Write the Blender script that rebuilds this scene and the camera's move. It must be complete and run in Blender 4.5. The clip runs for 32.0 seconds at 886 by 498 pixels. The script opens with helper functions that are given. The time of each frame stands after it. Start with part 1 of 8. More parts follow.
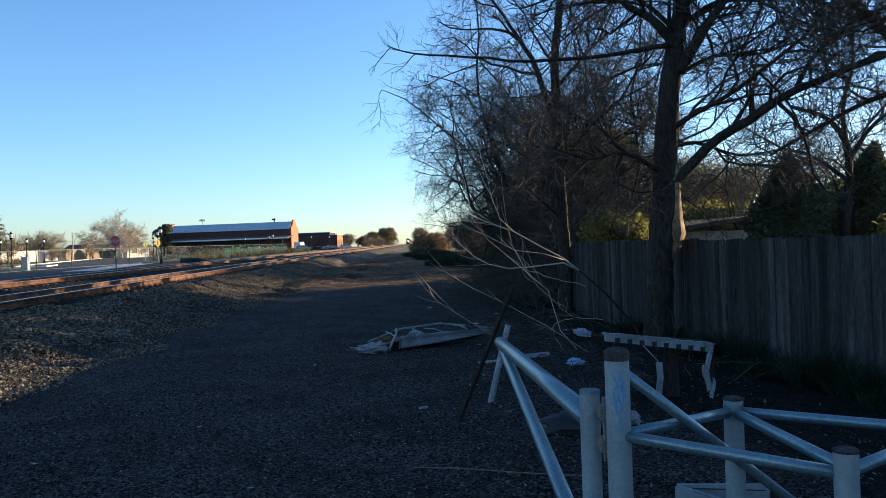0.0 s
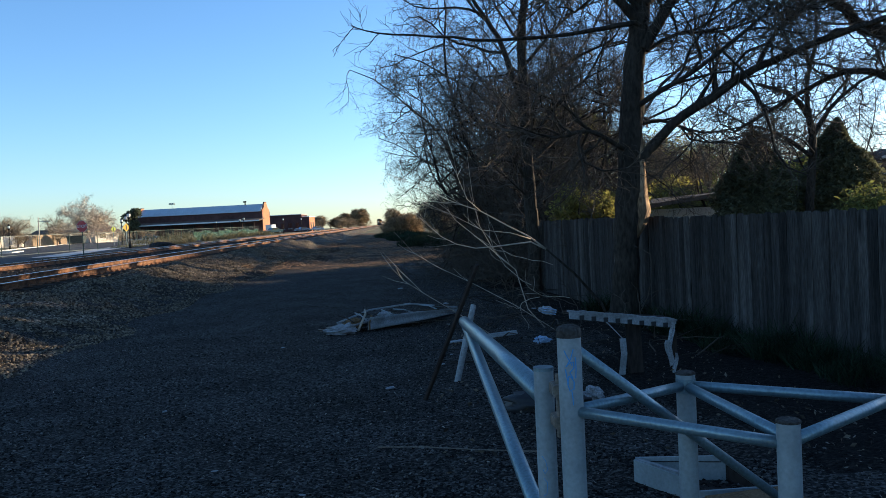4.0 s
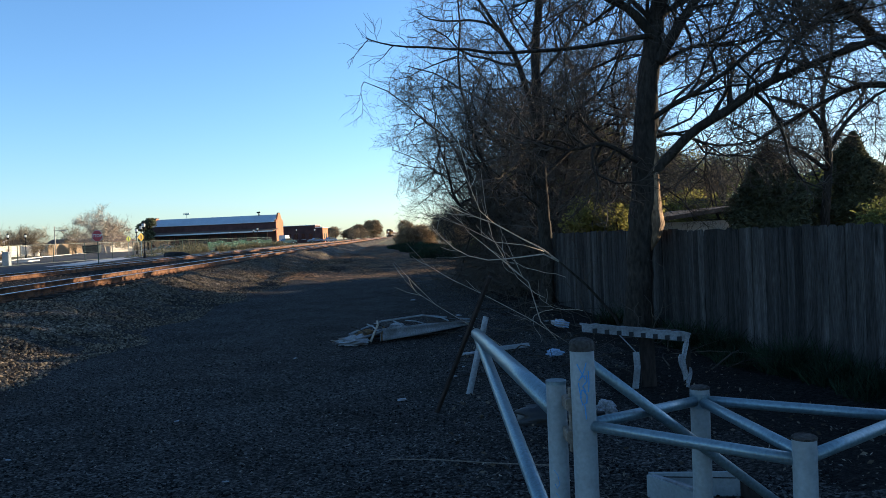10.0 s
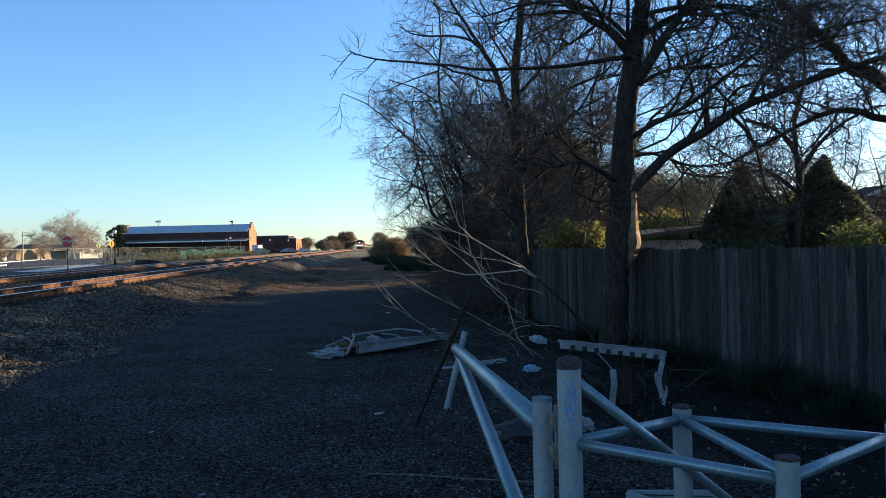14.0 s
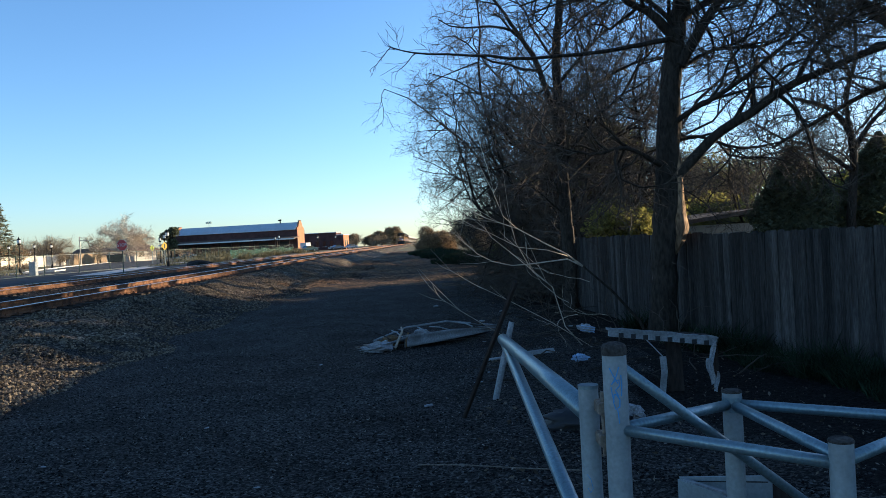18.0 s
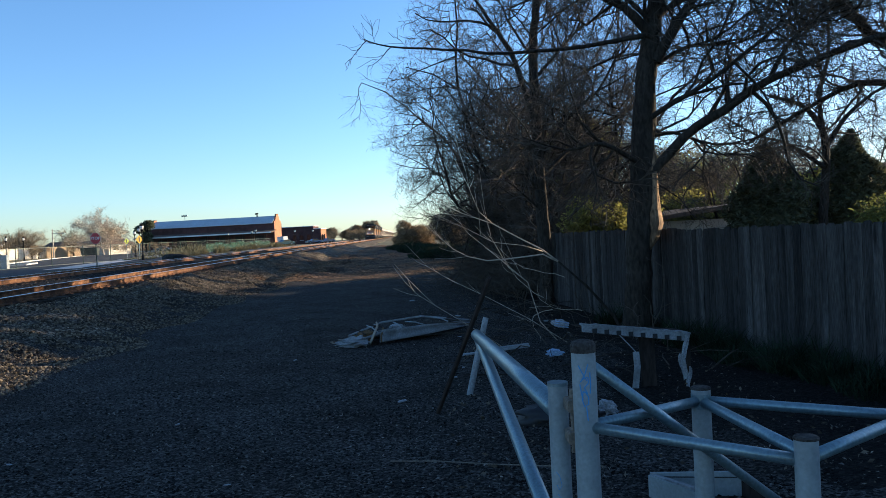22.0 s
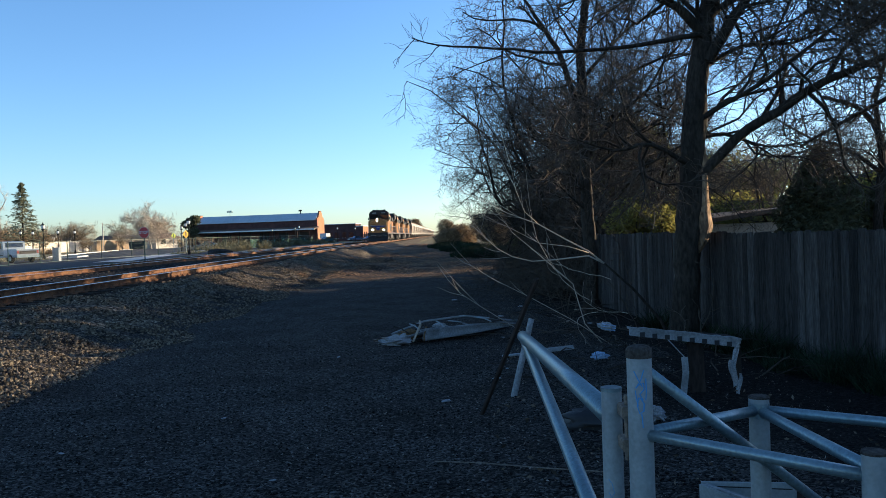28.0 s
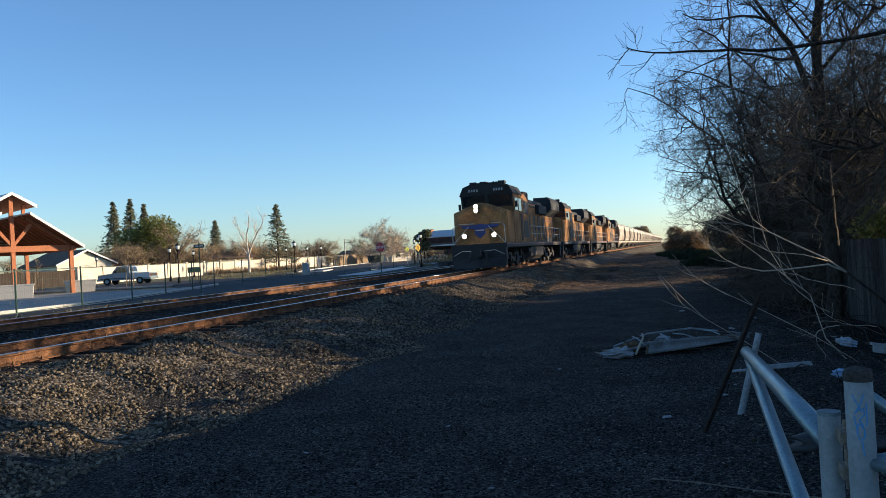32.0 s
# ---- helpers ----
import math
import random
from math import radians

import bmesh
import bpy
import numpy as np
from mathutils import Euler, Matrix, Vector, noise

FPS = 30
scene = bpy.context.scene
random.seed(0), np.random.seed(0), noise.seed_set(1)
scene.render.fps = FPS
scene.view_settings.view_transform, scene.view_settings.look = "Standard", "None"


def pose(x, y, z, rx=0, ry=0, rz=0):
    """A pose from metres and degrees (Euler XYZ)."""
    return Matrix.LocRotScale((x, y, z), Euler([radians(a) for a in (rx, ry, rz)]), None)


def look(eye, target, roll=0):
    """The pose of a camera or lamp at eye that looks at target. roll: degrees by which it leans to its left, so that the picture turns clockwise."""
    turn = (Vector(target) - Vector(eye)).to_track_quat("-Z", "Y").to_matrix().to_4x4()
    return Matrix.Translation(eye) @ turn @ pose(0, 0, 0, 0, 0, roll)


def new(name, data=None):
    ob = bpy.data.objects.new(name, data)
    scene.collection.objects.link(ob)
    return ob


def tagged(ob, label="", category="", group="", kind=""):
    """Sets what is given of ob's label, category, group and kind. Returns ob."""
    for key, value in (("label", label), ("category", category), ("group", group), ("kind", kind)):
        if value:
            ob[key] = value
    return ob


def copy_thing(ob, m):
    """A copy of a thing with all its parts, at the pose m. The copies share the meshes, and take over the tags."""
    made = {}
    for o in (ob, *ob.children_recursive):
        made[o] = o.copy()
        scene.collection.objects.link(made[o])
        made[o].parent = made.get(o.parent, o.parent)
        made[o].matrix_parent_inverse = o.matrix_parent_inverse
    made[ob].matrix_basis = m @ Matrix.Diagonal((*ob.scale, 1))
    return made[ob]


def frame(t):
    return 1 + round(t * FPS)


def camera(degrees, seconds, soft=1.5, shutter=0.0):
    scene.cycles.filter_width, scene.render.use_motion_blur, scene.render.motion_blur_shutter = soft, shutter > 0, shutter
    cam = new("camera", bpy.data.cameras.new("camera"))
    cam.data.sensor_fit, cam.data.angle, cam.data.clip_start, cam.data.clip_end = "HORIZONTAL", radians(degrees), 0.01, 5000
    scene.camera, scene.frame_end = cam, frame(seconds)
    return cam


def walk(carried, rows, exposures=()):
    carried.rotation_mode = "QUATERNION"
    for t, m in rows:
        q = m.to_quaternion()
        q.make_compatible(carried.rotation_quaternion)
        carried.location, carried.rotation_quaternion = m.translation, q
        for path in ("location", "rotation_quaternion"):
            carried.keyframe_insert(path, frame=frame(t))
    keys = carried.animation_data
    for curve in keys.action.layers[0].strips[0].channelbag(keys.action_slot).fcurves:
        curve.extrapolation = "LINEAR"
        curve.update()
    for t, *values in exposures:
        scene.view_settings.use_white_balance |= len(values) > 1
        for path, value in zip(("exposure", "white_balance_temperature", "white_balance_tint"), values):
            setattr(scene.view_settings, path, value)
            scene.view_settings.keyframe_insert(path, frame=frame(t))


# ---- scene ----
cam = camera(57.6, 32.0, soft=0.55)
PATH = [
    (0, (-0.039, -0.186, 1.692), (0.021, 1.813, 1.678), -2.0),
    (0.5, (-0.051, -0.194, 1.689), (0.009, 1.805, 1.656), -1.8),
    (1, (-0.039, -0.209, 1.684), (0.022, 1.79, 1.653), -2.2),
    (1.5, (-0.024, -0.23, 1.682), (0.051, 1.768, 1.636), -2.4),
    (2, (-0.019, -0.225, 1.683), (0.063, 1.772, 1.61), -2.4),
    (2.5, (0.007, -0.21, 1.686), (0.091, 1.787, 1.599), -2.6),
    (3, (0.032, -0.208, 1.686), (0.128, 1.788, 1.6), -2.6),
    (3.5, (0.05, -0.204, 1.689), (0.164, 1.791, 1.622), -2.8),
    (5.5, (0.042, -0.187, 1.684), (0.182, 1.807, 1.62), -2.5),
    (6, (0.044, -0.168, 1.682), (0.165, 1.827, 1.61), -2.8),
    (6.5, (0.039, -0.172, 1.68), (0.161, 1.823, 1.606), -2.9),
    (7, (0.046, -0.182, 1.681), (0.166, 1.813, 1.61), -2.6),
    (7.5, (0.041, -0.185, 1.684), (0.165, 1.81, 1.611), -2.2),
    (8, (0.034, -0.211, 1.684), (0.149, 1.785, 1.611), -2.4),
    (8.5, (0.037, -0.23, 1.695), (0.161, 1.765, 1.628), -2.4),
    (9, (0.043, -0.215, 1.695), (0.156, 1.782, 1.645), -2.4),
    (9.5, (0.045, -0.216, 1.693), (0.156, 1.78, 1.657), -2.3),
    (10, (0.049, -0.194, 1.689), (0.143, 1.804, 1.654), -2.4),
    (10.5, (0.045, -0.212, 1.694), (0.15, 1.785, 1.666), -2.7),
    (11, (0.033, -0.219, 1.693), (0.185, 1.775, 1.672), -2.8),
    (11.5, (0.012, -0.208, 1.688), (0.155, 1.787, 1.661), -2.7),
    (12, (0.005, -0.23, 1.7), (0.194, 1.761, 1.673), -2.2),
    (12.5, (0.011, -0.224, 1.705), (0.2, 1.767, 1.686), -1.8),
    (13, (0.008, -0.198, 1.699), (0.193, 1.793, 1.685), -1.6),
    (13.5, (-0.013, -0.214, 1.702), (0.16, 1.779, 1.695), -1.5),
    (14, (-0.024, -0.21, 1.704), (0.136, 1.783, 1.7), -1.2),
    (14.5, (-0.03, -0.194, 1.7), (0.073, 1.803, 1.7), -1.4),
    (16.5, (0.006, -0.222, 1.704), (0.087, 1.776, 1.706), -2.5),
    (17, (0.007, -0.195, 1.694), (0.07, 1.804, 1.694), -2.8),
    (17.5, (-0.036, -0.197, 1.691), (0.012, 1.803, 1.684), -2.7),
    (18, (0.0, -0.224, 1.693), (0.044, 1.775, 1.675), -3.0),
    (18.5, (0.008, -0.173, 1.683), (0.07, 1.825, 1.636), -3.0),
    (19, (-0.002, -0.173, 1.686), (0.068, 1.824, 1.626), -3.5),
    (19.5, (0.023, -0.16, 1.685), (0.085, 1.837, 1.606), -3.8),
    (20, (-0.005, -0.144, 1.702), (0.072, 1.853, 1.626), -3.8),
    (20.5, (0.027, -0.163, 1.696), (0.103, 1.835, 1.63), -3.7),
    (21, (0.012, -0.182, 1.699), (0.091, 1.815, 1.639), -3.1),
    (21.5, (0.031, -0.193, 1.705), (0.141, 1.803, 1.66), -3.0),
    (22, (0.039, -0.197, 1.701), (0.137, 1.801, 1.666), -2.8),
    (22.5, (0.011, -0.179, 1.7), (0.127, 1.817, 1.679), -2.7),
    (23, (0.055, -0.178, 1.692), (0.179, 1.818, 1.665), -2.5),
    (23.5, (0.026, -0.174, 1.693), (0.196, 1.819, 1.676), -2.8),
    (24, (0.048, -0.155, 1.691), (0.199, 1.839, 1.674), -2.8),
    (24.5, (0.046, -0.166, 1.696), (0.188, 1.829, 1.664), -2.3),
    (25, (0.03, -0.153, 1.698), (0.143, 1.843, 1.662), -2.6),
    (25.5, (0.042, -0.174, 1.706), (0.156, 1.822, 1.666), -1.7),
    (27.5, (0.014, -0.132, 1.697), (0.049, 1.868, 1.657), -1.8),
    (28, (-0.013, -0.152, 1.707), (-0.017, 1.847, 1.674), -1.9),
    (28.5, (-0.042, -0.148, 1.699), (-0.08, 1.851, 1.665), -2.0),
    (29, (-0.077, -0.164, 1.709), (-0.157, 1.835, 1.675), -2.1),
    (29.5, (-0.091, -0.187, 1.716), (-0.201, 1.81, 1.689), -2.3),
    (30, (-0.088, -0.186, 1.709), (-0.208, 1.81, 1.689), -2.5),
    (30.5, (-0.118, -0.17, 1.724), (-0.262, 1.825, 1.711), -2.9),
    (31, (-0.061, -0.182, 1.724), (-0.296, 1.804, 1.721), -3.4),
    (31.5, (0.076, -0.145, 1.715), (-0.275, 1.824, 1.726), -3.7),
    (32, (0.123, -0.285, 1.754), (-0.43, 1.637, 1.77), -3.2),
]
walk(cam, [(t, look(eye, target, roll)) for t, eye, target, roll in PATH], exposures=[(0, 1.36, 5250, 10), (26, 1.36, 5250, 10), (30, 1.24, 5280, 10), (32, 1.12, 5330, 10)])


# ---- world, sun, exposure ----
SUN_AZ, SUN_EL = radians(62.0), radians(8.8)
to_sun = Vector((math.sin(SUN_AZ) * math.cos(SUN_EL), math.cos(SUN_AZ) * math.cos(SUN_EL), math.sin(SUN_EL)))
world = bpy.data.worlds.new("sky_world")
scene.world = world
world.use_nodes = True
wn = world.node_tree
sky = wn.nodes.new("ShaderNodeTexSky")
sky.sky_type = "NISHITA"
sky.sun_disc = False
sky.sun_elevation, sky.sun_rotation = SUN_EL, SUN_AZ
sky.air_density, sky.dust_density, sky.ozone_density = 0.87, 0.4, 2.25
wn.links.new(sky.outputs["Color"], wn.nodes["Background"].inputs["Color"])
wn.nodes["Background"].inputs["Strength"].default_value = 0.104
sun_data = bpy.data.lights.new("sun", "SUN")
sun_data.energy, sun_data.angle, sun_data.color = 5.0, radians(0.53), (1.0, 0.71, 0.39)
sun = new("sun", sun_data)
sun.matrix_world = look(to_sun * 60, (0, 0, 0))


# ---- materials ----
def material(name, colour, rough=0.8, metal=0.0, vary=0.25, scale=6.0, fine=60.0, bump=0.15, second=None, island=0.0,
             instance=0.0, glow=0.0, stretch=(1, 1, 1), coat=0.0, grain=None, skew=1.0, thin=0.0, knots=0.0):
    """A surface with variation at two scales, fine relief and, where wanted, a second colour in stains."""
    m = bpy.data.materials.new(name)
    m.use_nodes = True
    nt = m.node_tree
    b = nt.nodes["Principled BSDF"]
    N, Lk = nt.nodes.new, nt.links.new
    tc = N("ShaderNodeTexCoord")
    mp = N("ShaderNodeMapping")
    mp.inputs["Scale"].default_value = stretch
    Lk(tc.outputs["Object"], mp.inputs["Vector"])
    if instance:
        shift = N("ShaderNodeVectorMath")
        shift.operation = "MULTIPLY"
        shift.inputs[1].default_value = (37, 53, 71)
        Lk(N("ShaderNodeObjectInfo").outputs["Random"], shift.inputs[0])
        Lk(shift.outputs["Vector"], mp.inputs["Location"])
    big, small = N("ShaderNodeTexNoise"), N("ShaderNodeTexNoise")
    for node, s, d in ((big, scale, 5), (small, fine, 3)):
        node.inputs["Scale"].default_value = s
        node.inputs["Detail"].default_value = d
        Lk(mp.outputs["Vector"], node.inputs["Vector"])
    other = second or tuple(c * 0.55 for c in colour)
    ramp = N("ShaderNodeValToRGB")
    ramp.color_ramp.elements[0].position, ramp.color_ramp.elements[1].position = 0.38, 0.66
    Lk(big.outputs["Fac"], ramp.inputs["Fac"])
    mix = N("ShaderNodeMix")
    mix.data_type = "RGBA"
    mix.inputs["A"].default_value, mix.inputs["B"].default_value = (*colour, 1), (*other, 1)
    gain = N("ShaderNodeMath")
    gain.operation = "MULTIPLY"
    gain.inputs[1].default_value = 1.0 if second else min(1.0, vary * 1.6)
    Lk(ramp.outputs["Color"], gain.inputs[0])
    Lk(gain.outputs[0], mix.inputs["Factor"])
    hsv = N("ShaderNodeHueSaturation")
    Lk(mix.outputs["Result"], hsv.inputs["Color"])
    value = N("ShaderNodeMapRange")
    value.inputs["To Min"].default_value, value.inputs["To Max"].default_value = 1 - vary * 1.2, 1 + vary * 1.2
    value.inputs["From Min"].default_value, value.inputs["From Max"].default_value = 0.25, 0.75
    Lk(small.outputs["Fac"], value.inputs["Value"])
    last = value.outputs["Result"]
    for amount, kind in ((island, "island"), (instance, "instance")):
        if amount:
            src = N("ShaderNodeNewGeometry").outputs["Random Per Island"] if kind == "island" else N("ShaderNodeObjectInfo").outputs["Random"]
            rng = N("ShaderNodeMapRange")
            rng.inputs["To Min"].default_value, rng.inputs["To Max"].default_value = 1 - amount, 1 + amount
            if skew != 1.0:
                power = N("ShaderNodeMath")
                power.operation = "POWER"
                power.inputs[1].default_value = skew
                Lk(src, power.inputs[0])
                src = power.outputs[0]
            Lk(src, rng.inputs["Value"])
            mul = N("ShaderNodeMath")
            mul.operation = "MULTIPLY"
            Lk(last, mul.inputs[0])
            Lk(rng.outputs["Result"], mul.inputs[1])
            last = mul.outputs[0]
    cells = None
    if grain:
        # separate grains: each cell has its own tone and stands up from its joints
        cells = N("ShaderNodeTexVoronoi")
        cells.inputs["Scale"].default_value = grain[0]
        Lk(mp.outputs["Vector"], cells.inputs["Vector"])
        tone = N("ShaderNodeSeparateColor")
        Lk(cells.outputs["Color"], tone.inputs["Color"])
        curve = N("ShaderNodeMath")
        curve.operation = "POWER"
        curve.inputs[1].default_value = 2.2
        Lk(tone.outputs[0], curve.inputs[0])
        rng = N("ShaderNodeMapRange")
        rng.inputs["To Min"].default_value, rng.inputs["To Max"].default_value = grain[1], grain[2]
        Lk(curve.outputs[0], rng.inputs["Value"])
        mul = N("ShaderNodeMath")
        mul.operation = "MULTIPLY"
        Lk(last, mul.inputs[0])
        Lk(rng.outputs["Result"], mul.inputs[1])
        last = mul.outputs[0]
    Lk(last, hsv.inputs["Value"])
    Lk(hsv.outputs["Color"], b.inputs["Base Color"])
    if knots:
        # dark knots and weeping stains, a few on each board
        spots, pick = N("ShaderNodeTexVoronoi"), N("ShaderNodeSeparateColor")
        wide = N("ShaderNodeMapping")
        wide.inputs["Scale"].default_value = (1.0, 1.3, 3.0)
        spots.inputs["Scale"].default_value = 1.0
        Lk(mp.outputs["Vector"], wide.inputs["Vector"])
        Lk(wide.outputs["Vector"], spots.inputs["Vector"])
        Lk(spots.outputs["Color"], pick.inputs["Color"])
        near = N("ShaderNodeMapRange")
        near.inputs["From Min"].default_value, near.inputs["From Max"].default_value = 0.1, 0.26
        near.inputs["To Min"].default_value, near.inputs["To Max"].default_value = knots, 0.0
        Lk(spots.outputs["Distance"], near.inputs["Value"])
        some = N("ShaderNodeMath")
        some.operation = "GREATER_THAN"
        some.inputs[1].default_value = 0.45
        Lk(pick.outputs[0], some.inputs[0])
        amount = N("ShaderNodeMath")
        amount.operation = "MULTIPLY"
        Lk(near.outputs["Result"], amount.inputs[0])
        Lk(some.outputs[0], amount.inputs[1])
        over = N("ShaderNodeMix")
        over.data_type = "RGBA"
        over.inputs["B"].default_value = (0.012, 0.011, 0.01, 1)
        Lk(amount.outputs[0], over.inputs["Factor"])
        Lk(hsv.outputs["Color"], over.inputs["A"])
        Lk(over.outputs["Result"], b.inputs["Base Color"])
    b.inputs["Roughness"].default_value, b.inputs["Metallic"].default_value = rough, metal
    b.inputs["Coat Weight"].default_value = coat
    if rough >= 0.8:
        b.inputs["Specular IOR Level"].default_value = 0.12
    if bump:
        bp = N("ShaderNodeBump")
        bp.inputs["Strength"].default_value = min(1.0, bump * 2)
        bp.inputs["Distance"].default_value = 0.02
        Lk(small.outputs["Fac"], bp.inputs["Height"])
        if cells:
            low = N("ShaderNodeBump")
            low.invert = True
            low.inputs["Strength"].default_value = 1.0
            low.inputs["Distance"].default_value = 0.6 / grain[0]
            Lk(cells.outputs["Distance"], low.inputs["Height"])
            Lk(low.outputs["Normal"], bp.inputs["Normal"])
        Lk(bp.outputs["Normal"], b.inputs["Normal"])
    if thin:
        # leaves let light through
        leaf, both = N("ShaderNodeBsdfTranslucent"), N("ShaderNodeMixShader")
        both.inputs[0].default_value = thin
        Lk(hsv.outputs["Color"], leaf.inputs["Color"])
        Lk(b.outputs["BSDF"], both.inputs[1])
        Lk(leaf.outputs["BSDF"], both.inputs[2])
        Lk(both.outputs["Shader"], nt.nodes["Material Output"].inputs["Surface"])
    if glow:
        b.inputs["Emission Color"].default_value = (*colour, 1)
        b.inputs["Emission Strength"].default_value = glow
    return m


def glass(name, colour=(0.03, 0.035, 0.04), rough=0.05):
    m = bpy.data.materials.new(name)
    m.use_nodes = True
    b = m.node_tree.nodes["Principled BSDF"]
    b.inputs["Base Color"].default_value = (*colour, 1)
    b.inputs["Roughness"].default_value = rough
    b.inputs["Specular IOR Level"].default_value = 0.8
    return m


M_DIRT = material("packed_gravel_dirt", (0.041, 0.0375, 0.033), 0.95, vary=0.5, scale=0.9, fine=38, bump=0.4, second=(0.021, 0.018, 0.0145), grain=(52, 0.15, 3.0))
# leaf litter, with the shade at the fence foot darkened into its colour
M_SHADELITTER = material("shaded_leaf_litter", (0.01224, 0.01008, 0.008064), 0.95, vary=0.6, scale=1.6, fine=30, bump=0.5, second=(0.012, 0.0097, 0.0077), grain=(36, 0.3, 2.2))
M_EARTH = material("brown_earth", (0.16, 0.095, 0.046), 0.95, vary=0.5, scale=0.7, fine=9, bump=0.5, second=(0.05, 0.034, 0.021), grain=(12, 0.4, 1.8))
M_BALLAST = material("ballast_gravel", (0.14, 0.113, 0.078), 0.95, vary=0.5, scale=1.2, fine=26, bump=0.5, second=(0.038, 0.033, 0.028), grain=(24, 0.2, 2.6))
# oily ballast, its colour also darkened for the shade between the tracks
M_TRACKBED = material("shaded_oily_ballast", (0.0165, 0.0139, 0.0112), 0.95, vary=0.5, scale=1.2, fine=26, bump=0.5, second=(0.011, 0.0095, 0.008), grain=(22, 0.3, 2.2))
M_STONE = material("crushed_stone", (0.15, 0.12, 0.08), 0.9, vary=0.3, scale=8, fine=50, bump=0.3, island=0.8, skew=1.5)
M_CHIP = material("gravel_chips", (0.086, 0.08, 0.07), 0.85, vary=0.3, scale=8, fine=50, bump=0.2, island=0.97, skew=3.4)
M_FIELD = material("dry_grass_ground", (0.2, 0.165, 0.09), 0.95, vary=0.5, scale=0.6, fine=12, bump=0.4, second=(0.11, 0.105, 0.05))
M_ASPHALT = material("asphalt", (0.055, 0.056, 0.06), 0.9, vary=0.25, scale=0.5, fine=40, bump=0.2)
M_CONCRETE = material("concrete", (0.5, 0.48, 0.44), 0.9, vary=0.15, scale=1.0, fine=30, bump=0.1)
M_RUST = material("rusted_rail_steel", (0.21, 0.105, 0.05), 0.85, metal=0.1, vary=0.35, scale=3, fine=40, bump=0.3, second=(0.06, 0.034, 0.022))
M_RAILTOP = material("polished_rail_head", (0.55, 0.53, 0.5), 0.28, metal=1.0, vary=0.1, scale=3, fine=30, bump=0.03)
M_TIE = material("weathered_tie_timber", (0.05, 0.038, 0.028), 0.9, vary=0.4, scale=2, fine=30, bump=0.4, instance=0.35)
M_FENCE = material("weathered_grey_cedar", (0.07, 0.063, 0.056), 0.9, vary=0.5, scale=1.6, fine=16, bump=0.5, instance=0.5, stretch=(6, 6, 0.5), second=(0.03, 0.027, 0.024), knots=0.85)
M_BARK = material("grey_brown_bark", (0.043, 0.036, 0.028), 0.95, vary=0.5, scale=4, fine=22, bump=0.9, stretch=(1, 1, 0.35))
M_SUNLITWOOD = material("sunlit_split_wood", (0.3, 0.2, 0.115), 0.9, vary=0.5, scale=5, fine=30, bump=0.6, stretch=(1, 1, 0.3), second=(0.12, 0.08, 0.05))
M_TWIG = material("bare_twig_bark", (0.082, 0.067, 0.051), 0.9, vary=0.25, scale=5, fine=30, bump=0.0)
M_PALETWIG = material("pale_dead_twig", (0.4, 0.33, 0.25), 0.8, vary=0.25, scale=8, fine=40, bump=0.1)
M_GREYTWIG = material("grey_twig_bark", (0.11, 0.094, 0.078), 0.9, vary=0.25, scale=5, fine=30, bump=0.0)
M_PALEBARK = material("pale_bark", (0.48, 0.43, 0.36), 0.9, vary=0.4, scale=2, fine=20, bump=0.3)
M_GALV = material("galvanised_painted_pipe", (0.21, 0.275, 0.295), 0.35, metal=0.5, vary=0.2, scale=3, fine=60, bump=0.05, second=(0.17, 0.22, 0.24))
M_GREYPAINT = material("grey_painted_steel", (0.28, 0.305, 0.305), 0.5, vary=0.14, scale=3, fine=50, bump=0.03, second=(0.22, 0.24, 0.24))
M_CAP = material("dirty_post_cap", (0.06, 0.053, 0.046), 0.9, vary=0.5, scale=9, fine=60, bump=0.3)
M_HINGE = material("rusty_grey_hinge_steel", (0.2, 0.165, 0.125), 0.7, metal=0.2, vary=0.4, scale=12, fine=60, bump=0.2)
M_WHITE = material("soiled_white_plastic", (0.27, 0.28, 0.285), 0.6, vary=0.3, scale=4, fine=40, bump=0.1, second=(0.15, 0.15, 0.148))
M_CLOTH = material("soiled_white_cloth", (0.32, 0.33, 0.34), 0.95, vary=0.35, scale=6, fine=60, bump=0.4, second=(0.3, 0.29, 0.28))
M_BLACK = material("black_plastic", (0.012, 0.012, 0.013), 0.6, vary=0.2, scale=5, fine=40, bump=0.1)
M_BLUECLOTH = material("pale_blue_cloth", (0.35, 0.45, 0.6), 0.95, vary=0.3, scale=9, fine=50, bump=0.4)
M_WOODOLD = material("old_dark_timber", (0.04, 0.031, 0.025), 0.9, vary=0.4, scale=3, fine=30, bump=0.4, stretch=(1, 1, 0.3))
M_SPRAY = material("blue_spray_paint", (0.09, 0.28, 0.56), 0.6, vary=0.1, scale=4, fine=30, bump=0.0)
M_TAN = material("tan_ground_cloth", (0.16, 0.105, 0.055), 0.95, vary=0.3, scale=5, fine=60, bump=0.3)


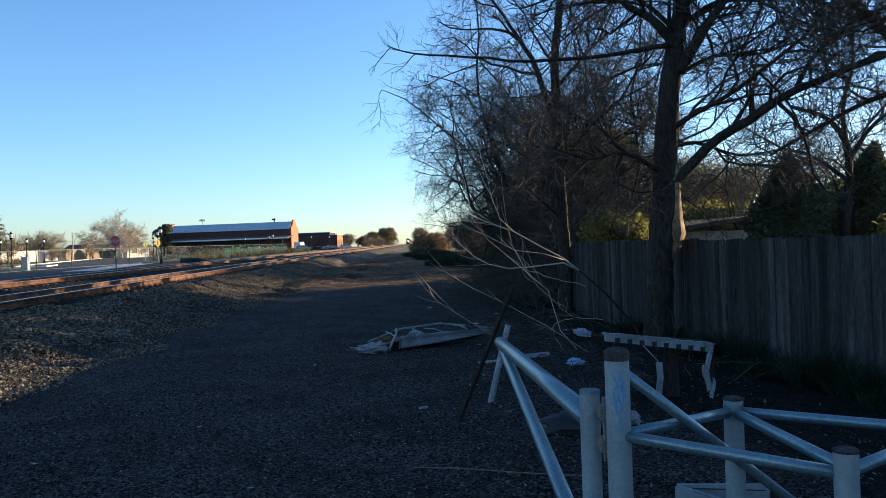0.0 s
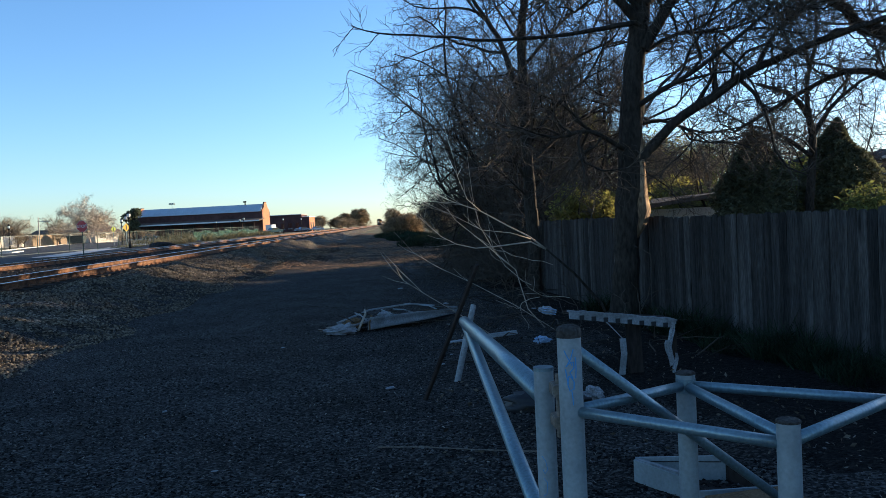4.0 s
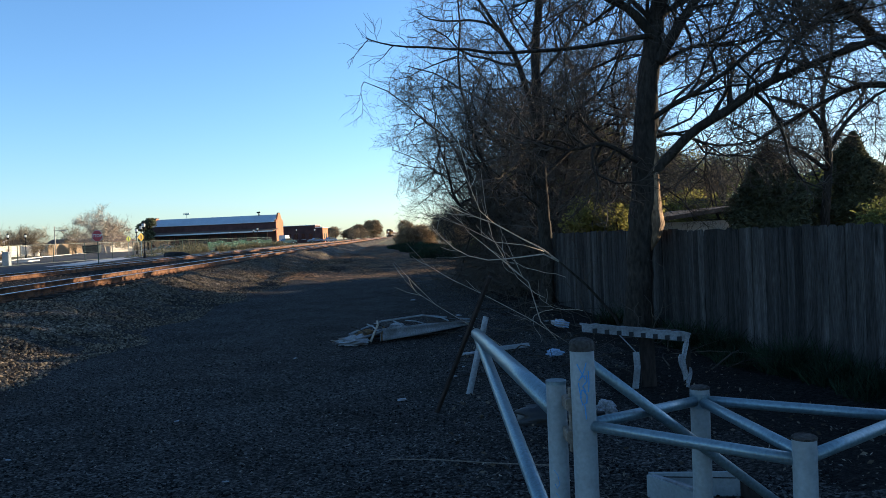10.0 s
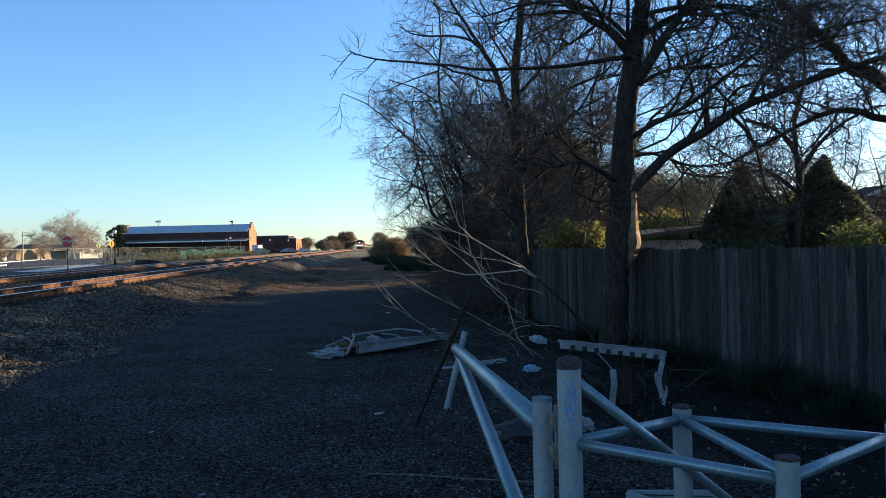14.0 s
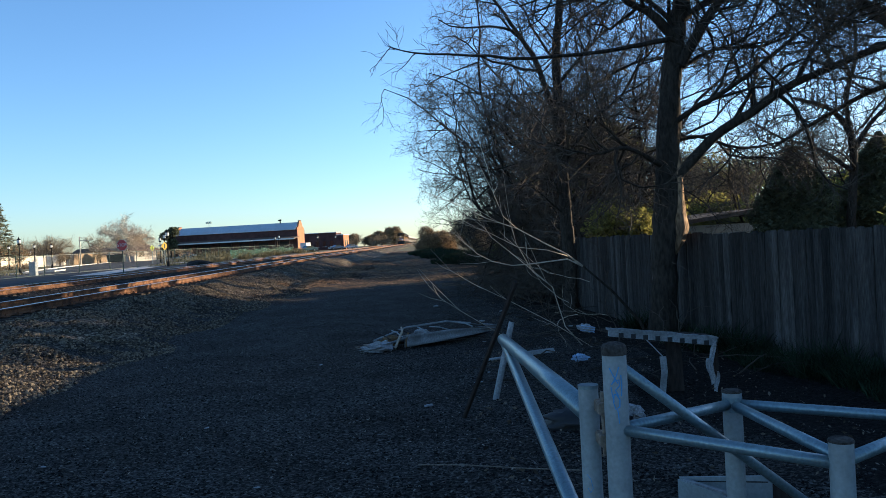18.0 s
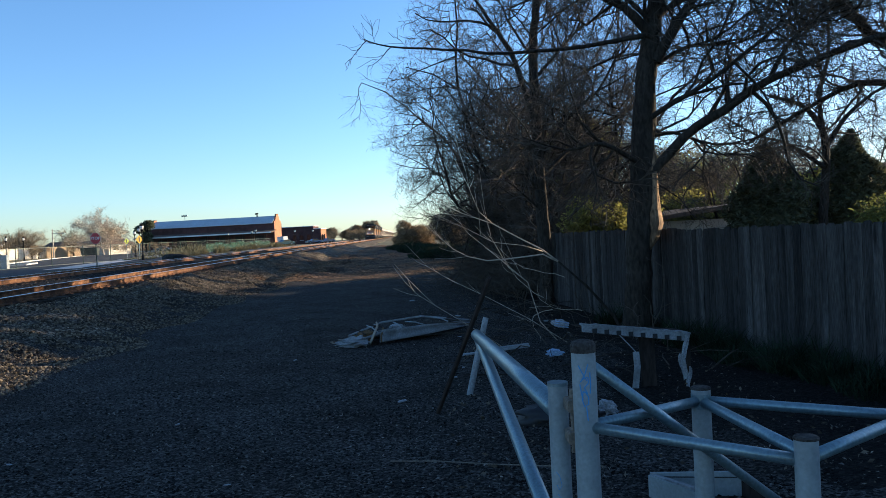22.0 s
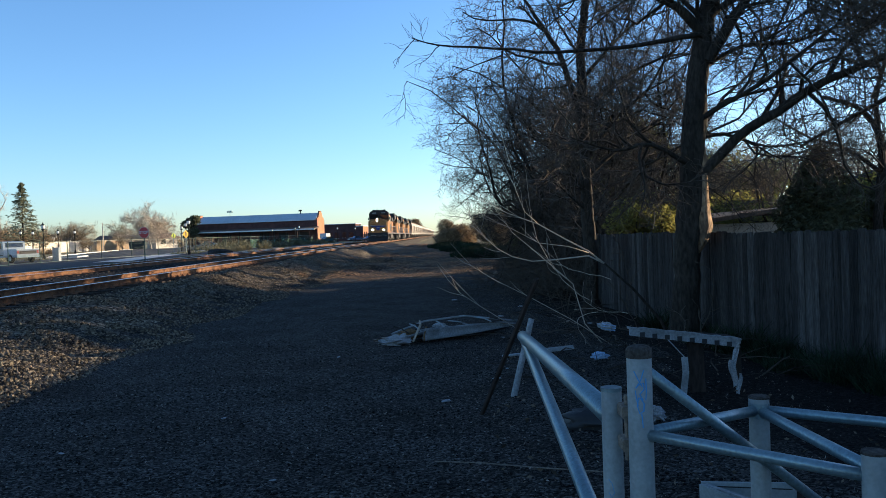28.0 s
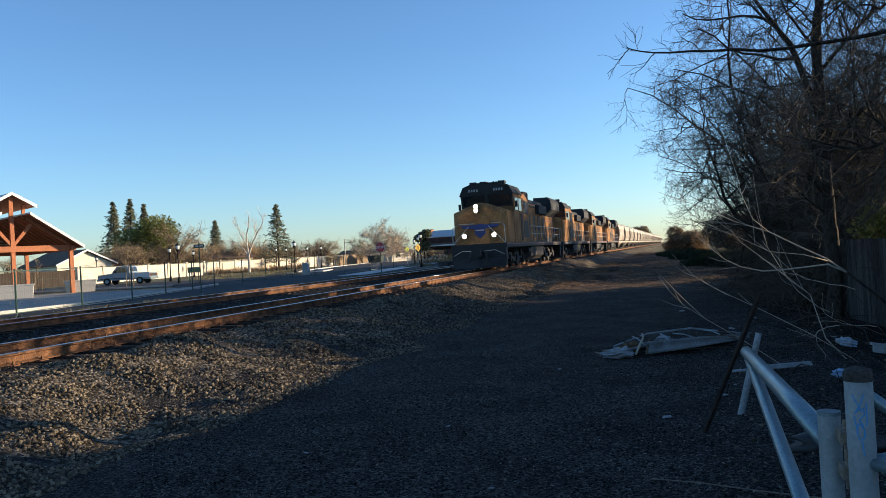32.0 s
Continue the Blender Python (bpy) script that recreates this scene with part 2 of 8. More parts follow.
# ---- mesh building ----
class Geo:
    """Collects points and faces for one mesh."""

    def __init__(self):
        self.v, self.f, self.s = [], [], []

    def add(self, verts, faces, slot=0):
        k = len(self.v)
        self.v.extend(verts)
        self.f.extend([tuple(i + k for i in f) for f in faces])
        self.s.extend([slot] * len(faces))
        return self

    def box(self, x0, y0, z0, x1, y1, z1, m=None, bevel=0.0, slot=0):
        c = bevel
        if c:
            # an eight-sided section along the longest side, with chamfered long edges
            sizes = (x1 - x0, y1 - y0, z1 - z0)
            ax = sizes.index(max(sizes))
            lo, hi = (x0, y0, z0), (x1, y1, z1)
            u, w = [a for a in range(3) if a != ax]
            ring = [(lo[u] + c, lo[w]), (hi[u] - c, lo[w]), (hi[u], lo[w] + c), (hi[u], hi[w] - c), (hi[u] - c, hi[w]), (lo[u] + c, hi[w]), (lo[u], hi[w] - c), (lo[u], lo[w] + c)]
            vs = []
            for e in (lo[ax], hi[ax]):
                for a, b in ring:
                    p = [0, 0, 0]
                    p[ax], p[u], p[w] = e, a, b
                    vs.append(tuple(p))
            fs = [(i, (i + 1) % 8, 8 + (i + 1) % 8, 8 + i) for i in range(8)] + [tuple(range(7, -1, -1)), tuple(range(8, 16))]
        else:
            vs = [(x, y, z) for z in (z0, z1) for y in (y0, y1) for x in (x0, x1)]
            fs = [(0, 2, 3, 1), (4, 5, 7, 6), (0, 1, 5, 4), (2, 6, 7, 3), (0, 4, 6, 2), (1, 3, 7, 5)]
        if m is not None:
            vs = [tuple(m @ Vector(p)) for p in vs]
        return self.add(vs, fs, slot)

    def tube(self, pts, radii, n=6, caps=True, slot=0, gnarl=0.0):
        pts = [Vector(p) for p in pts]
        if not isinstance(radii, (list, tuple)):
            radii = [radii] * len(pts)
        k = len(self.v)
        side = None
        for i, p in enumerate(pts):
            d = (pts[min(i + 1, len(pts) - 1)] - pts[max(i - 1, 0)]).normalized()
            if side is None:
                side = d.orthogonal().normalized()
            side = (side - d * side.dot(d))
            side = side.normalized() if side.length > 1e-6 else d.orthogonal().normalized()
            up = d.cross(side)
            for j in range(n):
                a = 2 * math.pi * j / n
                r = radii[i]
                if gnarl:
                    r *= 1 + gnarl * noise.noise((math.cos(a) * 2.2 + p.x, math.sin(a) * 2.2 + p.y, p.z * 0.9)) + gnarl * 0.5 * noise.noise((math.cos(a) * 6, math.sin(a) * 6, p.z * 2.5))
                q = p + side * (r * math.cos(a)) + up * (r * math.sin(a))
                self.v.append((q.x, q.y, q.z))
        for i in range(len(pts) - 1):
            for j in range(n):
                a, b = k + i * n + j, k + i * n + (j + 1) % n
                self.f.append((a, b, b + n, a + n))
                self.s.append(slot)
        if caps:
            e = k + (len(pts) - 1) * n
            self.f.append(tuple(range(k + n - 1, k - 1, -1)))
            self.f.append(tuple(range(e, e + n)))
            self.s.extend([slot, slot])
        return self

    def blob(self, c, r, seg=10, rings=7, rough=0.0, seed=0, freq=1.5, slot=0):
        k = len(self.v)
        for i in range(rings + 1):
            th = math.pi * i / rings
            for j in range(seg):
                ph = 2 * math.pi * j / seg
                d = Vector((math.sin(th) * math.cos(ph), math.sin(th) * math.sin(ph), math.cos(th)))
                w = 1 + rough * noise.noise(d * freq + Vector((seed * 7.3, seed * 3.1, seed)))
                self.v.append((c[0] + r[0] * d.x * w, c[1] + r[1] * d.y * w, c[2] + r[2] * d.z * w))
        for i in range(rings):
            for j in range(seg):
                a, b = k + i * seg + j, k + i * seg + (j + 1) % seg
                self.f.append((a, a + seg, b + seg, b))
                self.s.append(slot)
        return self

    def prism(self, outline, axis, a, b, slot=0):
        """An outline of 2D points pushed along an axis from a to b."""
        n, vs = len(outline), []
        for e in (a, b):
            for u, w in outline:
                p = [u, w]
                p.insert("xyz".index(axis), e)
                vs.append(tuple(p))
        fs = [(i, (i + 1) % n, n + (i + 1) % n, n + i) for i in range(n)] + [tuple(range(n - 1, -1, -1)), tuple(range(n, 2 * n))]
        return self.add(vs, fs, slot)

    def mesh(self, name, mats, smooth=False):
        me = bpy.data.meshes.new(name)
        me.from_pydata(self.v, [], self.f)
        mats = mats if isinstance(mats, (list, tuple)) else [mats]
        for m in mats:
            me.materials.append(m)
        if len(mats) > 1:
            me.polygons.foreach_set("material_index", self.s)
        if smooth:
            me.polygons.foreach_set("use_smooth", [True] * len(me.polygons))
        bm = bmesh.new()
        bm.from_mesh(me)
        if len(bm.faces) < 40000:
            bmesh.ops.recalc_face_normals(bm, faces=bm.faces)
            bm.to_mesh(me)
        bm.free()
        me.update()
        return me


def thing(name, label, category, m=None, group="", kind=""):
    """An Empty at the thing's base, which parents its parts."""
    ob = tagged(new(name), label, category, group, kind)
    ob.empty_display_size = 0.2
    if m is not None:
        ob.matrix_world = m
    return ob


def part(name, geo, mats, parent, label="", smooth=False, m=None, kind=""):
    ob = new(name, geo.mesh(name, mats, smooth) if isinstance(geo, Geo) else geo)
    ob.parent = parent
    if m is not None:
        ob.matrix_basis = m
    return tagged(ob, label, kind=kind)


def single(name, geo, mats, label, category, smooth=False, m=None, group="", kind=""):
    ob = new(name, geo.mesh(name, mats, smooth))
    if m is not None:
        ob.matrix_world = m
    return tagged(ob, label, category, group, kind)


# ---- the lie of the land ----
TRACKS = (-10.0, -15.8)


def rail_z(y):
    return 0.62 + 0.0020 * y + 0.24 * (1 - math.exp(-max(y, -20) / 40))


def step(a, b, x):
    t = min(1, max(0, (x - a) / (b - a)))
    return t * t * (3 - 2 * t)


FENCE_BEND, FENCE_END = (4.25, 12.6), (3.62, 18.6)
NEAR_TURN, MID_TURN = 12.0, 6.0


def fence_x(y):
    """Where the board fence stands at a given y, up to its far corner."""
    if y < FENCE_BEND[1]:
        return FENCE_BEND[0] + (FENCE_BEND[1] - y) * math.tan(radians(NEAR_TURN))
    return FENCE_BEND[0] + (FENCE_BEND[1] - y) * math.tan(radians(MID_TURN))


def relief(x, y):
    """Small unevenness of the ground, and the heaped shoulder of the line in low ridges."""
    if abs(x) > 40 or y > 170 or y < -40:
        return 0.0
    h = noise.noise((x * 0.5, y * 0.5, 0)) * 0.035 + noise.noise((x * 1.7, y * 1.7, 3)) * 0.014
    if x < -20:
        return h * 0.3
    if 30 < y < 90 and -9 < x < 9:
        rough = step(30, 40, y) * (1 - step(75, 90, y)) * step(-9, -7, x) * (1 - step(7, 9, x))
        h += rough * (0.14 * noise.noise((x * 0.3, y * 0.7, 11)) + 0.07 * noise.noise((x * 1.1, y * 1.6, 12)))
    edge = 0.11 * max(0, y - 24)
    swell = step(-8.9, -7.9, x) * (1 - step(-6.4 + edge, -4.4 + edge, x)) * step(3, 7, y) * (1 - step(110, 170, y))
    if swell > 0:
        h += swell * (0.27 * noise.noise((x * 0.3 + y * 0.08, y * 0.33, 5)) + 0.2 * noise.noise((x * 0.55, y * 1.0, 8)))
        # dumped ballast in sharp little ridges
        h += swell * (0.16 * (0.5 - abs(noise.noise((x * 0.8 + y * 0.15, y * 0.45, 14)))) + 0.07 * noise.noise((x * 2.1, y * 2.1, 15)))
    return h


def ground_z(x, y):
    west = 0.28 + 0.0045 * max(-20, min(y, 150))
    bed = rail_z(min(y, 900)) - 0.2
    z = 0.0
    if y > 40:
        z += step(40, 160, y) * 0.35 + max(0, min(y, 900) - 160) * 0.0016
    # the shoulder rises to the bed
    z = z + (bed - 0.03 * step(-9.3, -8.6, x) - z) * step(-5.5, -8.0, x)
    z -= 0.16 * math.exp(-((x + 12.9) / 0.9) ** 2)
    if x < -18:
        z = bed + (west - bed) * step(-18, -21.5, x)
    if x > 3:
        z -= 0.12 * step(3, 4.4, x)
    return z + relief(x, y)


# ---- ground ----
def spread(lo, hi, inner_lo, inner_hi, stepsize, growth):
    out = [inner_lo]
    while out[-1] < inner_hi:
        out.append(out[-1] + stepsize)
    g = stepsize
    while out[-1] < hi:
        g *= growth
        out.append(out[-1] + g)
    g = stepsize
    while out[0] > lo:
        g *= growth
        out.insert(0, out[0] - g)
    return out


gx, gy = spread(-1800, 1800, -24, 7, 0.3, 1.35), spread(-300, 4000, 1, 60, 0.4, 1.12)
gg = Geo()
for yy in gy:
    for xx in gx:
        gg.v.append((xx, yy, ground_z(xx, yy)))
nx = len(gx)
for j in range(len(gy) - 1):
    for i in range(nx - 1):
        cx, cy = (gx[i] + gx[i + 1]) / 2, (gy[j] + gy[j + 1]) / 2
        wob = noise.noise((cx * 0.6, cy * 0.6, 9)) * 0.9
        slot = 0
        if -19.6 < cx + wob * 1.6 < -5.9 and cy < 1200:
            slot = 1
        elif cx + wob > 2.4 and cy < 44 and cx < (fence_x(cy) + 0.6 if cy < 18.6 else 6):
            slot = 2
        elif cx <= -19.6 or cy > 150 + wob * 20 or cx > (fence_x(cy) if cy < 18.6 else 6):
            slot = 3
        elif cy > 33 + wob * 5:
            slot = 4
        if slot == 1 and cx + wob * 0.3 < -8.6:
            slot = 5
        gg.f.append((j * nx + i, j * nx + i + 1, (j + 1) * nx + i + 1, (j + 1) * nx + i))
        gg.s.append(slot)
single("ground", gg, [M_DIRT, M_BALLAST, M_SHADELITTER, M_FIELD, M_EARTH, M_TRACKBED], "dark gravel and dirt ground with pale ballast banks", "ground", kind="structure", smooth=True)


def stones(name, label, mat, count, area, size, seed, keep=None, blunt=False):
    """Loose stones on the ground: small chips, or blunt lumps with a broken flat top."""
    rnd = random.Random(seed)
    g = Geo()
    for _ in range(count):
        x, y = area(rnd)
        if keep and not keep(x, y):
            continue
        s = size * rnd.uniform(0.5, 1.5)
        z = ground_z(x, y)
        a = rnd.uniform(0, 6.28)
        if blunt:
            low = [(x + s * rnd.uniform(0.8, 1.2) * math.cos(a + k * 1.2566), y + s * rnd.uniform(0.8, 1.2) * math.sin(a + k * 1.2566), z - s * rnd.uniform(0.1, 0.4)) for k in range(5)]
            tip = z + s * rnd.uniform(0.35, 0.75)
            high = [(x + s * rnd.uniform(0.45, 0.75) * math.cos(a + 0.4 + k * 2.094), y + s * rnd.uniform(0.45, 0.75) * math.sin(a + 0.4 + k * 2.094), tip + s * rnd.uniform(-0.25, 0.25)) for k in range(3)]
            g.add(low + high, [(0, 1, 5), (1, 6, 5), (1, 2, 6), (2, 3, 6), (3, 7, 6), (3, 4, 7), (4, 0, 7), (0, 5, 7), (5, 6, 7)])
            continue
        base = [(x + s * rnd.uniform(0.7, 1.2) * math.cos(a + k * 1.571), y + s * rnd.uniform(0.7, 1.2) * math.sin(a + k * 1.571), z + s * rnd.uniform(-0.3, 0.3)) for k in range(4)]
        top = (x + s * rnd.uniform(-0.5, 0.5), y + s * rnd.uniform(-0.5, 0.5), z + s * rnd.uniform(0.3, 0.8))
        g.add([*base, top], [(0, 1, 4), (1, 2, 4), (2, 3, 4), (3, 0, 4)])
    return single(name, g, mat, label, "gravel", kind="stuff")


def near_area(rnd):
    y = 2.6 + 32 * rnd.random() ** 2.0
    return rnd.uniform(-0.62 * y - 1, min(4.1, 0.62 * y + 0.6)), y


def bank_area(rnd):
    y = 3 + 50 * rnd.random() ** 1.75
    return rnd.uniform(-8.75, -4.3), y


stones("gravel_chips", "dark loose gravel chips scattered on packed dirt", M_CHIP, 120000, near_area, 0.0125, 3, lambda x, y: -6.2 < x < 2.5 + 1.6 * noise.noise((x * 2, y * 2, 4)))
stones("pale_pebbles", "pale pebbles scattered on dark gravel", M_STONE, 3000, near_area, 0.009, 7, lambda x, y: x > -6.2)
stones("ballast_stones", "pale crushed ballast stones on the track shoulder", M_STONE, 92000, bank_area, 0.023, 4, lambda x, y: x < -4.9 - 0.5 * noise.noise((x, y * 0.4, 2)), blunt=True)
stones("trackbed_stones", "dark ballast stones between the rails, oil and shade in their colour", M_CHIP, 20000, lambda rnd: (rnd.uniform(-18.5, -8.9), 8 + 50 * rnd.random() ** 1.5), 0.03, 6)


# ---- railway tracks ----
def railway(xc, label, ties_to):
    t = thing("railway_track", label, "railway track", kind="structure", group="parallel railway tracks")
    ys = [-60 + 4 * k for k in range(60)] + [180 + 30 * k for k in range(38)]
    prof = [(-0.07, 0), (0.07, 0), (0.07, 0.012), (0.012, 0.035), (0.012, 0.12), (0.036, 0.135), (0.036, 0.165), (0.028, 0.172), (-0.028, 0.172), (-0.036, 0.165), (-0.036, 0.135), (-0.012, 0.12), (-0.012, 0.035), (-0.07, 0.012)]
    n = len(prof)
    for side in (-1, 1):
        g = Geo()
        for y in ys:
            for px, pz in prof:
                g.v.append((xc + side * 0.7525 + px, y, rail_z(y) - 0.172 + pz))
        for i in range(len(ys) - 1):
            for j in range(n):
                g.f.append((i * n + j, i * n + (j + 1) % n, (i + 1) * n + (j + 1) % n, (i + 1) * n + j))
                g.s.append(1 if j in (6, 7, 8) else 0)
        part("rail", g, [M_RUST, M_RAILTOP], t, "rusty steel rail with a polished head")
    tie = Geo().box(-1.3, -0.115, -0.19, 1.3, 0.115, 0.0, bevel=0.012).mesh("tie", M_TIE)
    plate = Geo().box(-0.17, -0.09, 0, 0.17, 0.09, 0.02).box(-0.1, -0.06, 0.02, -0.075, -0.03, 0.07).box(0.075, 0.03, 0.02, 0.1, 0.06, 0.07).mesh("tie_plate", M_RUST)
    rnd = random.Random(int(-xc))
    k, y = 0, 2.0
    while y < ties_to:
        ob = part("tie", tie, None, t, m=pose(xc + rnd.uniform(-0.06, 0.06), y + rnd.uniform(-0.03, 0.03), rail_z(y) - 0.18, 0, 0, rnd.uniform(-0.8, 0.8)))
        if xc > -12:
            for s in (-0.7525, 0.7525):
                part("tie_plate", plate, None, t, m=pose(xc + s, y, rail_z(y) - 0.186))
        y += 0.55
    g = Geo()
    while y < 260:
        z = rail_z(y) - 0.18
        g.box(xc - 1.3, y - 0.115, z - 0.15, xc + 1.3, y + 0.115, z)
        y += 0.55
    part("far_ties", g, M_TIE, t, kind="stuff")
    return t


railway(TRACKS[0], "rusty main line track on timber ties in ballast", 70)
railway(TRACKS[1], "second rusty track on timber ties behind the first", 60)


# ---- board fence ----
def plank_mesh(k):
    rnd = random.Random(50 + k)
    h, w, c = 1.78, 0.139, rnd.uniform(0.022, 0.04)
    warp, sag = rnd.uniform(-0.004, 0.004), rnd.uniform(0, 0.012)
    out = [(0, -0.15), (w, -0.15), (w + warp, h - c - sag), (w - c * 0.35 + warp, h - c * 0.38 - sag), (w - c + warp, h - sag * 0.4), (c + warp, h), (c * 0.35 + warp, h - c * 0.38), (warp, h - c)]
    return Geo().prism(out, "x", 0, 0.018).mesh("plank", M_FENCE)


planks = [plank_mesh(k) for k in range(8)]


def board_fence(m, start, end, seed, label):
    t = thing("board_fence", label, "fence", m, group="board fences")
    rnd = random.Random(seed)
    y = start
    while y < end:
        lift = 0.012 * math.sin(y * 0.8) + rnd.uniform(-0.02, 0.014)
        part("plank", planks[rnd.randrange(8)], None, t, m=pose(rnd.uniform(0, 0.009), y, lift, rnd.uniform(-0.25, 0.25), rnd.uniform(-0.3, 0.3), rnd.uniform(-1.2, 1.2)))
        y += 0.1425
    for z in (0.3, 1.45):
        part("fence_rail", Geo().box(0.03, start, z, 0.068, end, z + 0.09), M_FENCE, t)
    for k in range(int((end - start) / 2.4) + 1):
        part("fence_post", Geo().box(0.07, start + 0.05 + 2.4 * k, -0.2, 0.16, start + 0.14 + 2.4 * k, 1.7, bevel=0.008), M_FENCE, t)


board_fence(pose(*FENCE_BEND, -0.155, 0, 0, NEAR_TURN), -21.0, -0.02, 8, "tall weathered grey board fence with rounded plank tops")
board_fence(pose(*FENCE_BEND, -0.155, 0, 0, MID_TURN), 0.02, 6.0, 10, "weathered grey board fence behind the bare tree")
board_fence(pose(FENCE_END[0] + 0.03, FENCE_END[1] + 0.08, -0.155, 0, 0, -8), 0.0, 20.0, 9, "weathered grey board fence running on behind the thicket")


# ---- pipe gate and barrier ----
def ring_post(t, x, y, top, r, cap=1.0, name="post"):
    g = Geo().tube([(x, y, -0.3), (x, y, top * 0.5), (x, y, top)], r, 28, caps=False)
    part(name, g, M_GREYPAINT, t, smooth=True)
    if cap:
        part("post_cap", Geo().tube([(x, y, top - 0.002 - 0.018 * cap ** 3), (x, y, top + 0.012 * cap), (x, y, top + 0.026 * cap), (x, y, top + 0.034 * cap)], [r * 1.05, r * 1.05, r * 0.88, r * 0.45], 20), M_CAP, t, "dirty domed post cap")


def pipe(t, a, b, r, name="rail", label="", n=14):
    a, b = Vector(a), Vector(b)
    part(name, Geo().tube([a, a.lerp(b, 0.33), a.lerp(b, 0.66), b], r, n), M_GALV, t, label, smooth=True)


barrier = thing("pipe_barrier", "welded steel pipe barrier of posts and rails, grey paint", "barrier")
ring_post(barrier, 0.786, 3.22, 1.19, 0.052)
ring_post(barrier, 1.447, 3.645, 0.894, 0.046, 0.4)
ring_post(barrier, 1.476, 2.675, 0.892, 0.0435, 0.4)
ring_post(barrier, 2.228, 3.16, 0.888, 0.045, 0.4)
pipe(barrier, (0.8, 3.2, 0.85), (1.47, 2.68, 0.808), 0.0245, label="thin galvanised rail")
pipe(barrier, (0.8, 3.24, 0.845), (1.44, 3.64, 0.835), 0.0245)
pipe(barrier, (1.45, 3.64, 0.83), (1.475, 2.7, 0.83), 0.0245)
pipe(barrier, (1.45, 3.64, 0.836), (2.23, 3.17, 0.815), 0.0245)
pipe(barrier, (1.475, 2.675, 0.815), (2.23, 3.15, 0.845), 0.0245)
pipe(barrier, (0.79, 3.22, 1.135), (2.27, 3.93, -0.05), 0.0235, "brace", "slanting brace pipe")
part("joint_band", Geo().tube([(1.447, 3.645, 0.8), (1.447, 3.645, 0.87)], 0.0475, 20, caps=False), M_GALV, barrier, "bare galvanised band")
gate = thing("swing_gate", "open triangular pipe gate leaf hung on a short post", "gate", pose(0, 0, 0))
ring_post(gate, 0.7, 3.39, 1.012, 0.045, 0)
part("post_top", Geo().tube([(0.7, 3.39, 1.0), (0.7, 3.39, 1.016)], 0.046, 20), M_GALV, gate)
pipe(gate, (0.697, 3.42, 0.89), (0.655, 7.0, 0.79), 0.05, "top_rail", "thick galvanised top rail", 18)
pipe(gate, (0.66, 6.95, 0.78), (0.705, 3.43, 0.2), 0.043, "diagonal_brace", "slanting galvanised brace", 18)
for z in (0.93, 0.79, 0.4):
    part("hinge_strap", Geo().box(0.715, 3.25, z - 0.026, 0.757, 3.36, z + 0.026, bevel=0.006), M_HINGE, gate, "rusty bolted hinge strap")
part("hinge_bar", Geo().tube([(0.743, 3.29, 0.72), (0.743, 3.29, 1.0)], 0.011, 10), M_HINGE, gate, "rusty hinge pin")


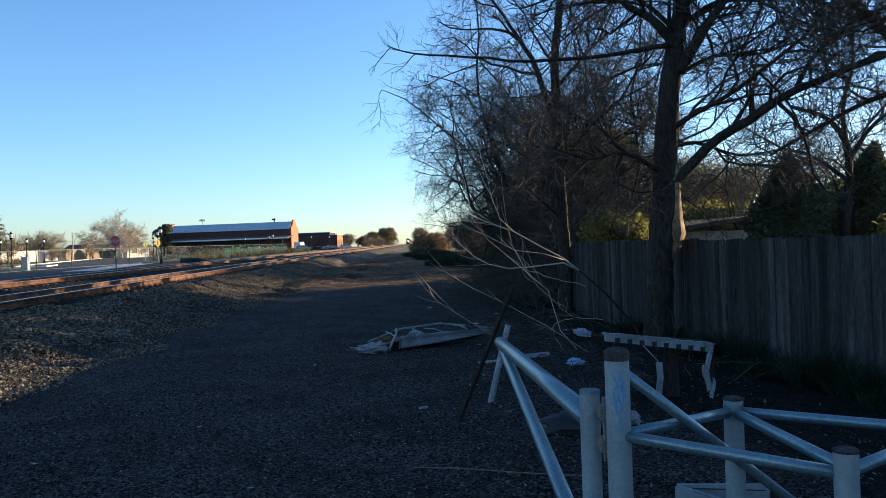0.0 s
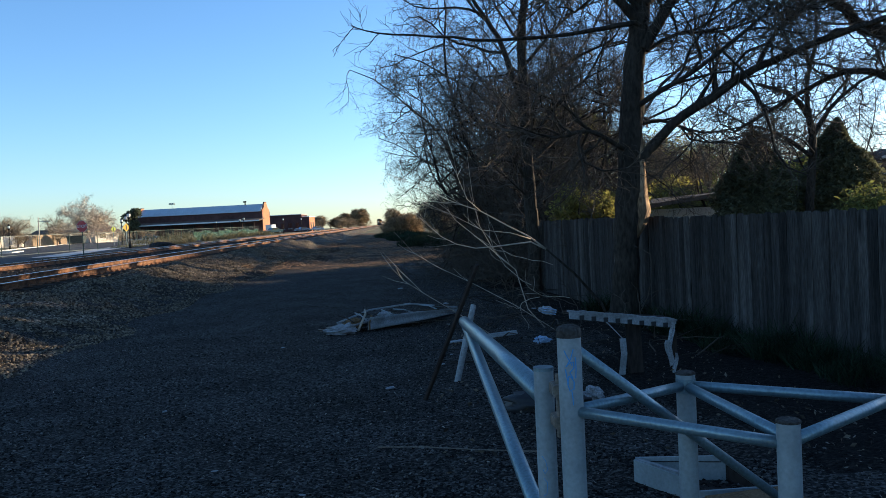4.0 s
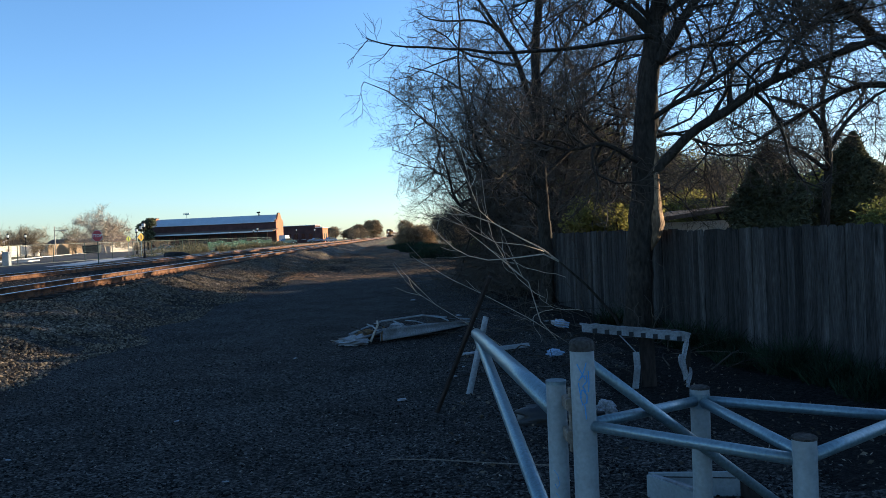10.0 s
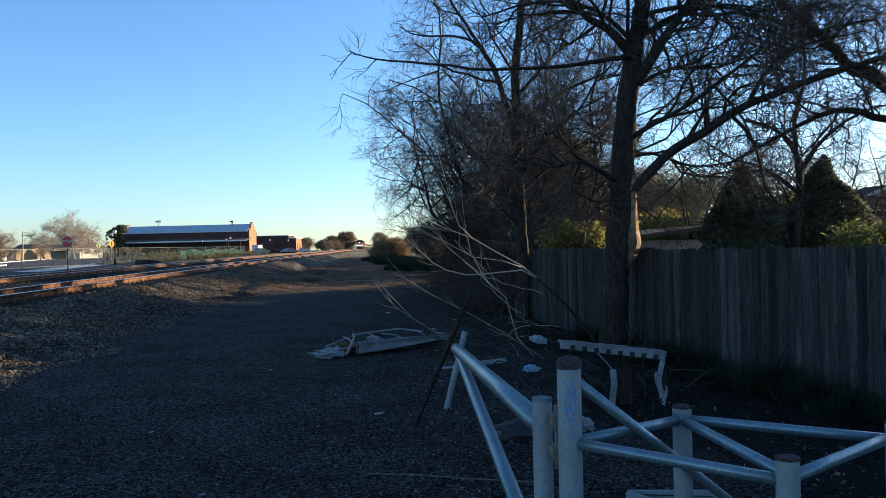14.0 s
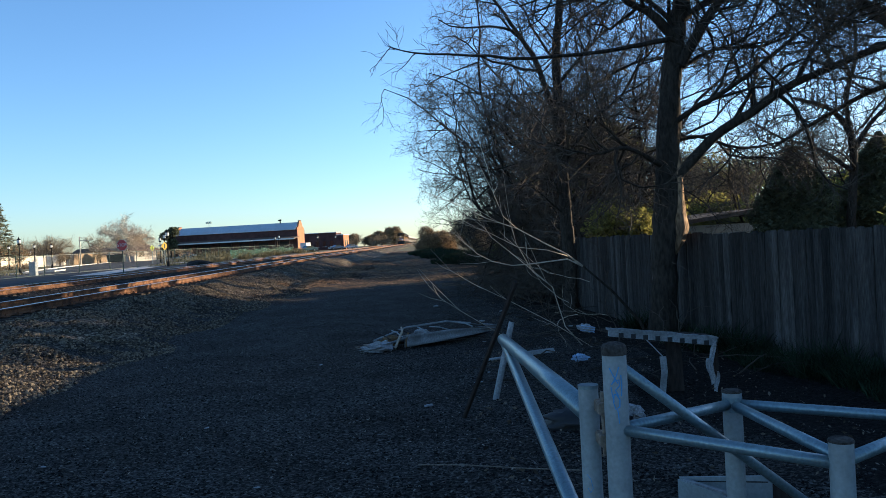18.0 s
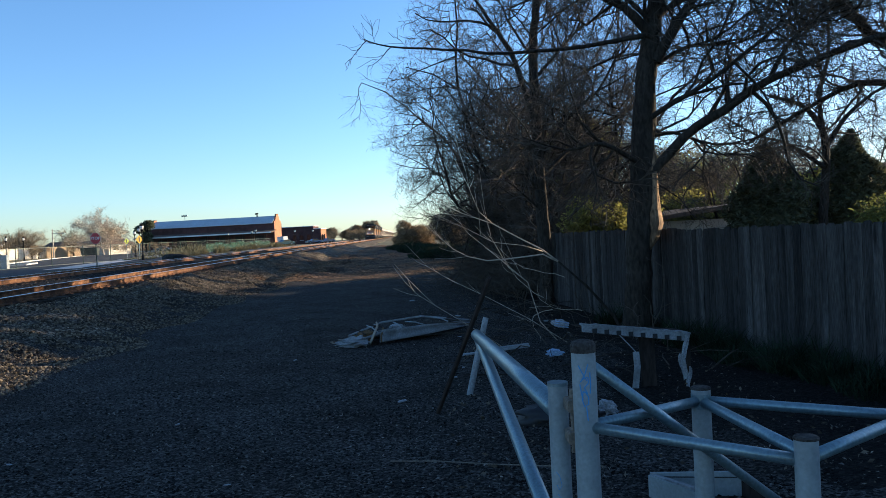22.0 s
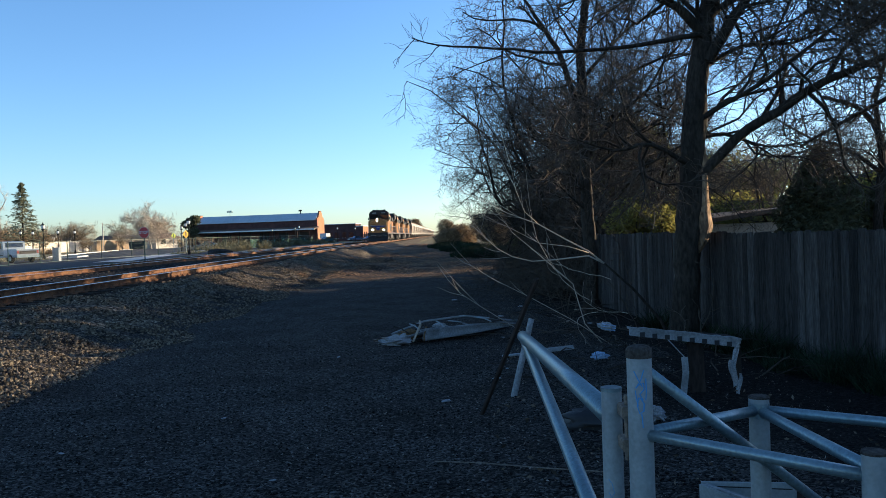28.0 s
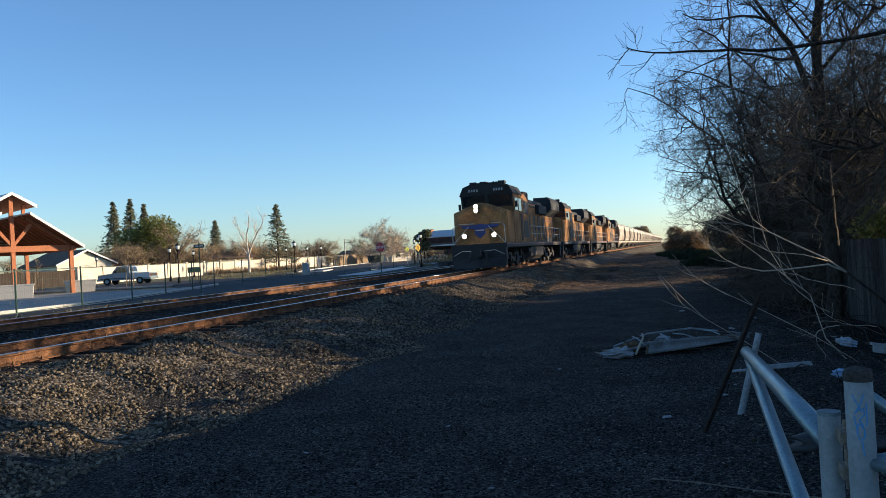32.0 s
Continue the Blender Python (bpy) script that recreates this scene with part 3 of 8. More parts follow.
# ---- bare trees ----
class Grower:
    """Grows limbs, branches and twigs into two meshes: wood and twigs."""

    def __init__(self, seed):
        self.rnd, self.wood, self.twig = random.Random(seed), Geo(), Geo()

    def path(self, p, d, length, segs, wander, lift):
        out, d = [Vector(p)], Vector(d).normalized()
        for _ in range(segs):
            r = self.rnd
            d = (d + Vector((r.gauss(0, 1), r.gauss(0, 1), r.gauss(0, 1))) * wander + Vector((0, 0, lift))).normalized()
            out.append(out[-1] + d * (length / segs))
        return out

    def lay(self, pts, r0, r1):
        n = len(pts) - 1
        radii = [r0 + (r1 - r0) * (i / n) ** 0.8 for i in range(n + 1)]
        if r0 > 0.02:
            self.wood.tube(pts, radii, 18 if r0 > 0.15 else 8 if r0 > 0.08 else 5, caps=False, gnarl=0.22 if r0 > 0.08 else 0)
        else:
            self.twig.tube(pts, radii, 3, caps=False)

    def children(self, pts, r0, level, plan, start=0.25, slim=0.018):
        """plan: for each level, (count, length, spread, wander, lift)."""
        if level >= len(plan):
            return
        count, length, fan, wander, lift = plan[level]
        rnd, n = self.rnd, len(pts) - 1
        count = max(1, int(count * rnd.uniform(0.75, 1.25)))
        for k in range(count):
            f = start + (1 - start) * (k + rnd.random()) / count
            i = min(n - 1, int(f * n))
            u = f * n - i
            p = pts[i].lerp(pts[i + 1], u)
            ax = (pts[i + 1] - pts[i]).normalized()
            side = ax.orthogonal().normalized()
            side.rotate(Matrix.Rotation(rnd.uniform(0, 6.283), 3, ax))
            d = ax * math.cos(fan) + side * math.sin(fan)
            ln = length * rnd.uniform(0.55, 1.3) * (1.15 - 0.55 * f)
            r = max(0.0032, min(r0 * 0.55 * (1.1 - 0.5 * f), ln * slim))
            if level >= 2 and slim < 0.015:
                # the last, finest twigs are single tapered spines
                u = d.orthogonal().normalized() * 0.0042
                v = d.cross(u)
                self.twig.add([tuple(p + u), tuple(p - u * 0.5 + v * 0.87), tuple(p - u * 0.5 - v * 0.87), tuple(p + d * ln)], [(0, 1, 3), (1, 2, 3), (2, 0, 3)])
                continue
            segs = (5, 3, 2)[min(level, 2)] if slim < 0.015 else (6, 4, 3)[min(level, 2)]
            q = self.path(p, d, ln, segs, wander, lift)
            self.lay(q, r, max(0.0022, r * 0.35))
            self.children(q, r, level + 1, plan, 0.2, slim)

    def limb(self, pts, r0, r1, plan, start=0.2):
        """A limb along given points, smoothed, with what grows on it."""
        pts = [Vector(p) for p in pts]
        fine = []
        for i in range(len(pts) - 1):
            a, b, c, e = pts[max(i - 1, 0)], pts[i], pts[i + 1], pts[min(i + 2, len(pts) - 1)]
            steps = 8 if r0 > 0.15 else 3
            for s in range(steps):
                t = s / steps
                q = 0.5 * ((2 * b) + (c - a) * t + (2 * a - 5 * b + 4 * c - e) * t * t + (3 * b - a - 3 * c + e) * t ** 3)
                fine.append(q + Vector((self.rnd.gauss(0, 1), self.rnd.gauss(0, 1), self.rnd.gauss(0, 1))) * r0 * (0.03 if r0 > 0.15 else 0.12))
        fine.append(pts[-1])
        self.lay(fine, r0, r1)
        self.children(fine, r0, 0, plan, start)

    def make(self, name, label, m=None, bark=None, twigmat=None, group=""):
        t = thing(name, label, "tree", m, group)
        part("trunk", self.wood, bark or M_BARK, t, smooth=True)
        part("twig_mass", self.twig, twigmat or M_TWIG, t, "fine bare twigs", kind="stuff")
        return t


FINE = [(17, 1.7, 0.9, 0.3, 0.04), (11, 0.9, 0.8, 0.34, 0.0), (7, 0.42, 0.75, 0.36, 0.0)]
g = Grower(11)
g.limb([(3.72, 12.6, -0.25), (3.76, 12.6, 0.3), (3.85, 12.6, 1.67), (3.97, 12.6, 3.12), (4.11, 12.6, 4.39), (4.26, 12.6, 5.2), (4.45, 12.6, 6.3), (4.6, 12.7, 8.5), (4.5, 12.9, 11)], 0.27, 0.07, [(12, 2.2, 0.9, 0.2, 0.08)] + FINE[1:], 0.42)
g.limb([(4.0, 12.55, 2.5), (4.53, 12.3, 3.05), (5.06, 12.0, 3.4), (5.65, 11.7, 3.78), (6.62, 11.2, 4.13), (7.18, 10.9, 4.28), (8.2, 10.4, 4.6), (9.5, 10, 5.4)], 0.09, 0.03, FINE)
g.limb([(4.2, 12.5, 4.3), (4.55, 12.4, 4.91), (4.88, 12.4, 5.31), (5.3, 12.2, 6.2), (5.9, 12, 7.8)], 0.1, 0.03, FINE)
g.limb([(4.15, 12.5, 4.7), (3.69, 12.4, 5.14), (3.38, 12.4, 5.3), (2.7, 12.2, 5.9), (1.6, 12, 6.8)], 0.09, 0.025, FINE)
g.limb([(4.1, 12.5, 4.72), (3.5, 12.2, 4.58), (2.91, 12.0, 4.46), (1.71, 11.6, 4.32), (0.78, 11.4, 4.36), (-0.02, 11.0, 4.33), (-0.36, 11.0, 4.45)], 0.05, 0.006, [(18, 0.62, 0.75, 0.26, 0.03), (6, 0.34, 0.7, 0.25, 0.01)])
g.limb([(4.05, 12.5, 3.4), (4.4, 12.2, 3.6), (4.8, 11.8, 3.85), (5.4, 11.5, 4.3), (5.7, 11.3, 4.6), (5.5, 11.2, 4.9)], 0.05, 0.015, FINE)
g.limb([(3.85, 12.5, 2.7), (3.2, 12.2, 3.0), (2.6, 12.0, 2.9), (1.9, 11.8, 3.1)], 0.05, 0.012, FINE)
g.limb([(4.0, 12.6, 3.1), (4.6, 13, 3.2), (5.4, 13.2, 3.0), (6.2, 13.4, 3.1)], 0.045, 0.012, FINE)
g.limb([(4.25, 12.5, 5.0), (5.0, 12.9, 5.5), (6.0, 13.2, 5.6), (7.2, 13.4, 6.0), (8.6, 13.6, 6.2)], 0.06, 0.015, FINE)
g.limb([(5.65, 11.7, 3.78), (6.2, 11.9, 4.5), (7.0, 12.0, 5.0), (8.0, 12.1, 5.2)], 0.045, 0.012, FINE)
g.limb([(4.2, 12.5, 4.9), (3.6, 12.9, 5.6), (2.7, 13.2, 5.8), (1.8, 13.4, 5.6)], 0.05, 0.012, FINE)
g.limb([(4.1, 12.6, 4.2), (4.9, 12.9, 4.6), (5.8, 13.2, 4.7), (6.8, 13.4, 5.0), (7.8, 13.5, 5.1)], 0.045, 0.01, FINE)
g.limb([(4.3, 12.6, 5.4), (5.1, 12.3, 5.5), (6.1, 12.0, 5.3), (7.0, 11.8, 5.4)], 0.045, 0.01, FINE)
big_tree = g.make("bare_tree", "large leafless tree with dark trunk beside the fence")
# wood strip whose tan also paints the sunlit right edge of the trunk
g = Geo().tube([(3.96, 12.5, 1.3), (4.02, 12.5, 1.5), (4.06, 12.49, 1.72), (4.05, 12.5, 1.95), (4.06, 12.51, 2.3), (4.08, 12.52, 2.8), (4.08, 12.55, 3.2)], [0.02, 0.09, 0.115, 0.085, 0.07, 0.06, 0.02], 14, gnarl=0.6)
part("bare_wound", g, M_SUNLITWOOD, big_tree, "split strip of tan wood, the trunk's sunlit edge in its colour", smooth=True)
g = Grower(12)
g.limb([(3.5, 19.6, -0.5), (3.56, 19.6, 1.0), (3.5, 19.6, 2.4), (3.47, 19.6, 4.7), (3.46, 19.6, 6.09), (3.62, 19.6, 7.48), (3.8, 19.6, 9.5), (3.7, 19.5, 12)], 0.2, 0.05, [(14, 2.2, 0.9, 0.2, 0.08)] + FINE[1:], 0.15)
g.limb([(3.46, 19.6, 4.4), (3.03, 19.6, 5.82), (2.57, 19.5, 6.67), (1.98, 19.4, 7.52), (1.2, 19.2, 8.8)], 0.09, 0.02, [(10, 2.0, 0.8, 0.2, 0.05)] + FINE[1:])
g.limb([(3.5, 19.6, 2.6), (2.9, 19.2, 3.4), (2.3, 19, 3.9), (1.5, 18.8, 4.2)], 0.06, 0.015, FINE)
g.limb([(3.6, 19.6, 3.6), (4.2, 19.2, 4.4), (4.9, 19, 5.0), (5.4, 18.8, 5.9)], 0.07, 0.02, FINE)
g.limb([(3.5, 19.6, 3.0), (4.6, 20.0, 3.9), (5.8, 20.3, 4.6), (7.2, 20.5, 5.2), (8.4, 20.6, 5.5)], 0.06, 0.012, FINE)
g.limb([(3.47, 19.6, 4.7), (4.4, 20.0, 5.4), (5.6, 20.2, 6.0), (7.0, 20.4, 6.2), (8.2, 20.5, 6.7)], 0.06, 0.012, FINE)
g.limb([(3.46, 19.6, 5.4), (4.2, 19.9, 6.2), (5.0, 20.1, 6.9), (6.2, 20.2, 7.3)], 0.055, 0.012, FINE)
g.make("bare_tree", "leafless tree with a slim dark trunk by the fence", Matrix.Translation((0.02, -0.19, 1.69)) @ Matrix.Scale(0.86, 4) @ Matrix.Translation((-0.02, 0.19, -1.69)), twigmat=M_GREYTWIG)


def thicket(seed):
    """A many-stemmed leafless shrub tree about eleven metres high, on its own origin."""
    g = Grower(seed)
    r = g.rnd
    for k in range(7):
        a = k * 0.9 + r.uniform(-0.3, 0.3)
        lean = r.uniform(0.08, 0.5)
        h = r.uniform(7.4, 11.5)
        d = Vector((math.cos(a) * lean, math.sin(a) * lean, 1))
        q = g.path((0.3 * math.cos(a), 0.3 * math.sin(a), -0.2), d, h, 11, 0.2, -0.01)
        g.lay(q, r.uniform(0.06, 0.11), 0.012)
        g.children(q, 0.09, 0, [(19, 2.2, 1.2, 0.36, -0.03), (12, 1.0, 1.0, 0.38, -0.02), (7, 0.42, 0.95, 0.3, 0)], 0.1, 0.0115)
    return g


thick = [thicket(21), thicket(22), thicket(23)]
SHRUB = "dense leafless shrub tree with tangled dark twigs"
protos = [t.make("shrub_tree", SHRUB, pose(x, y, -0.05, 0, 0, r), group="thicket along the fence") for t, x, y, r in ((thick[0], 3.95, 23.8, 0), (thick[1], 4.3, 26.6, 40), (thick[2], 4.8, 28.4, 200))]
rnd = random.Random(5)
for i, (x, y, s) in enumerate([(4.7, 25.7, 0.7), (4.9, 27.6, 1.05), (4.3, 24.8, 1.0), (5.6, 28.6, 0.95), (3.5, 25.4, 0.78), (4.4, 27.4, 0.85), (6.8, 58, 1.0), (8.5, 66, 1.1), (9.8, 48, 1.1)]):
    copy_thing(protos[i % 3], pose(x, y, ground_z(x, y) - 0.05, 0, 0, rnd.uniform(0, 360)) @ Matrix.Diagonal((s, s, s * rnd.uniform(0.95, 1.15), 1)))


# ---- train ----
M_YELLOW = material("locomotive_yellow", (0.32, 0.17, 0.065), 0.8, vary=0.35, scale=0.9, fine=14, bump=0.02, second=(0.17, 0.085, 0.035))
M_LGREY = material("locomotive_grey", (0.045, 0.047, 0.05), 0.8, vary=0.25, scale=1.2, fine=20, bump=0.03)
M_DARK = material("greasy_black_steel", (0.022, 0.02, 0.018), 0.7, vary=0.4, scale=3, fine=30, bump=0.2)
M_TANK = material("dusty_grey_tank", (0.09, 0.085, 0.08), 0.8, vary=0.35, scale=2, fine=20, bump=0.08)
M_RED = material("red_stripe_paint", (0.22, 0.025, 0.018), 0.5, vary=0.1, scale=3, fine=20, bump=0)
M_BLUE = material("blue_emblem_paint", (0.014, 0.028, 0.14), 0.5, vary=0.1, scale=3, fine=20, bump=0)
M_PALE = material("white_grab_iron", (0.38, 0.365, 0.33), 0.5, vary=0.1, scale=3, fine=20, bump=0)
M_LAMP = material("headlight_glow", (1.0, 0.78, 0.5), 0.3, vary=0, bump=0, glow=30)
M_LENS = material("unlit_lamp_lens", (0.5, 0.5, 0.48), 0.15, vary=0, bump=0)
M_WINDOW = glass("dark_cab_glass", (0.015, 0.018, 0.02), 0.06)
M_HOPPER = material("hopper_car_paint", (0.42, 0.37, 0.3), 0.6, vary=0.3, scale=0.7, fine=12, bump=0.03, second=(0.24, 0.19, 0.15), instance=0.22)
TRAIN, WHEELSETS = [], {}


def bogie(t, y, axles, gap, wheel_r):
    g = Geo()
    half = gap * (axles - 1) / 2 + wheel_r * 0.9
    for s in (-1, 1):
        g.prism([(y - half, 0.62), (y - half * 0.9, 0.42), (y - half * 0.5, 0.5), (y - half * 0.4, 0.32), (y + half * 0.4, 0.32), (y + half * 0.5, 0.5), (y + half * 0.9, 0.42), (y + half, 0.62), (y + half * 0.85, 0.86), (y - half * 0.85, 0.86)], "x", s * 0.98, s * 1.14)
        for k in range(axles):
            yy = y + (k - (axles - 1) / 2) * gap
            g.box(s * 1.12 - 0.05, yy - 0.17, 0.36, s * 1.12 + 0.12, yy + 0.17, 0.72, bevel=0.03)
        g.tube([(s * 1.2, y - half * 0.45, 0.6), (s * 1.2, y - half * 0.45, 0.98)], 0.09, 8)
        g.tube([(s * 1.2, y + half * 0.45, 0.6), (s * 1.2, y + half * 0.45, 0.98)], 0.09, 8)
    g.box(-1.0, y - 0.3, 0.4, 1.0, y + 0.3, 0.95)
    part("bogie_frame", g, M_DARK, t)
    if wheel_r not in WHEELSETS:
        w = Geo().tube([(-0.8, 0, 0), (0.8, 0, 0)], 0.08, 8)
        for s in (-1, 1):
            w.tube([(s * 0.7, 0, 0), (s * 0.715, 0, 0), (s * 0.73, 0, 0), (s * 0.84, 0, 0)], [wheel_r + 0.03, wheel_r + 0.03, wheel_r, wheel_r - 0.01], 20)
            w.box(s * 0.85 - 0.012, -wheel_r * 0.8, -0.05, s * 0.85 + 0.012, wheel_r * 0.8, 0.05)
        WHEELSETS[wheel_r] = w.mesh("wheelset", M_DARK)
    out = []
    for k in range(axles):
        out.append(part("wheelset", WHEELSETS[wheel_r], None, t, m=pose(0, y + (k - (axles - 1) / 2) * gap, wheel_r)))
    return out


def rod(t, name, pts, r, mat, label=""):
    return part(name, Geo().tube(pts, r, 5), mat, t, label)


def locomotive(lit):
    t = thing("locomotive", "yellow and grey diesel freight locomotive" + (" with lit headlights" if lit else " coupled behind another"), "locomotive", group="locomotives")
    wheels = bogie(t, 4.9, 3, 1.9, 0.53) + bogie(t, 17.4, 3, 1.9, 0.53)
    # under the deck
    part("snow_plough", Geo().prism([(-1.45, 0.16), (1.45, 0.16), (1.5, 0.6), (1.5, 1.15), (-1.5, 1.15), (-1.5, 0.6)], "y", 0.35, 0.75), M_DARK, t)
    part("plough_blade", Geo().add([(-1.45, 0.3, 0.12), (0, -0.05, 0.12), (1.45, 0.3, 0.12), (-1.45, 0.36, 0.62), (0, 0.2, 0.62), (1.45, 0.36, 0.62), (-1.4, 0.5, 0.12), (1.4, 0.5, 0.12), (-1.4, 0.5, 0.62), (1.4, 0.5, 0.62)], [(0, 1, 4, 3), (1, 2, 5, 4), (3, 4, 5, 9, 8), (0, 6, 7, 2, 1), (6, 8, 9, 7), (0, 3, 8, 6), (2, 7, 9, 5)]), M_DARK, t)
    part("coupler", Geo().box(-0.16, -0.35, 0.72, 0.16, 0.5, 1.02, bevel=0.04).box(-0.24, -0.4, 0.7, 0.24, -0.18, 1.04), M_DARK, t)
    for s in (-1, 1):
        rod(t, "air_hose", [(s * 0.45, 0.33, 0.95), (s * 0.47, 0.1, 0.7), (s * 0.5, 0.05, 0.4)], 0.03, M_DARK)
        # corner steps
        g = Geo()
        for k in range(4):
            g.box(s * 1.08, 0.6, 0.3 + 0.26 * k, s * 1.52, 0.95, 0.33 + 0.26 * k)
            g.box(s * 1.08, 21.3, 0.3 + 0.26 * k, s * 1.52, 21.65, 0.33 + 0.26 * k)
        part("steps", g, M_DARK, t, "black corner steps")
    part("deck", Geo().box(-1.54, 0.45, 1.16, 1.54, 21.8, 1.4, bevel=0.02), M_DARK, t, "grimy black deck and sill")
    for s in (-1, 1):
        part("sill_stripe", Geo().box(s * 1.541, 0.5, 1.32, s * 1.549, 21.7, 1.355), M_RED, t, "thin red stripe")
        part("fuel_tank", Geo().prism([(s * 0.1, 0.3), (s * 1.05, 0.3), (s * 1.38, 0.55), (s * 1.42, 1.1), (s * 0.1, 1.12)], "y", 8.4, 13.6), M_TANK, t, "dusty grey fuel tank")
        for yy in (8.0, 14.0):
            part("air_reservoir", Geo().tube([(s * 1.25, yy - 0.25, 0.9), (s * 1.25, yy + 0.25, 0.9)], 0.18, 12), M_DARK, t)
    # nose and cab
    g = Geo().prism([(-1.5, 1.4), (1.5, 1.4), (1.5, 3.15), (0.14, 3.66), (-0.14, 3.66), (-1.5, 3.15)], "y", 1.15, 3.0)
    part("nose", g, M_YELLOW, t, "yellow wide nose")
    part("nose_front", Geo().add([(-1.3, 0.9, 1.4), (1.3, 0.9, 1.4), (1.24, 0.95, 2.98), (0.14, 1.03, 3.48), (-0.14, 1.03, 3.48), (-1.24, 0.95, 2.98), (-1.49, 1.16, 1.4), (1.49, 1.16, 1.4), (1.49, 1.16, 3.15), (0.14, 1.16, 3.65), (-0.14, 1.16, 3.65), (-1.49, 1.16, 3.15)],
                           [(0, 1, 2, 3, 4, 5), (0, 6, 7, 1), (1, 7, 8, 2), (2, 8, 9, 3), (3, 9, 10, 4), (4, 10, 11, 5), (5, 11, 6, 0), (6, 11, 10, 9, 8, 7)]), M_YELLOW, t)
    part("nose_door", Geo().box(-0.05, 0.87, 1.5, 0.55, 0.92, 2.75, bevel=0.01), M_YELLOW, t, "yellow nose door")
    part("emblem", Geo().prism([(-1.0, 2.3), (-0.3, 2.22), (-0.3, 1.95), (0.0, 1.7), (0.3, 1.95), (0.3, 2.22), (1.0, 2.3), (1.1, 2.42), (0.3, 2.45), (0, 2.5), (-0.3, 2.45), (-1.1, 2.42)], "y", 0.862, 0.888), M_BLUE, t, "blue winged emblem shape")
    for s in (-1, 1):
        part("wing_stripe", Geo().box(s * 0.34, 0.885, 2.5, s * 1.2, 0.93, 2.54), M_PALE, t, "thin pale stripe")
    part("emblem_stripe", Geo().box(-0.24, 0.852, 2.12, 0.24, 0.86, 2.18), M_PALE, t)
    part("cab", Geo().prism([(-1.52, 1.4), (1.52, 1.4), (1.52, 4.15), (1.3, 4.62), (0.7, 4.82), (-0.7, 4.82), (-1.3, 4.62), (-1.52, 4.15)], "y", 3.0, 5.6), M_YELLOW, t, "yellow crew cab")
    part("cab_roof", Geo().prism([(-1.56, 4.18), (-1.33, 4.66), (-0.72, 4.87), (0.72, 4.87), (1.33, 4.66), (1.56, 4.18), (1.5, 4.18), (1.28, 4.62), (0.7, 4.82), (-0.7, 4.82), (-1.28, 4.62), (-1.5, 4.18)], "y", 2.75, 5.7), M_LGREY, t, "dark grey cab roof")
    part("cab_front", Geo().add([(-1.48, 2.99, 3.48), (1.48, 2.99, 3.48), (1.5, 2.8, 4.18), (1.28, 2.78, 4.6), (0.7, 2.77, 4.8), (-0.7, 2.77, 4.8), (-1.28, 2.78, 4.6), (-1.5, 2.8, 4.18), (-1.48, 3.05, 3.48), (1.48, 3.05, 3.48), (1.5, 3.05, 4.18), (1.28, 3.05, 4.6), (0.7, 3.05, 4.8), (-0.7, 3.05, 4.8), (-1.28, 3.05, 4.6), (-1.5, 3.05, 4.18)],
                          [(0, 1, 2, 3, 4, 5, 6, 7), *[(i, i + 8, (i + 1) % 8 + 8, (i + 1) % 8) for i in range(8)], tuple(range(15, 7, -1))]), M_DARK, t, "black windscreen surround")
    for s in (-1, 1):
        part("windscreen", Geo().add([(s * 0.12, 2.955, 3.58), (s * 1.36, 2.955, 3.58), (s * 1.36, 2.79, 4.12), (s * 0.12, 2.79, 4.18), (s * 0.12, 3.0, 3.58), (s * 1.36, 3.0, 3.58), (s * 1.36, 3.0, 4.12), (s * 0.12, 3.0, 4.18)], [(0, 1, 2, 3), (4, 7, 6, 5), (0, 4, 5, 1), (1, 5, 6, 2), (2, 6, 7, 3), (3, 7, 4, 0)]), M_WINDOW, t)
        board = part("number_board", Geo().box(s * 0.72 - 0.36, 2.72, 4.34, s * 0.72 + 0.36, 2.775, 4.56), M_DARK, t)
        g = Geo()
        for k in range(4):
            g.box(s * 0.72 - 0.27 + 0.15 * k, 2.712, 4.38, s * 0.72 - 0.18 + 0.15 * k, 2.719, 4.52)
        part("number_bars", g, M_PALE, board, "pale bars in place of numerals")
        for k, yy in enumerate((3.35, 4.45)):
            part("side_window", Geo().box(s * 1.523, yy, 3.25, s * 1.535, yy + 0.85, 3.95), M_WINDOW, t)
        part("mirror", Geo().box(s * 1.58, 3.1, 3.4, s * 1.72, 3.16, 3.75), M_DARK, t)
        lamp = part("ditch_light", Geo().tube([(s * 0.82, 0.6, 1.85), (s * 0.82, 0.85, 1.85)], 0.14, 14), M_DARK, t)
        part("lens", Geo().tube([(s * 0.82, 0.55, 1.85), (s * 0.82, 0.599, 1.85)], 0.105, 14), M_LAMP if lit else M_LENS, lamp, "glowing ditch light" if lit else "")
        # corner rails
        rod(t, "grab_rail", [(s * 1.45, 0.5, 1.3), (s * 1.45, 0.52, 2.3), (s * 1.3, 0.85, 2.45)], 0.022, M_PALE, "white corner grab rail")
        rod(t, "grab_rail", [(s * 0.55, 0.52, 2.35), (s * 1.0, 0.5, 1.9), (s * 1.46, 0.5, 1.4), (s * 1.46, 0.55, 0.5)], 0.022, M_PALE)
        rod(t, "uncoupling_lever", [(s * 0.3, 0.3, 1.0), (s * 0.9, 0.3, 1.05), (s * 1.4, 0.32, 0.8)], 0.02, M_PALE)
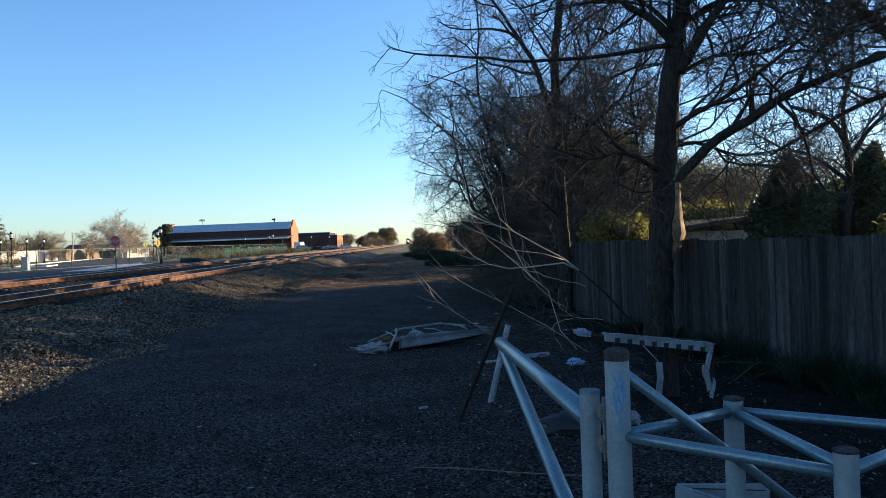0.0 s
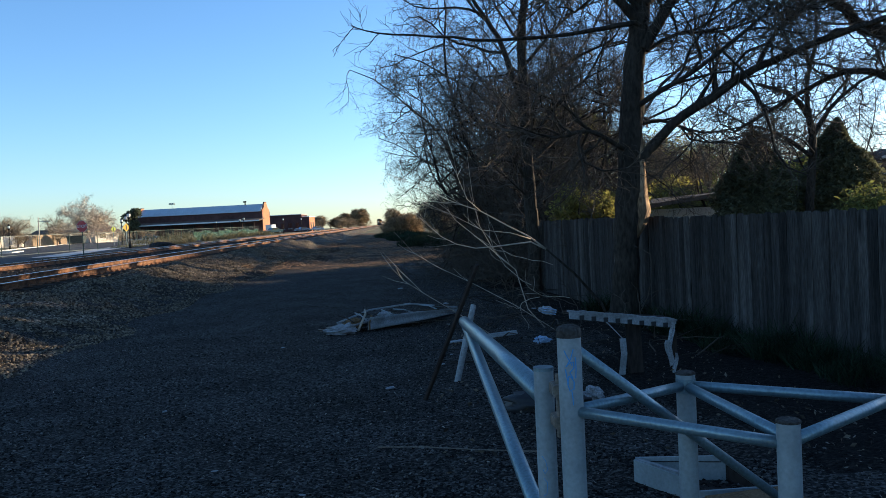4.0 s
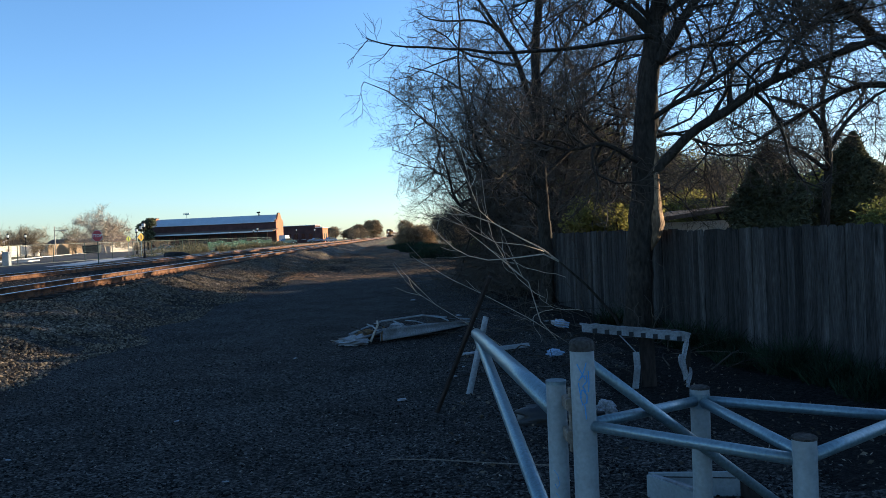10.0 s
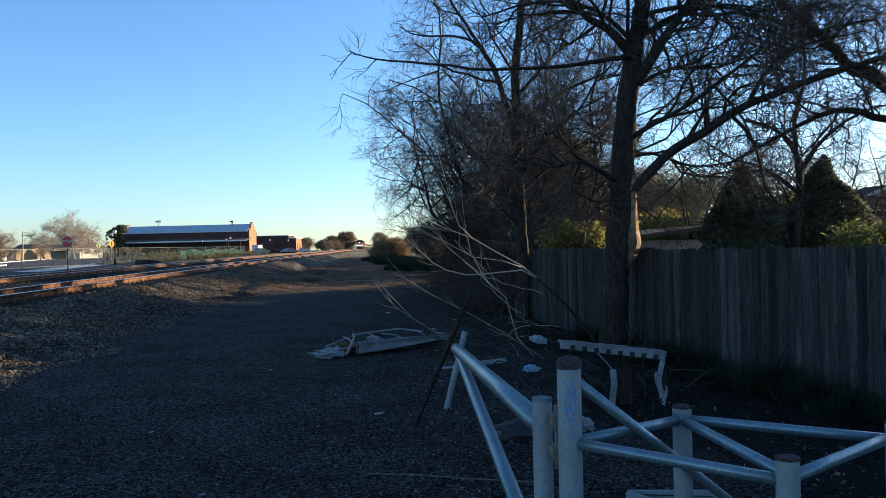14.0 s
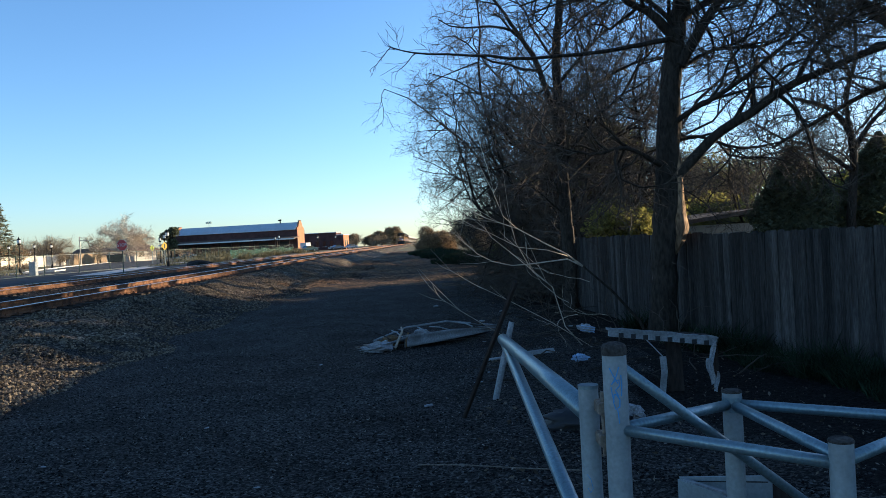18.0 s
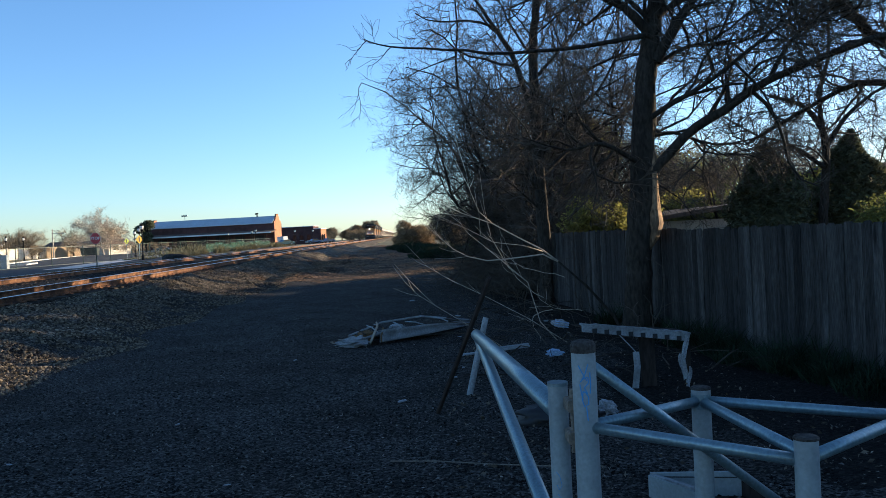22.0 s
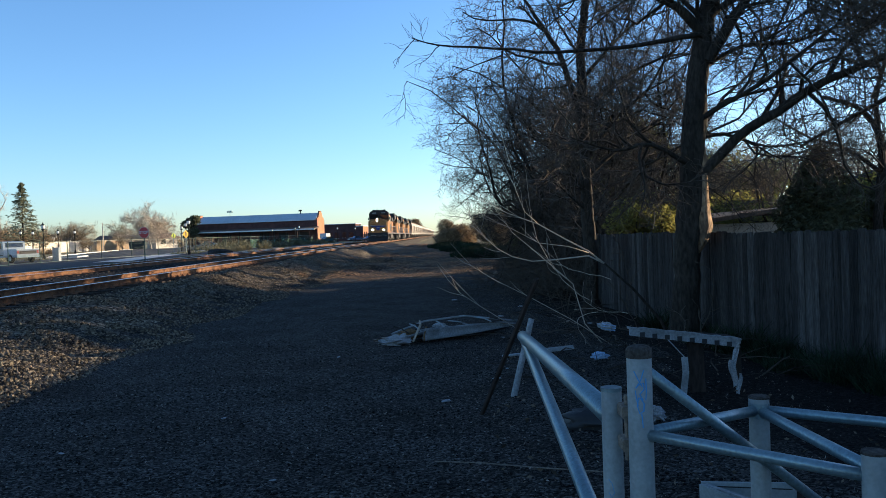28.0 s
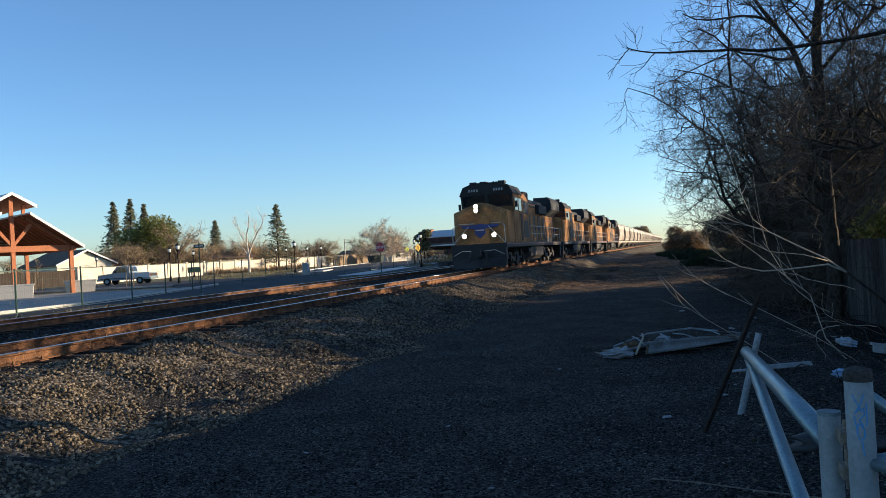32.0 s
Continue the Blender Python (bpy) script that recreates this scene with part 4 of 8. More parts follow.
    for z in (3.44, 3.22):
        lamp = part("headlight", Geo().tube([(-0.14, 0.75, z), (-0.14, 1.05, z)], 0.13, 14), M_DARK, t)
        part("lens", Geo().tube([(-0.14, 0.72, z), (-0.14, 0.749, z)], 0.11, 14), M_LAMP if lit else M_LENS, lamp, "glowing headlight" if lit else "")
    part("horn", Geo().tube([(0.3, 3.6, 4.92), (0.3, 4.1, 4.94)], [0.07, 0.03], 8).tube([(0.45, 3.65, 4.92), (0.45, 4.1, 4.94)], [0.06, 0.03], 8), M_DARK, t)
    for xx in (-0.8, -0.2, 0.85):
        part("roof_unit", Geo().box(xx - 0.2, 3.1, 4.8, xx + 0.2, 3.6, 4.96, bevel=0.03), M_DARK, t)
    # long hood
    part("equipment_box", Geo().prism([(-1.5, 1.4), (1.5, 1.4), (1.5, 3.95), (1.25, 4.4), (-1.25, 4.4), (-1.5, 3.95)], "y", 5.6, 7.9), M_YELLOW, t, "yellow blower housing")
    for s in (-1, 1):
        part("grille", Geo().box(s * 1.502, 5.9, 3.1, s * 1.515, 7.6, 3.9), M_DARK, t)
    part("long_hood", Geo().prism([(-1.02, 1.4), (1.02, 1.4), (1.02, 3.9), (0.85, 4.2), (-0.85, 4.2), (-1.02, 3.9)], "y", 7.9, 21.2), M_YELLOW, t, "yellow engine hood")
    part("hood_roof", Geo().prism([(-1.06, 3.75), (-0.88, 4.26), (0.88, 4.26), (1.06, 3.75), (1.02, 3.75), (0.84, 4.2), (-0.84, 4.2), (-1.02, 3.75)], "y", 7.9, 21.3), M_LGREY, t, "grey hood roof")
    part("exhaust_stack", Geo().box(-0.5, 10.2, 4.2, 0.5, 11.4, 4.62, bevel=0.04), M_DARK, t)
    part("brake_grid", Geo().box(-1.2, 8.0, 3.6, 1.2, 9.6, 4.58, bevel=0.06), M_LGREY, t)
    for s in (-1, 1):
        for k in range(9):
            yy = 8.1 + k * 0.98
            door = part("engine_door", Geo().box(s * 1.022, yy, 1.5, s * 1.04, yy + 0.9, 3.3), M_YELLOW, t)
            part("door_latch", Geo().box(s * 1.042, yy + 0.05, 2.3, s * 1.055, yy + 0.12, 2.5), M_DARK, door)
        part("radiator_wing", Geo().prism([(s * 1.03, 3.3), (s * 1.56, 3.75), (s * 1.56, 4.4), (s * 1.35, 4.66), (s * 0.3, 4.66), (s * 0.3, 4.2), (s * 1.03, 4.0)], "y", 17.0, 21.4), M_LGREY, t, "grey flared radiator housing")
        for k in range(6):
            part("radiator_slat", Geo().box(s * 1.562, 17.2 + k * 0.68, 3.82, s * 1.572, 17.75 + k * 0.68, 4.32), M_DARK, t)
        # walkway railing
        for k in range(11):
            yy = 8.1 + k * 1.32
            rod(t, "stanchion", [(s * 1.5, yy, 1.38), (s * 1.5, yy, 2.42)], 0.02, M_PALE)
        rod(t, "handrail", [(s * 1.5, 8.1, 2.42), (s * 1.5, 14, 2.42), (s * 1.5, 21.4, 2.42), (s * 1.45, 21.7, 1.4)], 0.02, M_PALE)
        rod(t, "handrail", [(s * 1.5, 8.1, 1.95), (s * 1.5, 21.4, 1.95)], 0.016, M_PALE)
        for k in range(5):
            grille = part("louvre", Geo().box(s * 1.041, 8.15 + 1.96 * k, 1.7 + 0.5 * (k % 2), s * 1.046, 8.9 + 1.96 * k, 3.2), M_DARK, t, "dark louvred intake")
            for j in range(5):
                part("slat", Geo().box(s * 1.047, 8.18 + 1.96 * k, 2.3 + 0.17 * j, s * 1.06, 8.87 + 1.96 * k, 2.34 + 0.17 * j), M_LGREY, grille)
        part("lower_hood_grime", Geo().box(s * 1.0215, 7.95, 1.41, s * 1.0305, 21.15, 1.75), M_DARK, t, "dark strip along the hood foot")
        part("intake_duct", Geo().box(s * 1.03, 13.2, 3.35, s * 1.3, 16.6, 3.95, bevel=0.04), M_LGREY, t)
        part("sand_hatch", Geo().box(s * 1.502, 6.0, 1.7, s * 1.52, 7.4, 2.7), M_DARK, t)
        part("cab_door", Geo().box(s * 1.521, 5.0, 1.5, s * 1.532, 5.55, 3.1), M_LGREY, t, "grey cab door")
        part("hood_stripe", Geo().box(s * 1.024, 17.0, 2.95, s * 1.036, 21.1, 3.02), M_RED, t)
    part("rear_coupler", Geo().box(-0.16, 21.7, 0.72, 0.16, 22.5, 1.02), M_DARK, t)
    part("rear_pilot", Geo().box(-1.45, 21.5, 0.3, 1.45, 21.85, 1.16), M_DARK, t)
    return t, wheels


def hopper():
    t = thing("hopper_car", "pale grey covered hopper wagon in a freight train", "rail wagon", group="hopper cars")
    bogie(t, 2.0, 2, 1.8, 0.45)
    bogie(t, 15.0, 2, 1.8, 0.45)
    prof = [(-0.95, 1.25), (0.95, 1.25), (1.42, 1.55), (1.55, 2.3), (1.55, 3.3), (1.38, 4.0), (0.95, 4.35), (-0.95, 4.35), (-1.38, 4.0), (-1.55, 3.3), (-1.55, 2.3), (-1.42, 1.55)]
    part("body", Geo().prism(prof, "y", 2.2, 14.8), M_HOPPER, t, "pale curved hopper body")
    for a, b in ((0.5, 2.2), (16.5, 14.8)):
        part("end_slope", Geo().add([(-1.5, a, 4.1), (1.5, a, 4.1), (1.55, b, 2.2), (-1.55, b, 2.2), (-1.3, a, 4.3), (1.3, a, 4.3), (1.3, b, 4.3), (-1.3, b, 4.3)], [(0, 1, 2, 3), (4, 7, 6, 5), (0, 4, 5, 1), (1, 5, 6, 2), (2, 6, 7, 3), (3, 7, 4, 0)]), M_HOPPER, t)
    for k in range(3):
        yy = 4.4 + 4.1 * k
        part("outlet_bay", Geo().add([(-1.2, yy - 1.6, 1.3), (1.2, yy - 1.6, 1.3), (1.2, yy + 1.6, 1.3), (-1.2, yy + 1.6, 1.3), (-0.5, yy - 0.4, 0.35), (0.5, yy - 0.4, 0.35), (0.5, yy + 0.4, 0.35), (-0.5, yy + 0.4, 0.35)], [(0, 1, 2, 3), (4, 7, 6, 5), (0, 4, 5, 1), (1, 5, 6, 2), (2, 6, 7, 3), (3, 7, 4, 0)]), M_HOPPER, t)
    for s in (-1, 1):
        part("side_sill", Geo().box(s * 1.46, 0.4, 1.12, s * 1.54, 16.6, 1.34), M_HOPPER, t)
        for k in range(5):
            part("side_rib", Geo().box(s * 1.55, 2.4 + 3.0 * k, 1.6, s * 1.6, 2.5 + 3.0 * k, 3.35), M_HOPPER, t)
        for a in (0.5, 16.3):
            g = Geo().tube([(s * 1.45, a, 1.1), (s * 1.45, a, 4.2)], 0.02, 4).tube([(s * 1.05, a, 1.1), (s * 1.05, a, 4.2)], 0.02, 4)
            for k in range(8):
                g.box(s * 1.05, a - 0.015, 1.2 + 0.38 * k, s * 1.45, a + 0.015, 1.23 + 0.38 * k)
            part("ladder", g, M_HOPPER, t)
    part("roof_hatch", Geo().box(-0.3, 1.5, 4.35, 0.3, 15.5, 4.5, bevel=0.05), M_HOPPER, t)
    part("centre_sill", Geo().box(-0.3, -0.1, 0.75, 0.3, 17.1, 1.15), M_DARK, t)
    return t


lead, lead_wheels = locomotive(True)
TRAIN.append((lead, 0.0, 21.0))
second_unit, _ = locomotive(False)
TRAIN.append((second_unit, 22.5, 21.0))
for k in (2, 3):
    TRAIN.append((copy_thing(second_unit, pose(0, 0, 0)), 22.5 * k, 21.0))
wagon = hopper()
TRAIN.append((wagon, 90.2, 16.0))
for k in range(1, 26):
    TRAIN.append((copy_thing(wagon, pose(0, 0, 0)), 90.2 + 17.2 * k, 16.0))


# ---- the far side of the tracks ----
M_CREAM = material("cream_block_wall", (0.6, 0.53, 0.42), 0.9, vary=0.15, scale=0.6, fine=12, bump=0.08, instance=0.08)
# one brick in two tones: shade painted dark red, sunlight painted orange
M_BRICK = material("shaded_red_brick", (0.105, 0.058, 0.053), 0.9, vary=0.25, scale=0.5, fine=8, bump=0.1, second=(0.06, 0.035, 0.032))
M_SUNLITBRICK = material("sunlit_orange_brick", (0.42, 0.19, 0.1), 0.9, vary=0.2, scale=0.6, fine=8, bump=0.1)
M_METALROOF = material("blue_grey_metal_roof", (0.5, 0.53, 0.55), 0.45, metal=0.2, vary=0.15, scale=0.4, fine=6, bump=0.05, stretch=(1, 0.2, 1))
M_TRIM = material("white_trim_paint", (0.72, 0.7, 0.66), 0.7, vary=0.1, scale=1, fine=20, bump=0.03)
M_TIMBER = material("stained_orange_timber", (0.38, 0.13, 0.045), 0.7, vary=0.25, scale=1.5, fine=18, bump=0.1, stretch=(1, 1, 0.3))
M_STUCCO = material("pale_stucco", (0.62, 0.57, 0.47), 0.9, vary=0.12, scale=0.8, fine=20, bump=0.06)
M_SHINGLE = material("brown_shingle_roof", (0.16, 0.115, 0.085), 0.95, vary=0.3, scale=1.2, fine=10, bump=0.2)
M_GREENMETAL = material("dark_green_metal", (0.02, 0.05, 0.035), 0.5, vary=0.15, scale=3, fine=30, bump=0.02)
M_BINGREEN = material("dark_bin_paint", (0.008, 0.02, 0.016), 0.7, vary=0.2, scale=2, fine=20, bump=0.03)
M_SIGNLIME = material("lime_sign_sheet", (0.42, 0.5, 0.03), 0.4, vary=0.08, scale=3, fine=30, bump=0)
M_POSTBLACK = material("black_lamp_post_paint", (0.015, 0.016, 0.016), 0.8, vary=0.1, scale=3, fine=30, bump=0.02)
M_GLOBE = material("frosted_lamp_globe", (0.75, 0.72, 0.66), 0.3, vary=0.05, scale=3, fine=30, bump=0)
M_SIGNRED = material("red_sign_sheet", (0.42, 0.02, 0.025), 0.4, vary=0.1, scale=3, fine=30, bump=0)
M_SIGNYELLOW = material("yellow_sign_sheet", (0.62, 0.37, 0.012), 0.4, vary=0.08, scale=3, fine=30, bump=0)
M_CARWHITE = material("white_car_paint", (0.5, 0.53, 0.56), 0.25, vary=0.05, scale=2, fine=30, bump=0, coat=0.5)
M_CARGREY = material("blue_grey_car_paint", (0.2, 0.245, 0.29), 0.35, vary=0.1, scale=2, fine=30, bump=0, coat=0.5)
M_CARTEAL = material("teal_car_paint", (0.018, 0.06, 0.075), 0.25, vary=0.05, scale=2, fine=30, bump=0, coat=0.5)
M_CARBLUE = material("blue_car_paint", (0.07, 0.12, 0.22), 0.25, vary=0.05, scale=2, fine=30, bump=0, coat=0.5)
M_TYRE = material("tyre_rubber", (0.015, 0.015, 0.015), 0.9, vary=0.1, scale=5, fine=30, bump=0.05)
M_FIR = material("fir_needles", (0.2, 0.21, 0.14), 0.8, vary=0.3, scale=1.5, fine=6, bump=0, island=0.4, thin=0.5)
M_VERGE = material("olive_verge_growth", (0.1, 0.092, 0.048), 0.85, vary=0.3, scale=1.0, fine=6, bump=0, island=0.6, thin=0.2)
M_FENCETAN = material("tan_fence_boards", (0.24, 0.175, 0.11), 0.9, vary=0.3, scale=1.5, fine=12, bump=0.1)
M_NEEDLE = material("conifer_needles", (0.12, 0.125, 0.07), 0.8, vary=0.3, scale=1.5, fine=6, bump=0, island=0.45, thin=0.4)
M_LEAF = material("evergreen_leaves", (0.16, 0.17, 0.05), 0.8, vary=0.25, scale=1.2, fine=6, bump=0, island=0.35, thin=0.4)
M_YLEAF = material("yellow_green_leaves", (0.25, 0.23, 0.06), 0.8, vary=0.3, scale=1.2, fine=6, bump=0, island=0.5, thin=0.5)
M_WEED = material("green_weeds", (0.022, 0.034, 0.017), 0.85, vary=0.3, scale=1.0, fine=6, bump=0, island=0.6, thin=0.1)
M_DRYGRASS = material("dry_bunch_grass", (0.18, 0.16, 0.09), 0.9, vary=0.3, scale=1.0, fine=6, bump=0, island=0.6, thin=0.1)
M_REDTWIG = material("reddish_winter_twigs", (0.32, 0.235, 0.135), 0.9, vary=0.3, scale=1.0, fine=6, bump=0, island=0.5)


M_CANE = material("dry_brown_canes", (0.34, 0.25, 0.145), 0.9, vary=0.3, scale=1.0, fine=6, bump=0, island=0.5, thin=0.35)


def sheet(name, outline, lift, mat, label):
    """A flat paved sheet laid on the land inside an outline, cut into strips so that it follows the ground."""
    bm = bmesh.new()
    f = bm.faces.new([bm.verts.new((x, y, 0)) for x, y in outline])
    bmesh.ops.triangulate(bm, faces=[f])
    for cut in range(20, 220, 10):
        geom = bm.verts[:] + bm.edges[:] + bm.faces[:]
        bmesh.ops.bisect_plane(bm, geom=geom, plane_co=(0, cut, 0), plane_no=(0, 1, 0))
    for v in bm.verts:
        v.co.z = ground_z(min(v.co.x, -22.6), v.co.y) + lift
    bmesh.ops.recalc_face_normals(bm, faces=bm.faces)
    me = bpy.data.meshes.new(name)
    bm.to_mesh(me)
    bm.free()
    me.materials.append(mat)
    return tagged(new(name, me), label, "road", kind="structure")


KERB = [(-24.5, 18), (-25.2, 31), (-31, 50), (-36.5, 72), (-45, 92), (-53, 120), (-64, 165)]
sheet("road", [(-22.7, 10), (-22.7, 150), (-40, 190), (-64, 190), *KERB[::-1], (-24.5, 10)], 0.03, M_ASPHALT, "dark asphalt road running beside the railway")
M_PAVING = material("dusty_plaza_paving", (0.3, 0.29, 0.265), 0.9, vary=0.25, scale=0.5, fine=20, bump=0.1)
sheet("pavement_plaza", [(-25.3, 14), (-25.6, 31), (-30.8, 48), (-64, 48), (-64, 14)], 0.06, M_PAVING, "pale concrete plaza under the pavilion")
sheet("pavement_path", [(-22.9, 58), (-25.5, 58), (-34.5, 112), (-31.5, 112)], 0.07, M_CONCRETE, "pale concrete footpath")
sheet("road_parking", [(-31.4, 52), (-36.6, 72), (-64, 72), (-64, 52)], 0.045, M_ASPHALT, "asphalt parking bay")


def kerb(pts, label="pale concrete kerb along the road"):
    t = thing("kerb", label, "kerb", kind="structure")
    for (x0, y0), (x1, y1) in zip(pts, pts[1:]):
        a, b = Vector((x0, y0, ground_z(x0, y0))), Vector((x1, y1, ground_z(x1, y1)))
        n = max(1, int((b - a).length / 6))
        for k in range(n):
            p, q = a.lerp(b, k / n), a.lerp(b, (k + 1) / n - 0.004)
            d = (q - p).normalized()
            s = Vector((-d.y, d.x, 0)) * 0.09
            part("kerb_stone", Geo().add([tuple(v) for v in (p - s, p + s, q + s, q - s, p - s + Vector((0, 0, 0.17)), p + s + Vector((0, 0, 0.17)), q + s + Vector((0, 0, 0.17)), q - s + Vector((0, 0, 0.17)))], [(0, 3, 2, 1), (4, 5, 6, 7), (0, 1, 5, 4), (1, 2, 6, 5), (2, 3, 7, 6), (3, 0, 4, 7)]), M_CONCRETE, t)


kerb(KERB[:3])
kerb([(-41.2, 83), *KERB[4:]])
kerb([(-37, 53.2), (-52, 53.2)])
kerb([(-46, 98), (-40, 90), (-38.5, 84), (-42, 82)], "pale concrete kerb round a planted island")


# railway boundary fence
def mesh_fence(pts):
    t = thing("mesh_fence", "dark green steel mesh fence along the railway", "fence")
    gap = Geo()
    for (x0, y0), (x1, y1) in zip(pts, pts[1:]):
        a, b = Vector((x0, y0, 0)), Vector((x1, y1, 0))
        n = max(1, round((b - a).length / 4.8))
        for k in range(n):
            p, q = a.lerp(b, k / n), a.lerp(b, (k + 1) / n)
            zp, zq = ground_z(p.x, p.y), ground_z(q.x, q.y)
            part("fence_post", Geo().tube([(p.x, p.y, zp - 0.1), (p.x, p.y, zp + 1.75)], 0.035, 6), M_GREENMETAL, t)
            for h in (0.12, 1.68):
                part("fence_rail", Geo().tube([(p.x, p.y, zp + h), (q.x, q.y, zq + h)], 0.022, 4), M_GREENMETAL, t)
            m = 34
            for i in range(1, m):
                c = p.lerp(q, i / m)
                z = zp + (zq - zp) * i / m
                gap.tube([(c.x, c.y, z + 0.12), (c.x, c.y, z + 1.68)], 0.002, 3, caps=False)
            for h in (0.5, 0.9, 1.3):
                gap.tube([(p.x, p.y, zp + h), (q.x, q.y, zq + h)], 0.003, 3, caps=False)
    part("wire_mesh", gap, M_GREENMETAL, t, kind="stuff")
    return t


rail_fence = mesh_fence([(-22.4, 14), (-23.4, 24), (-25.2, 33), (-29.4, 47), (-31, 57), (-31, 66), (-28.5, 80), (-26.5, 110), (-26, 160)])


M_NETTING = material("green_privacy_netting", (0.022, 0.075, 0.055), 0.8, vary=0.5, scale=0.35, fine=5, bump=0.05)
nt = M_NETTING.node_tree
clear, weave = nt.nodes.new("ShaderNodeBsdfTransparent"), nt.nodes.new("ShaderNodeMixShader")
out = next(n for n in nt.nodes if n.type == "OUTPUT_MATERIAL")
weave.inputs["Fac"].default_value = 0.5
nt.links.new(out.inputs["Surface"].links[0].from_socket, weave.inputs[1])
nt.links.new(clear.outputs[0], weave.inputs[2])
nt.links.new(weave.outputs[0], out.inputs["Surface"])
for k in range(10):
    a, b = Vector((-26.5 + 0.05 * k, 110 + 5 * k, 0)), Vector((-26.45 + 0.05 * k, 114.9 + 5 * k, 0))
    za, zb, h = ground_z(a.x, a.y), ground_z(b.x, b.y), 1.3 + 0.15 * math.sin(k * 2.1)
    part("green_netting", Geo().add([(a.x - 0.05, a.y, za + 0.15), (b.x - 0.05, b.y, zb + 0.15), (b.x - 0.05, b.y, zb + h - 0.06), (a.x - 0.05, a.y, za + h), (a.x - 0.062, a.y, za + 0.15), (b.x - 0.062, b.y, zb + 0.15), (b.x - 0.062, b.y, zb + h - 0.06), (a.x - 0.062, a.y, za + h)], [(0, 1, 2, 3), (4, 7, 6, 5), (0, 4, 5, 1), (1, 5, 6, 2), (2, 6, 7, 3), (3, 7, 4, 0)]), M_NETTING, rail_fence, "green privacy netting")
single("soil_mound", Geo().blob((0, 0, 0), (1.25, 0.9, 0.45), 20, 10, 0.35, 8, 1.6), M_DIRT, "low dark mound of soil beside the tracks", "soil", smooth=True, m=pose(-20.9, 75, ground_z(-20.9, 75) + 0.05))


# lamp posts
def lamp_post():
    t = thing("street_lamp", "black lamp post with a white acorn globe", "street lamp", group="park lamps")
    part("base", Geo().tube([(0, 0, -0.1), (0, 0, 0.12), (0, 0, 0.5), (0, 0, 0.6)], [0.16, 0.16, 0.11, 0.07], 12), M_POSTBLACK, t)
    part("pole", Geo().tube([(0, 0, 0.6), (0, 0, 2.9)], [0.06, 0.045], 10), M_POSTBLACK, t)
    part("collar", Geo().tube([(0, 0, 2.86), (0, 0, 2.95), (0, 0, 3.05)], [0.06, 0.17, 0.14], 12), M_POSTBLACK, t)
    part("globe", Geo().tube([(0, 0, 3.05), (0, 0, 3.17), (0, 0, 3.3), (0, 0, 3.38)], [0.12, 0.17, 0.175, 0.16], 14), M_GLOBE, t, "frosted white globe", smooth=True)
    part("finial", Geo().tube([(0, 0, 3.38), (0, 0, 3.42), (0, 0, 3.52), (0, 0, 3.7)], [0.2, 0.19, 0.08, 0.012], 10), M_POSTBLACK, t)
    return t


lamp = lamp_post()
lamp.matrix_world = pose(-42.3, 62, ground_z(-42, 62))
for x, y in [(-50.1, 72), (-62.4, 95), (-57.9, 110), (-58.8, 115), (-39.4, 79), (-55.2, 115), (-55.1, 120), (-75.5, 92), (-25.4, 80), (-35.9, 110), (-29.5, 92), (-27, 150), (-38.5, 180), (-30.5, 165), (-24.5, 185), (-21.5, 195)]:
    copy_thing(lamp, pose(x, y, ground_z(x, y)))


# signs
def text_mesh(body, size, mat):
    c = bpy.data.curves.new("words", "FONT")
    c.body, c.size, c.align_x, c.align_y, c.extrude = body, size, "CENTER", "CENTER", 0.002
    c.materials.append(mat)
    tmp = bpy.data.objects.new("words", c)
    scene.collection.objects.link(tmp)
    me = bpy.data.meshes.new_from_object(tmp.evaluated_get(bpy.context.evaluated_depsgraph_get()))
    bpy.data.objects.remove(tmp)
    return me


z0 = ground_z(-21.3, 57)
stop = thing("stop_sign", "red octagonal stop sign on a steel post", "road sign", pose(-21.3, 57, z0, 0, 0, -12))
part("post", Geo().box(-0.03, 0, -0.2, 0.03, 0.05, 2.5), M_GREENMETAL, stop)
octo = [(0.4 * math.cos(radians(22.5 + 45 * k)), 2.1 + 0.4 * math.sin(radians(22.5 + 45 * k))) for k in range(8)]
plate = part("plate", Geo().prism(octo, "y", -0.012, -0.004), M_SIGNRED, stop)
part("border", Geo().prism([(x * 1.05, 2.1 + (z - 2.1) * 1.05) for x, z in octo], "y", -0.003, 0.002), M_TRIM, stop, "white border")
part("lettering", text_mesh("STOP", 0.3, M_TRIM), None, plate, "white letters", m=pose(0, -0.016, 2.1, 90, 0, 0))
for x, y, k in ((-37, 110, 0.3), (-28.9, 90, 0.36)):
    z = ground_z(x, y)
    s = thing("warning_sign", ("lime" if k < 0.33 else "amber") + " diamond warning sign on a post", "road sign", pose(x, y, z, 0, 0, 52), group="warning signs")
    part("post", Geo().box(-0.03, 0, -0.1, 0.03, 0.05, 2.4), M_GALV, s)
    part("plate", Geo().prism([(-k * 1.3, 2.15), (0, 2.15 - k * 1.3), (k * 1.3, 2.15), (0, 2.15 + k * 1.3)], "y", -0.012, -0.002), M_SIGNLIME if k < 0.33 else M_SIGNYELLOW, s)
    part("symbol", Geo().box(-0.06, -0.02, 1.9, 0.06, -0.013, 2.4), M_BLACK, s)


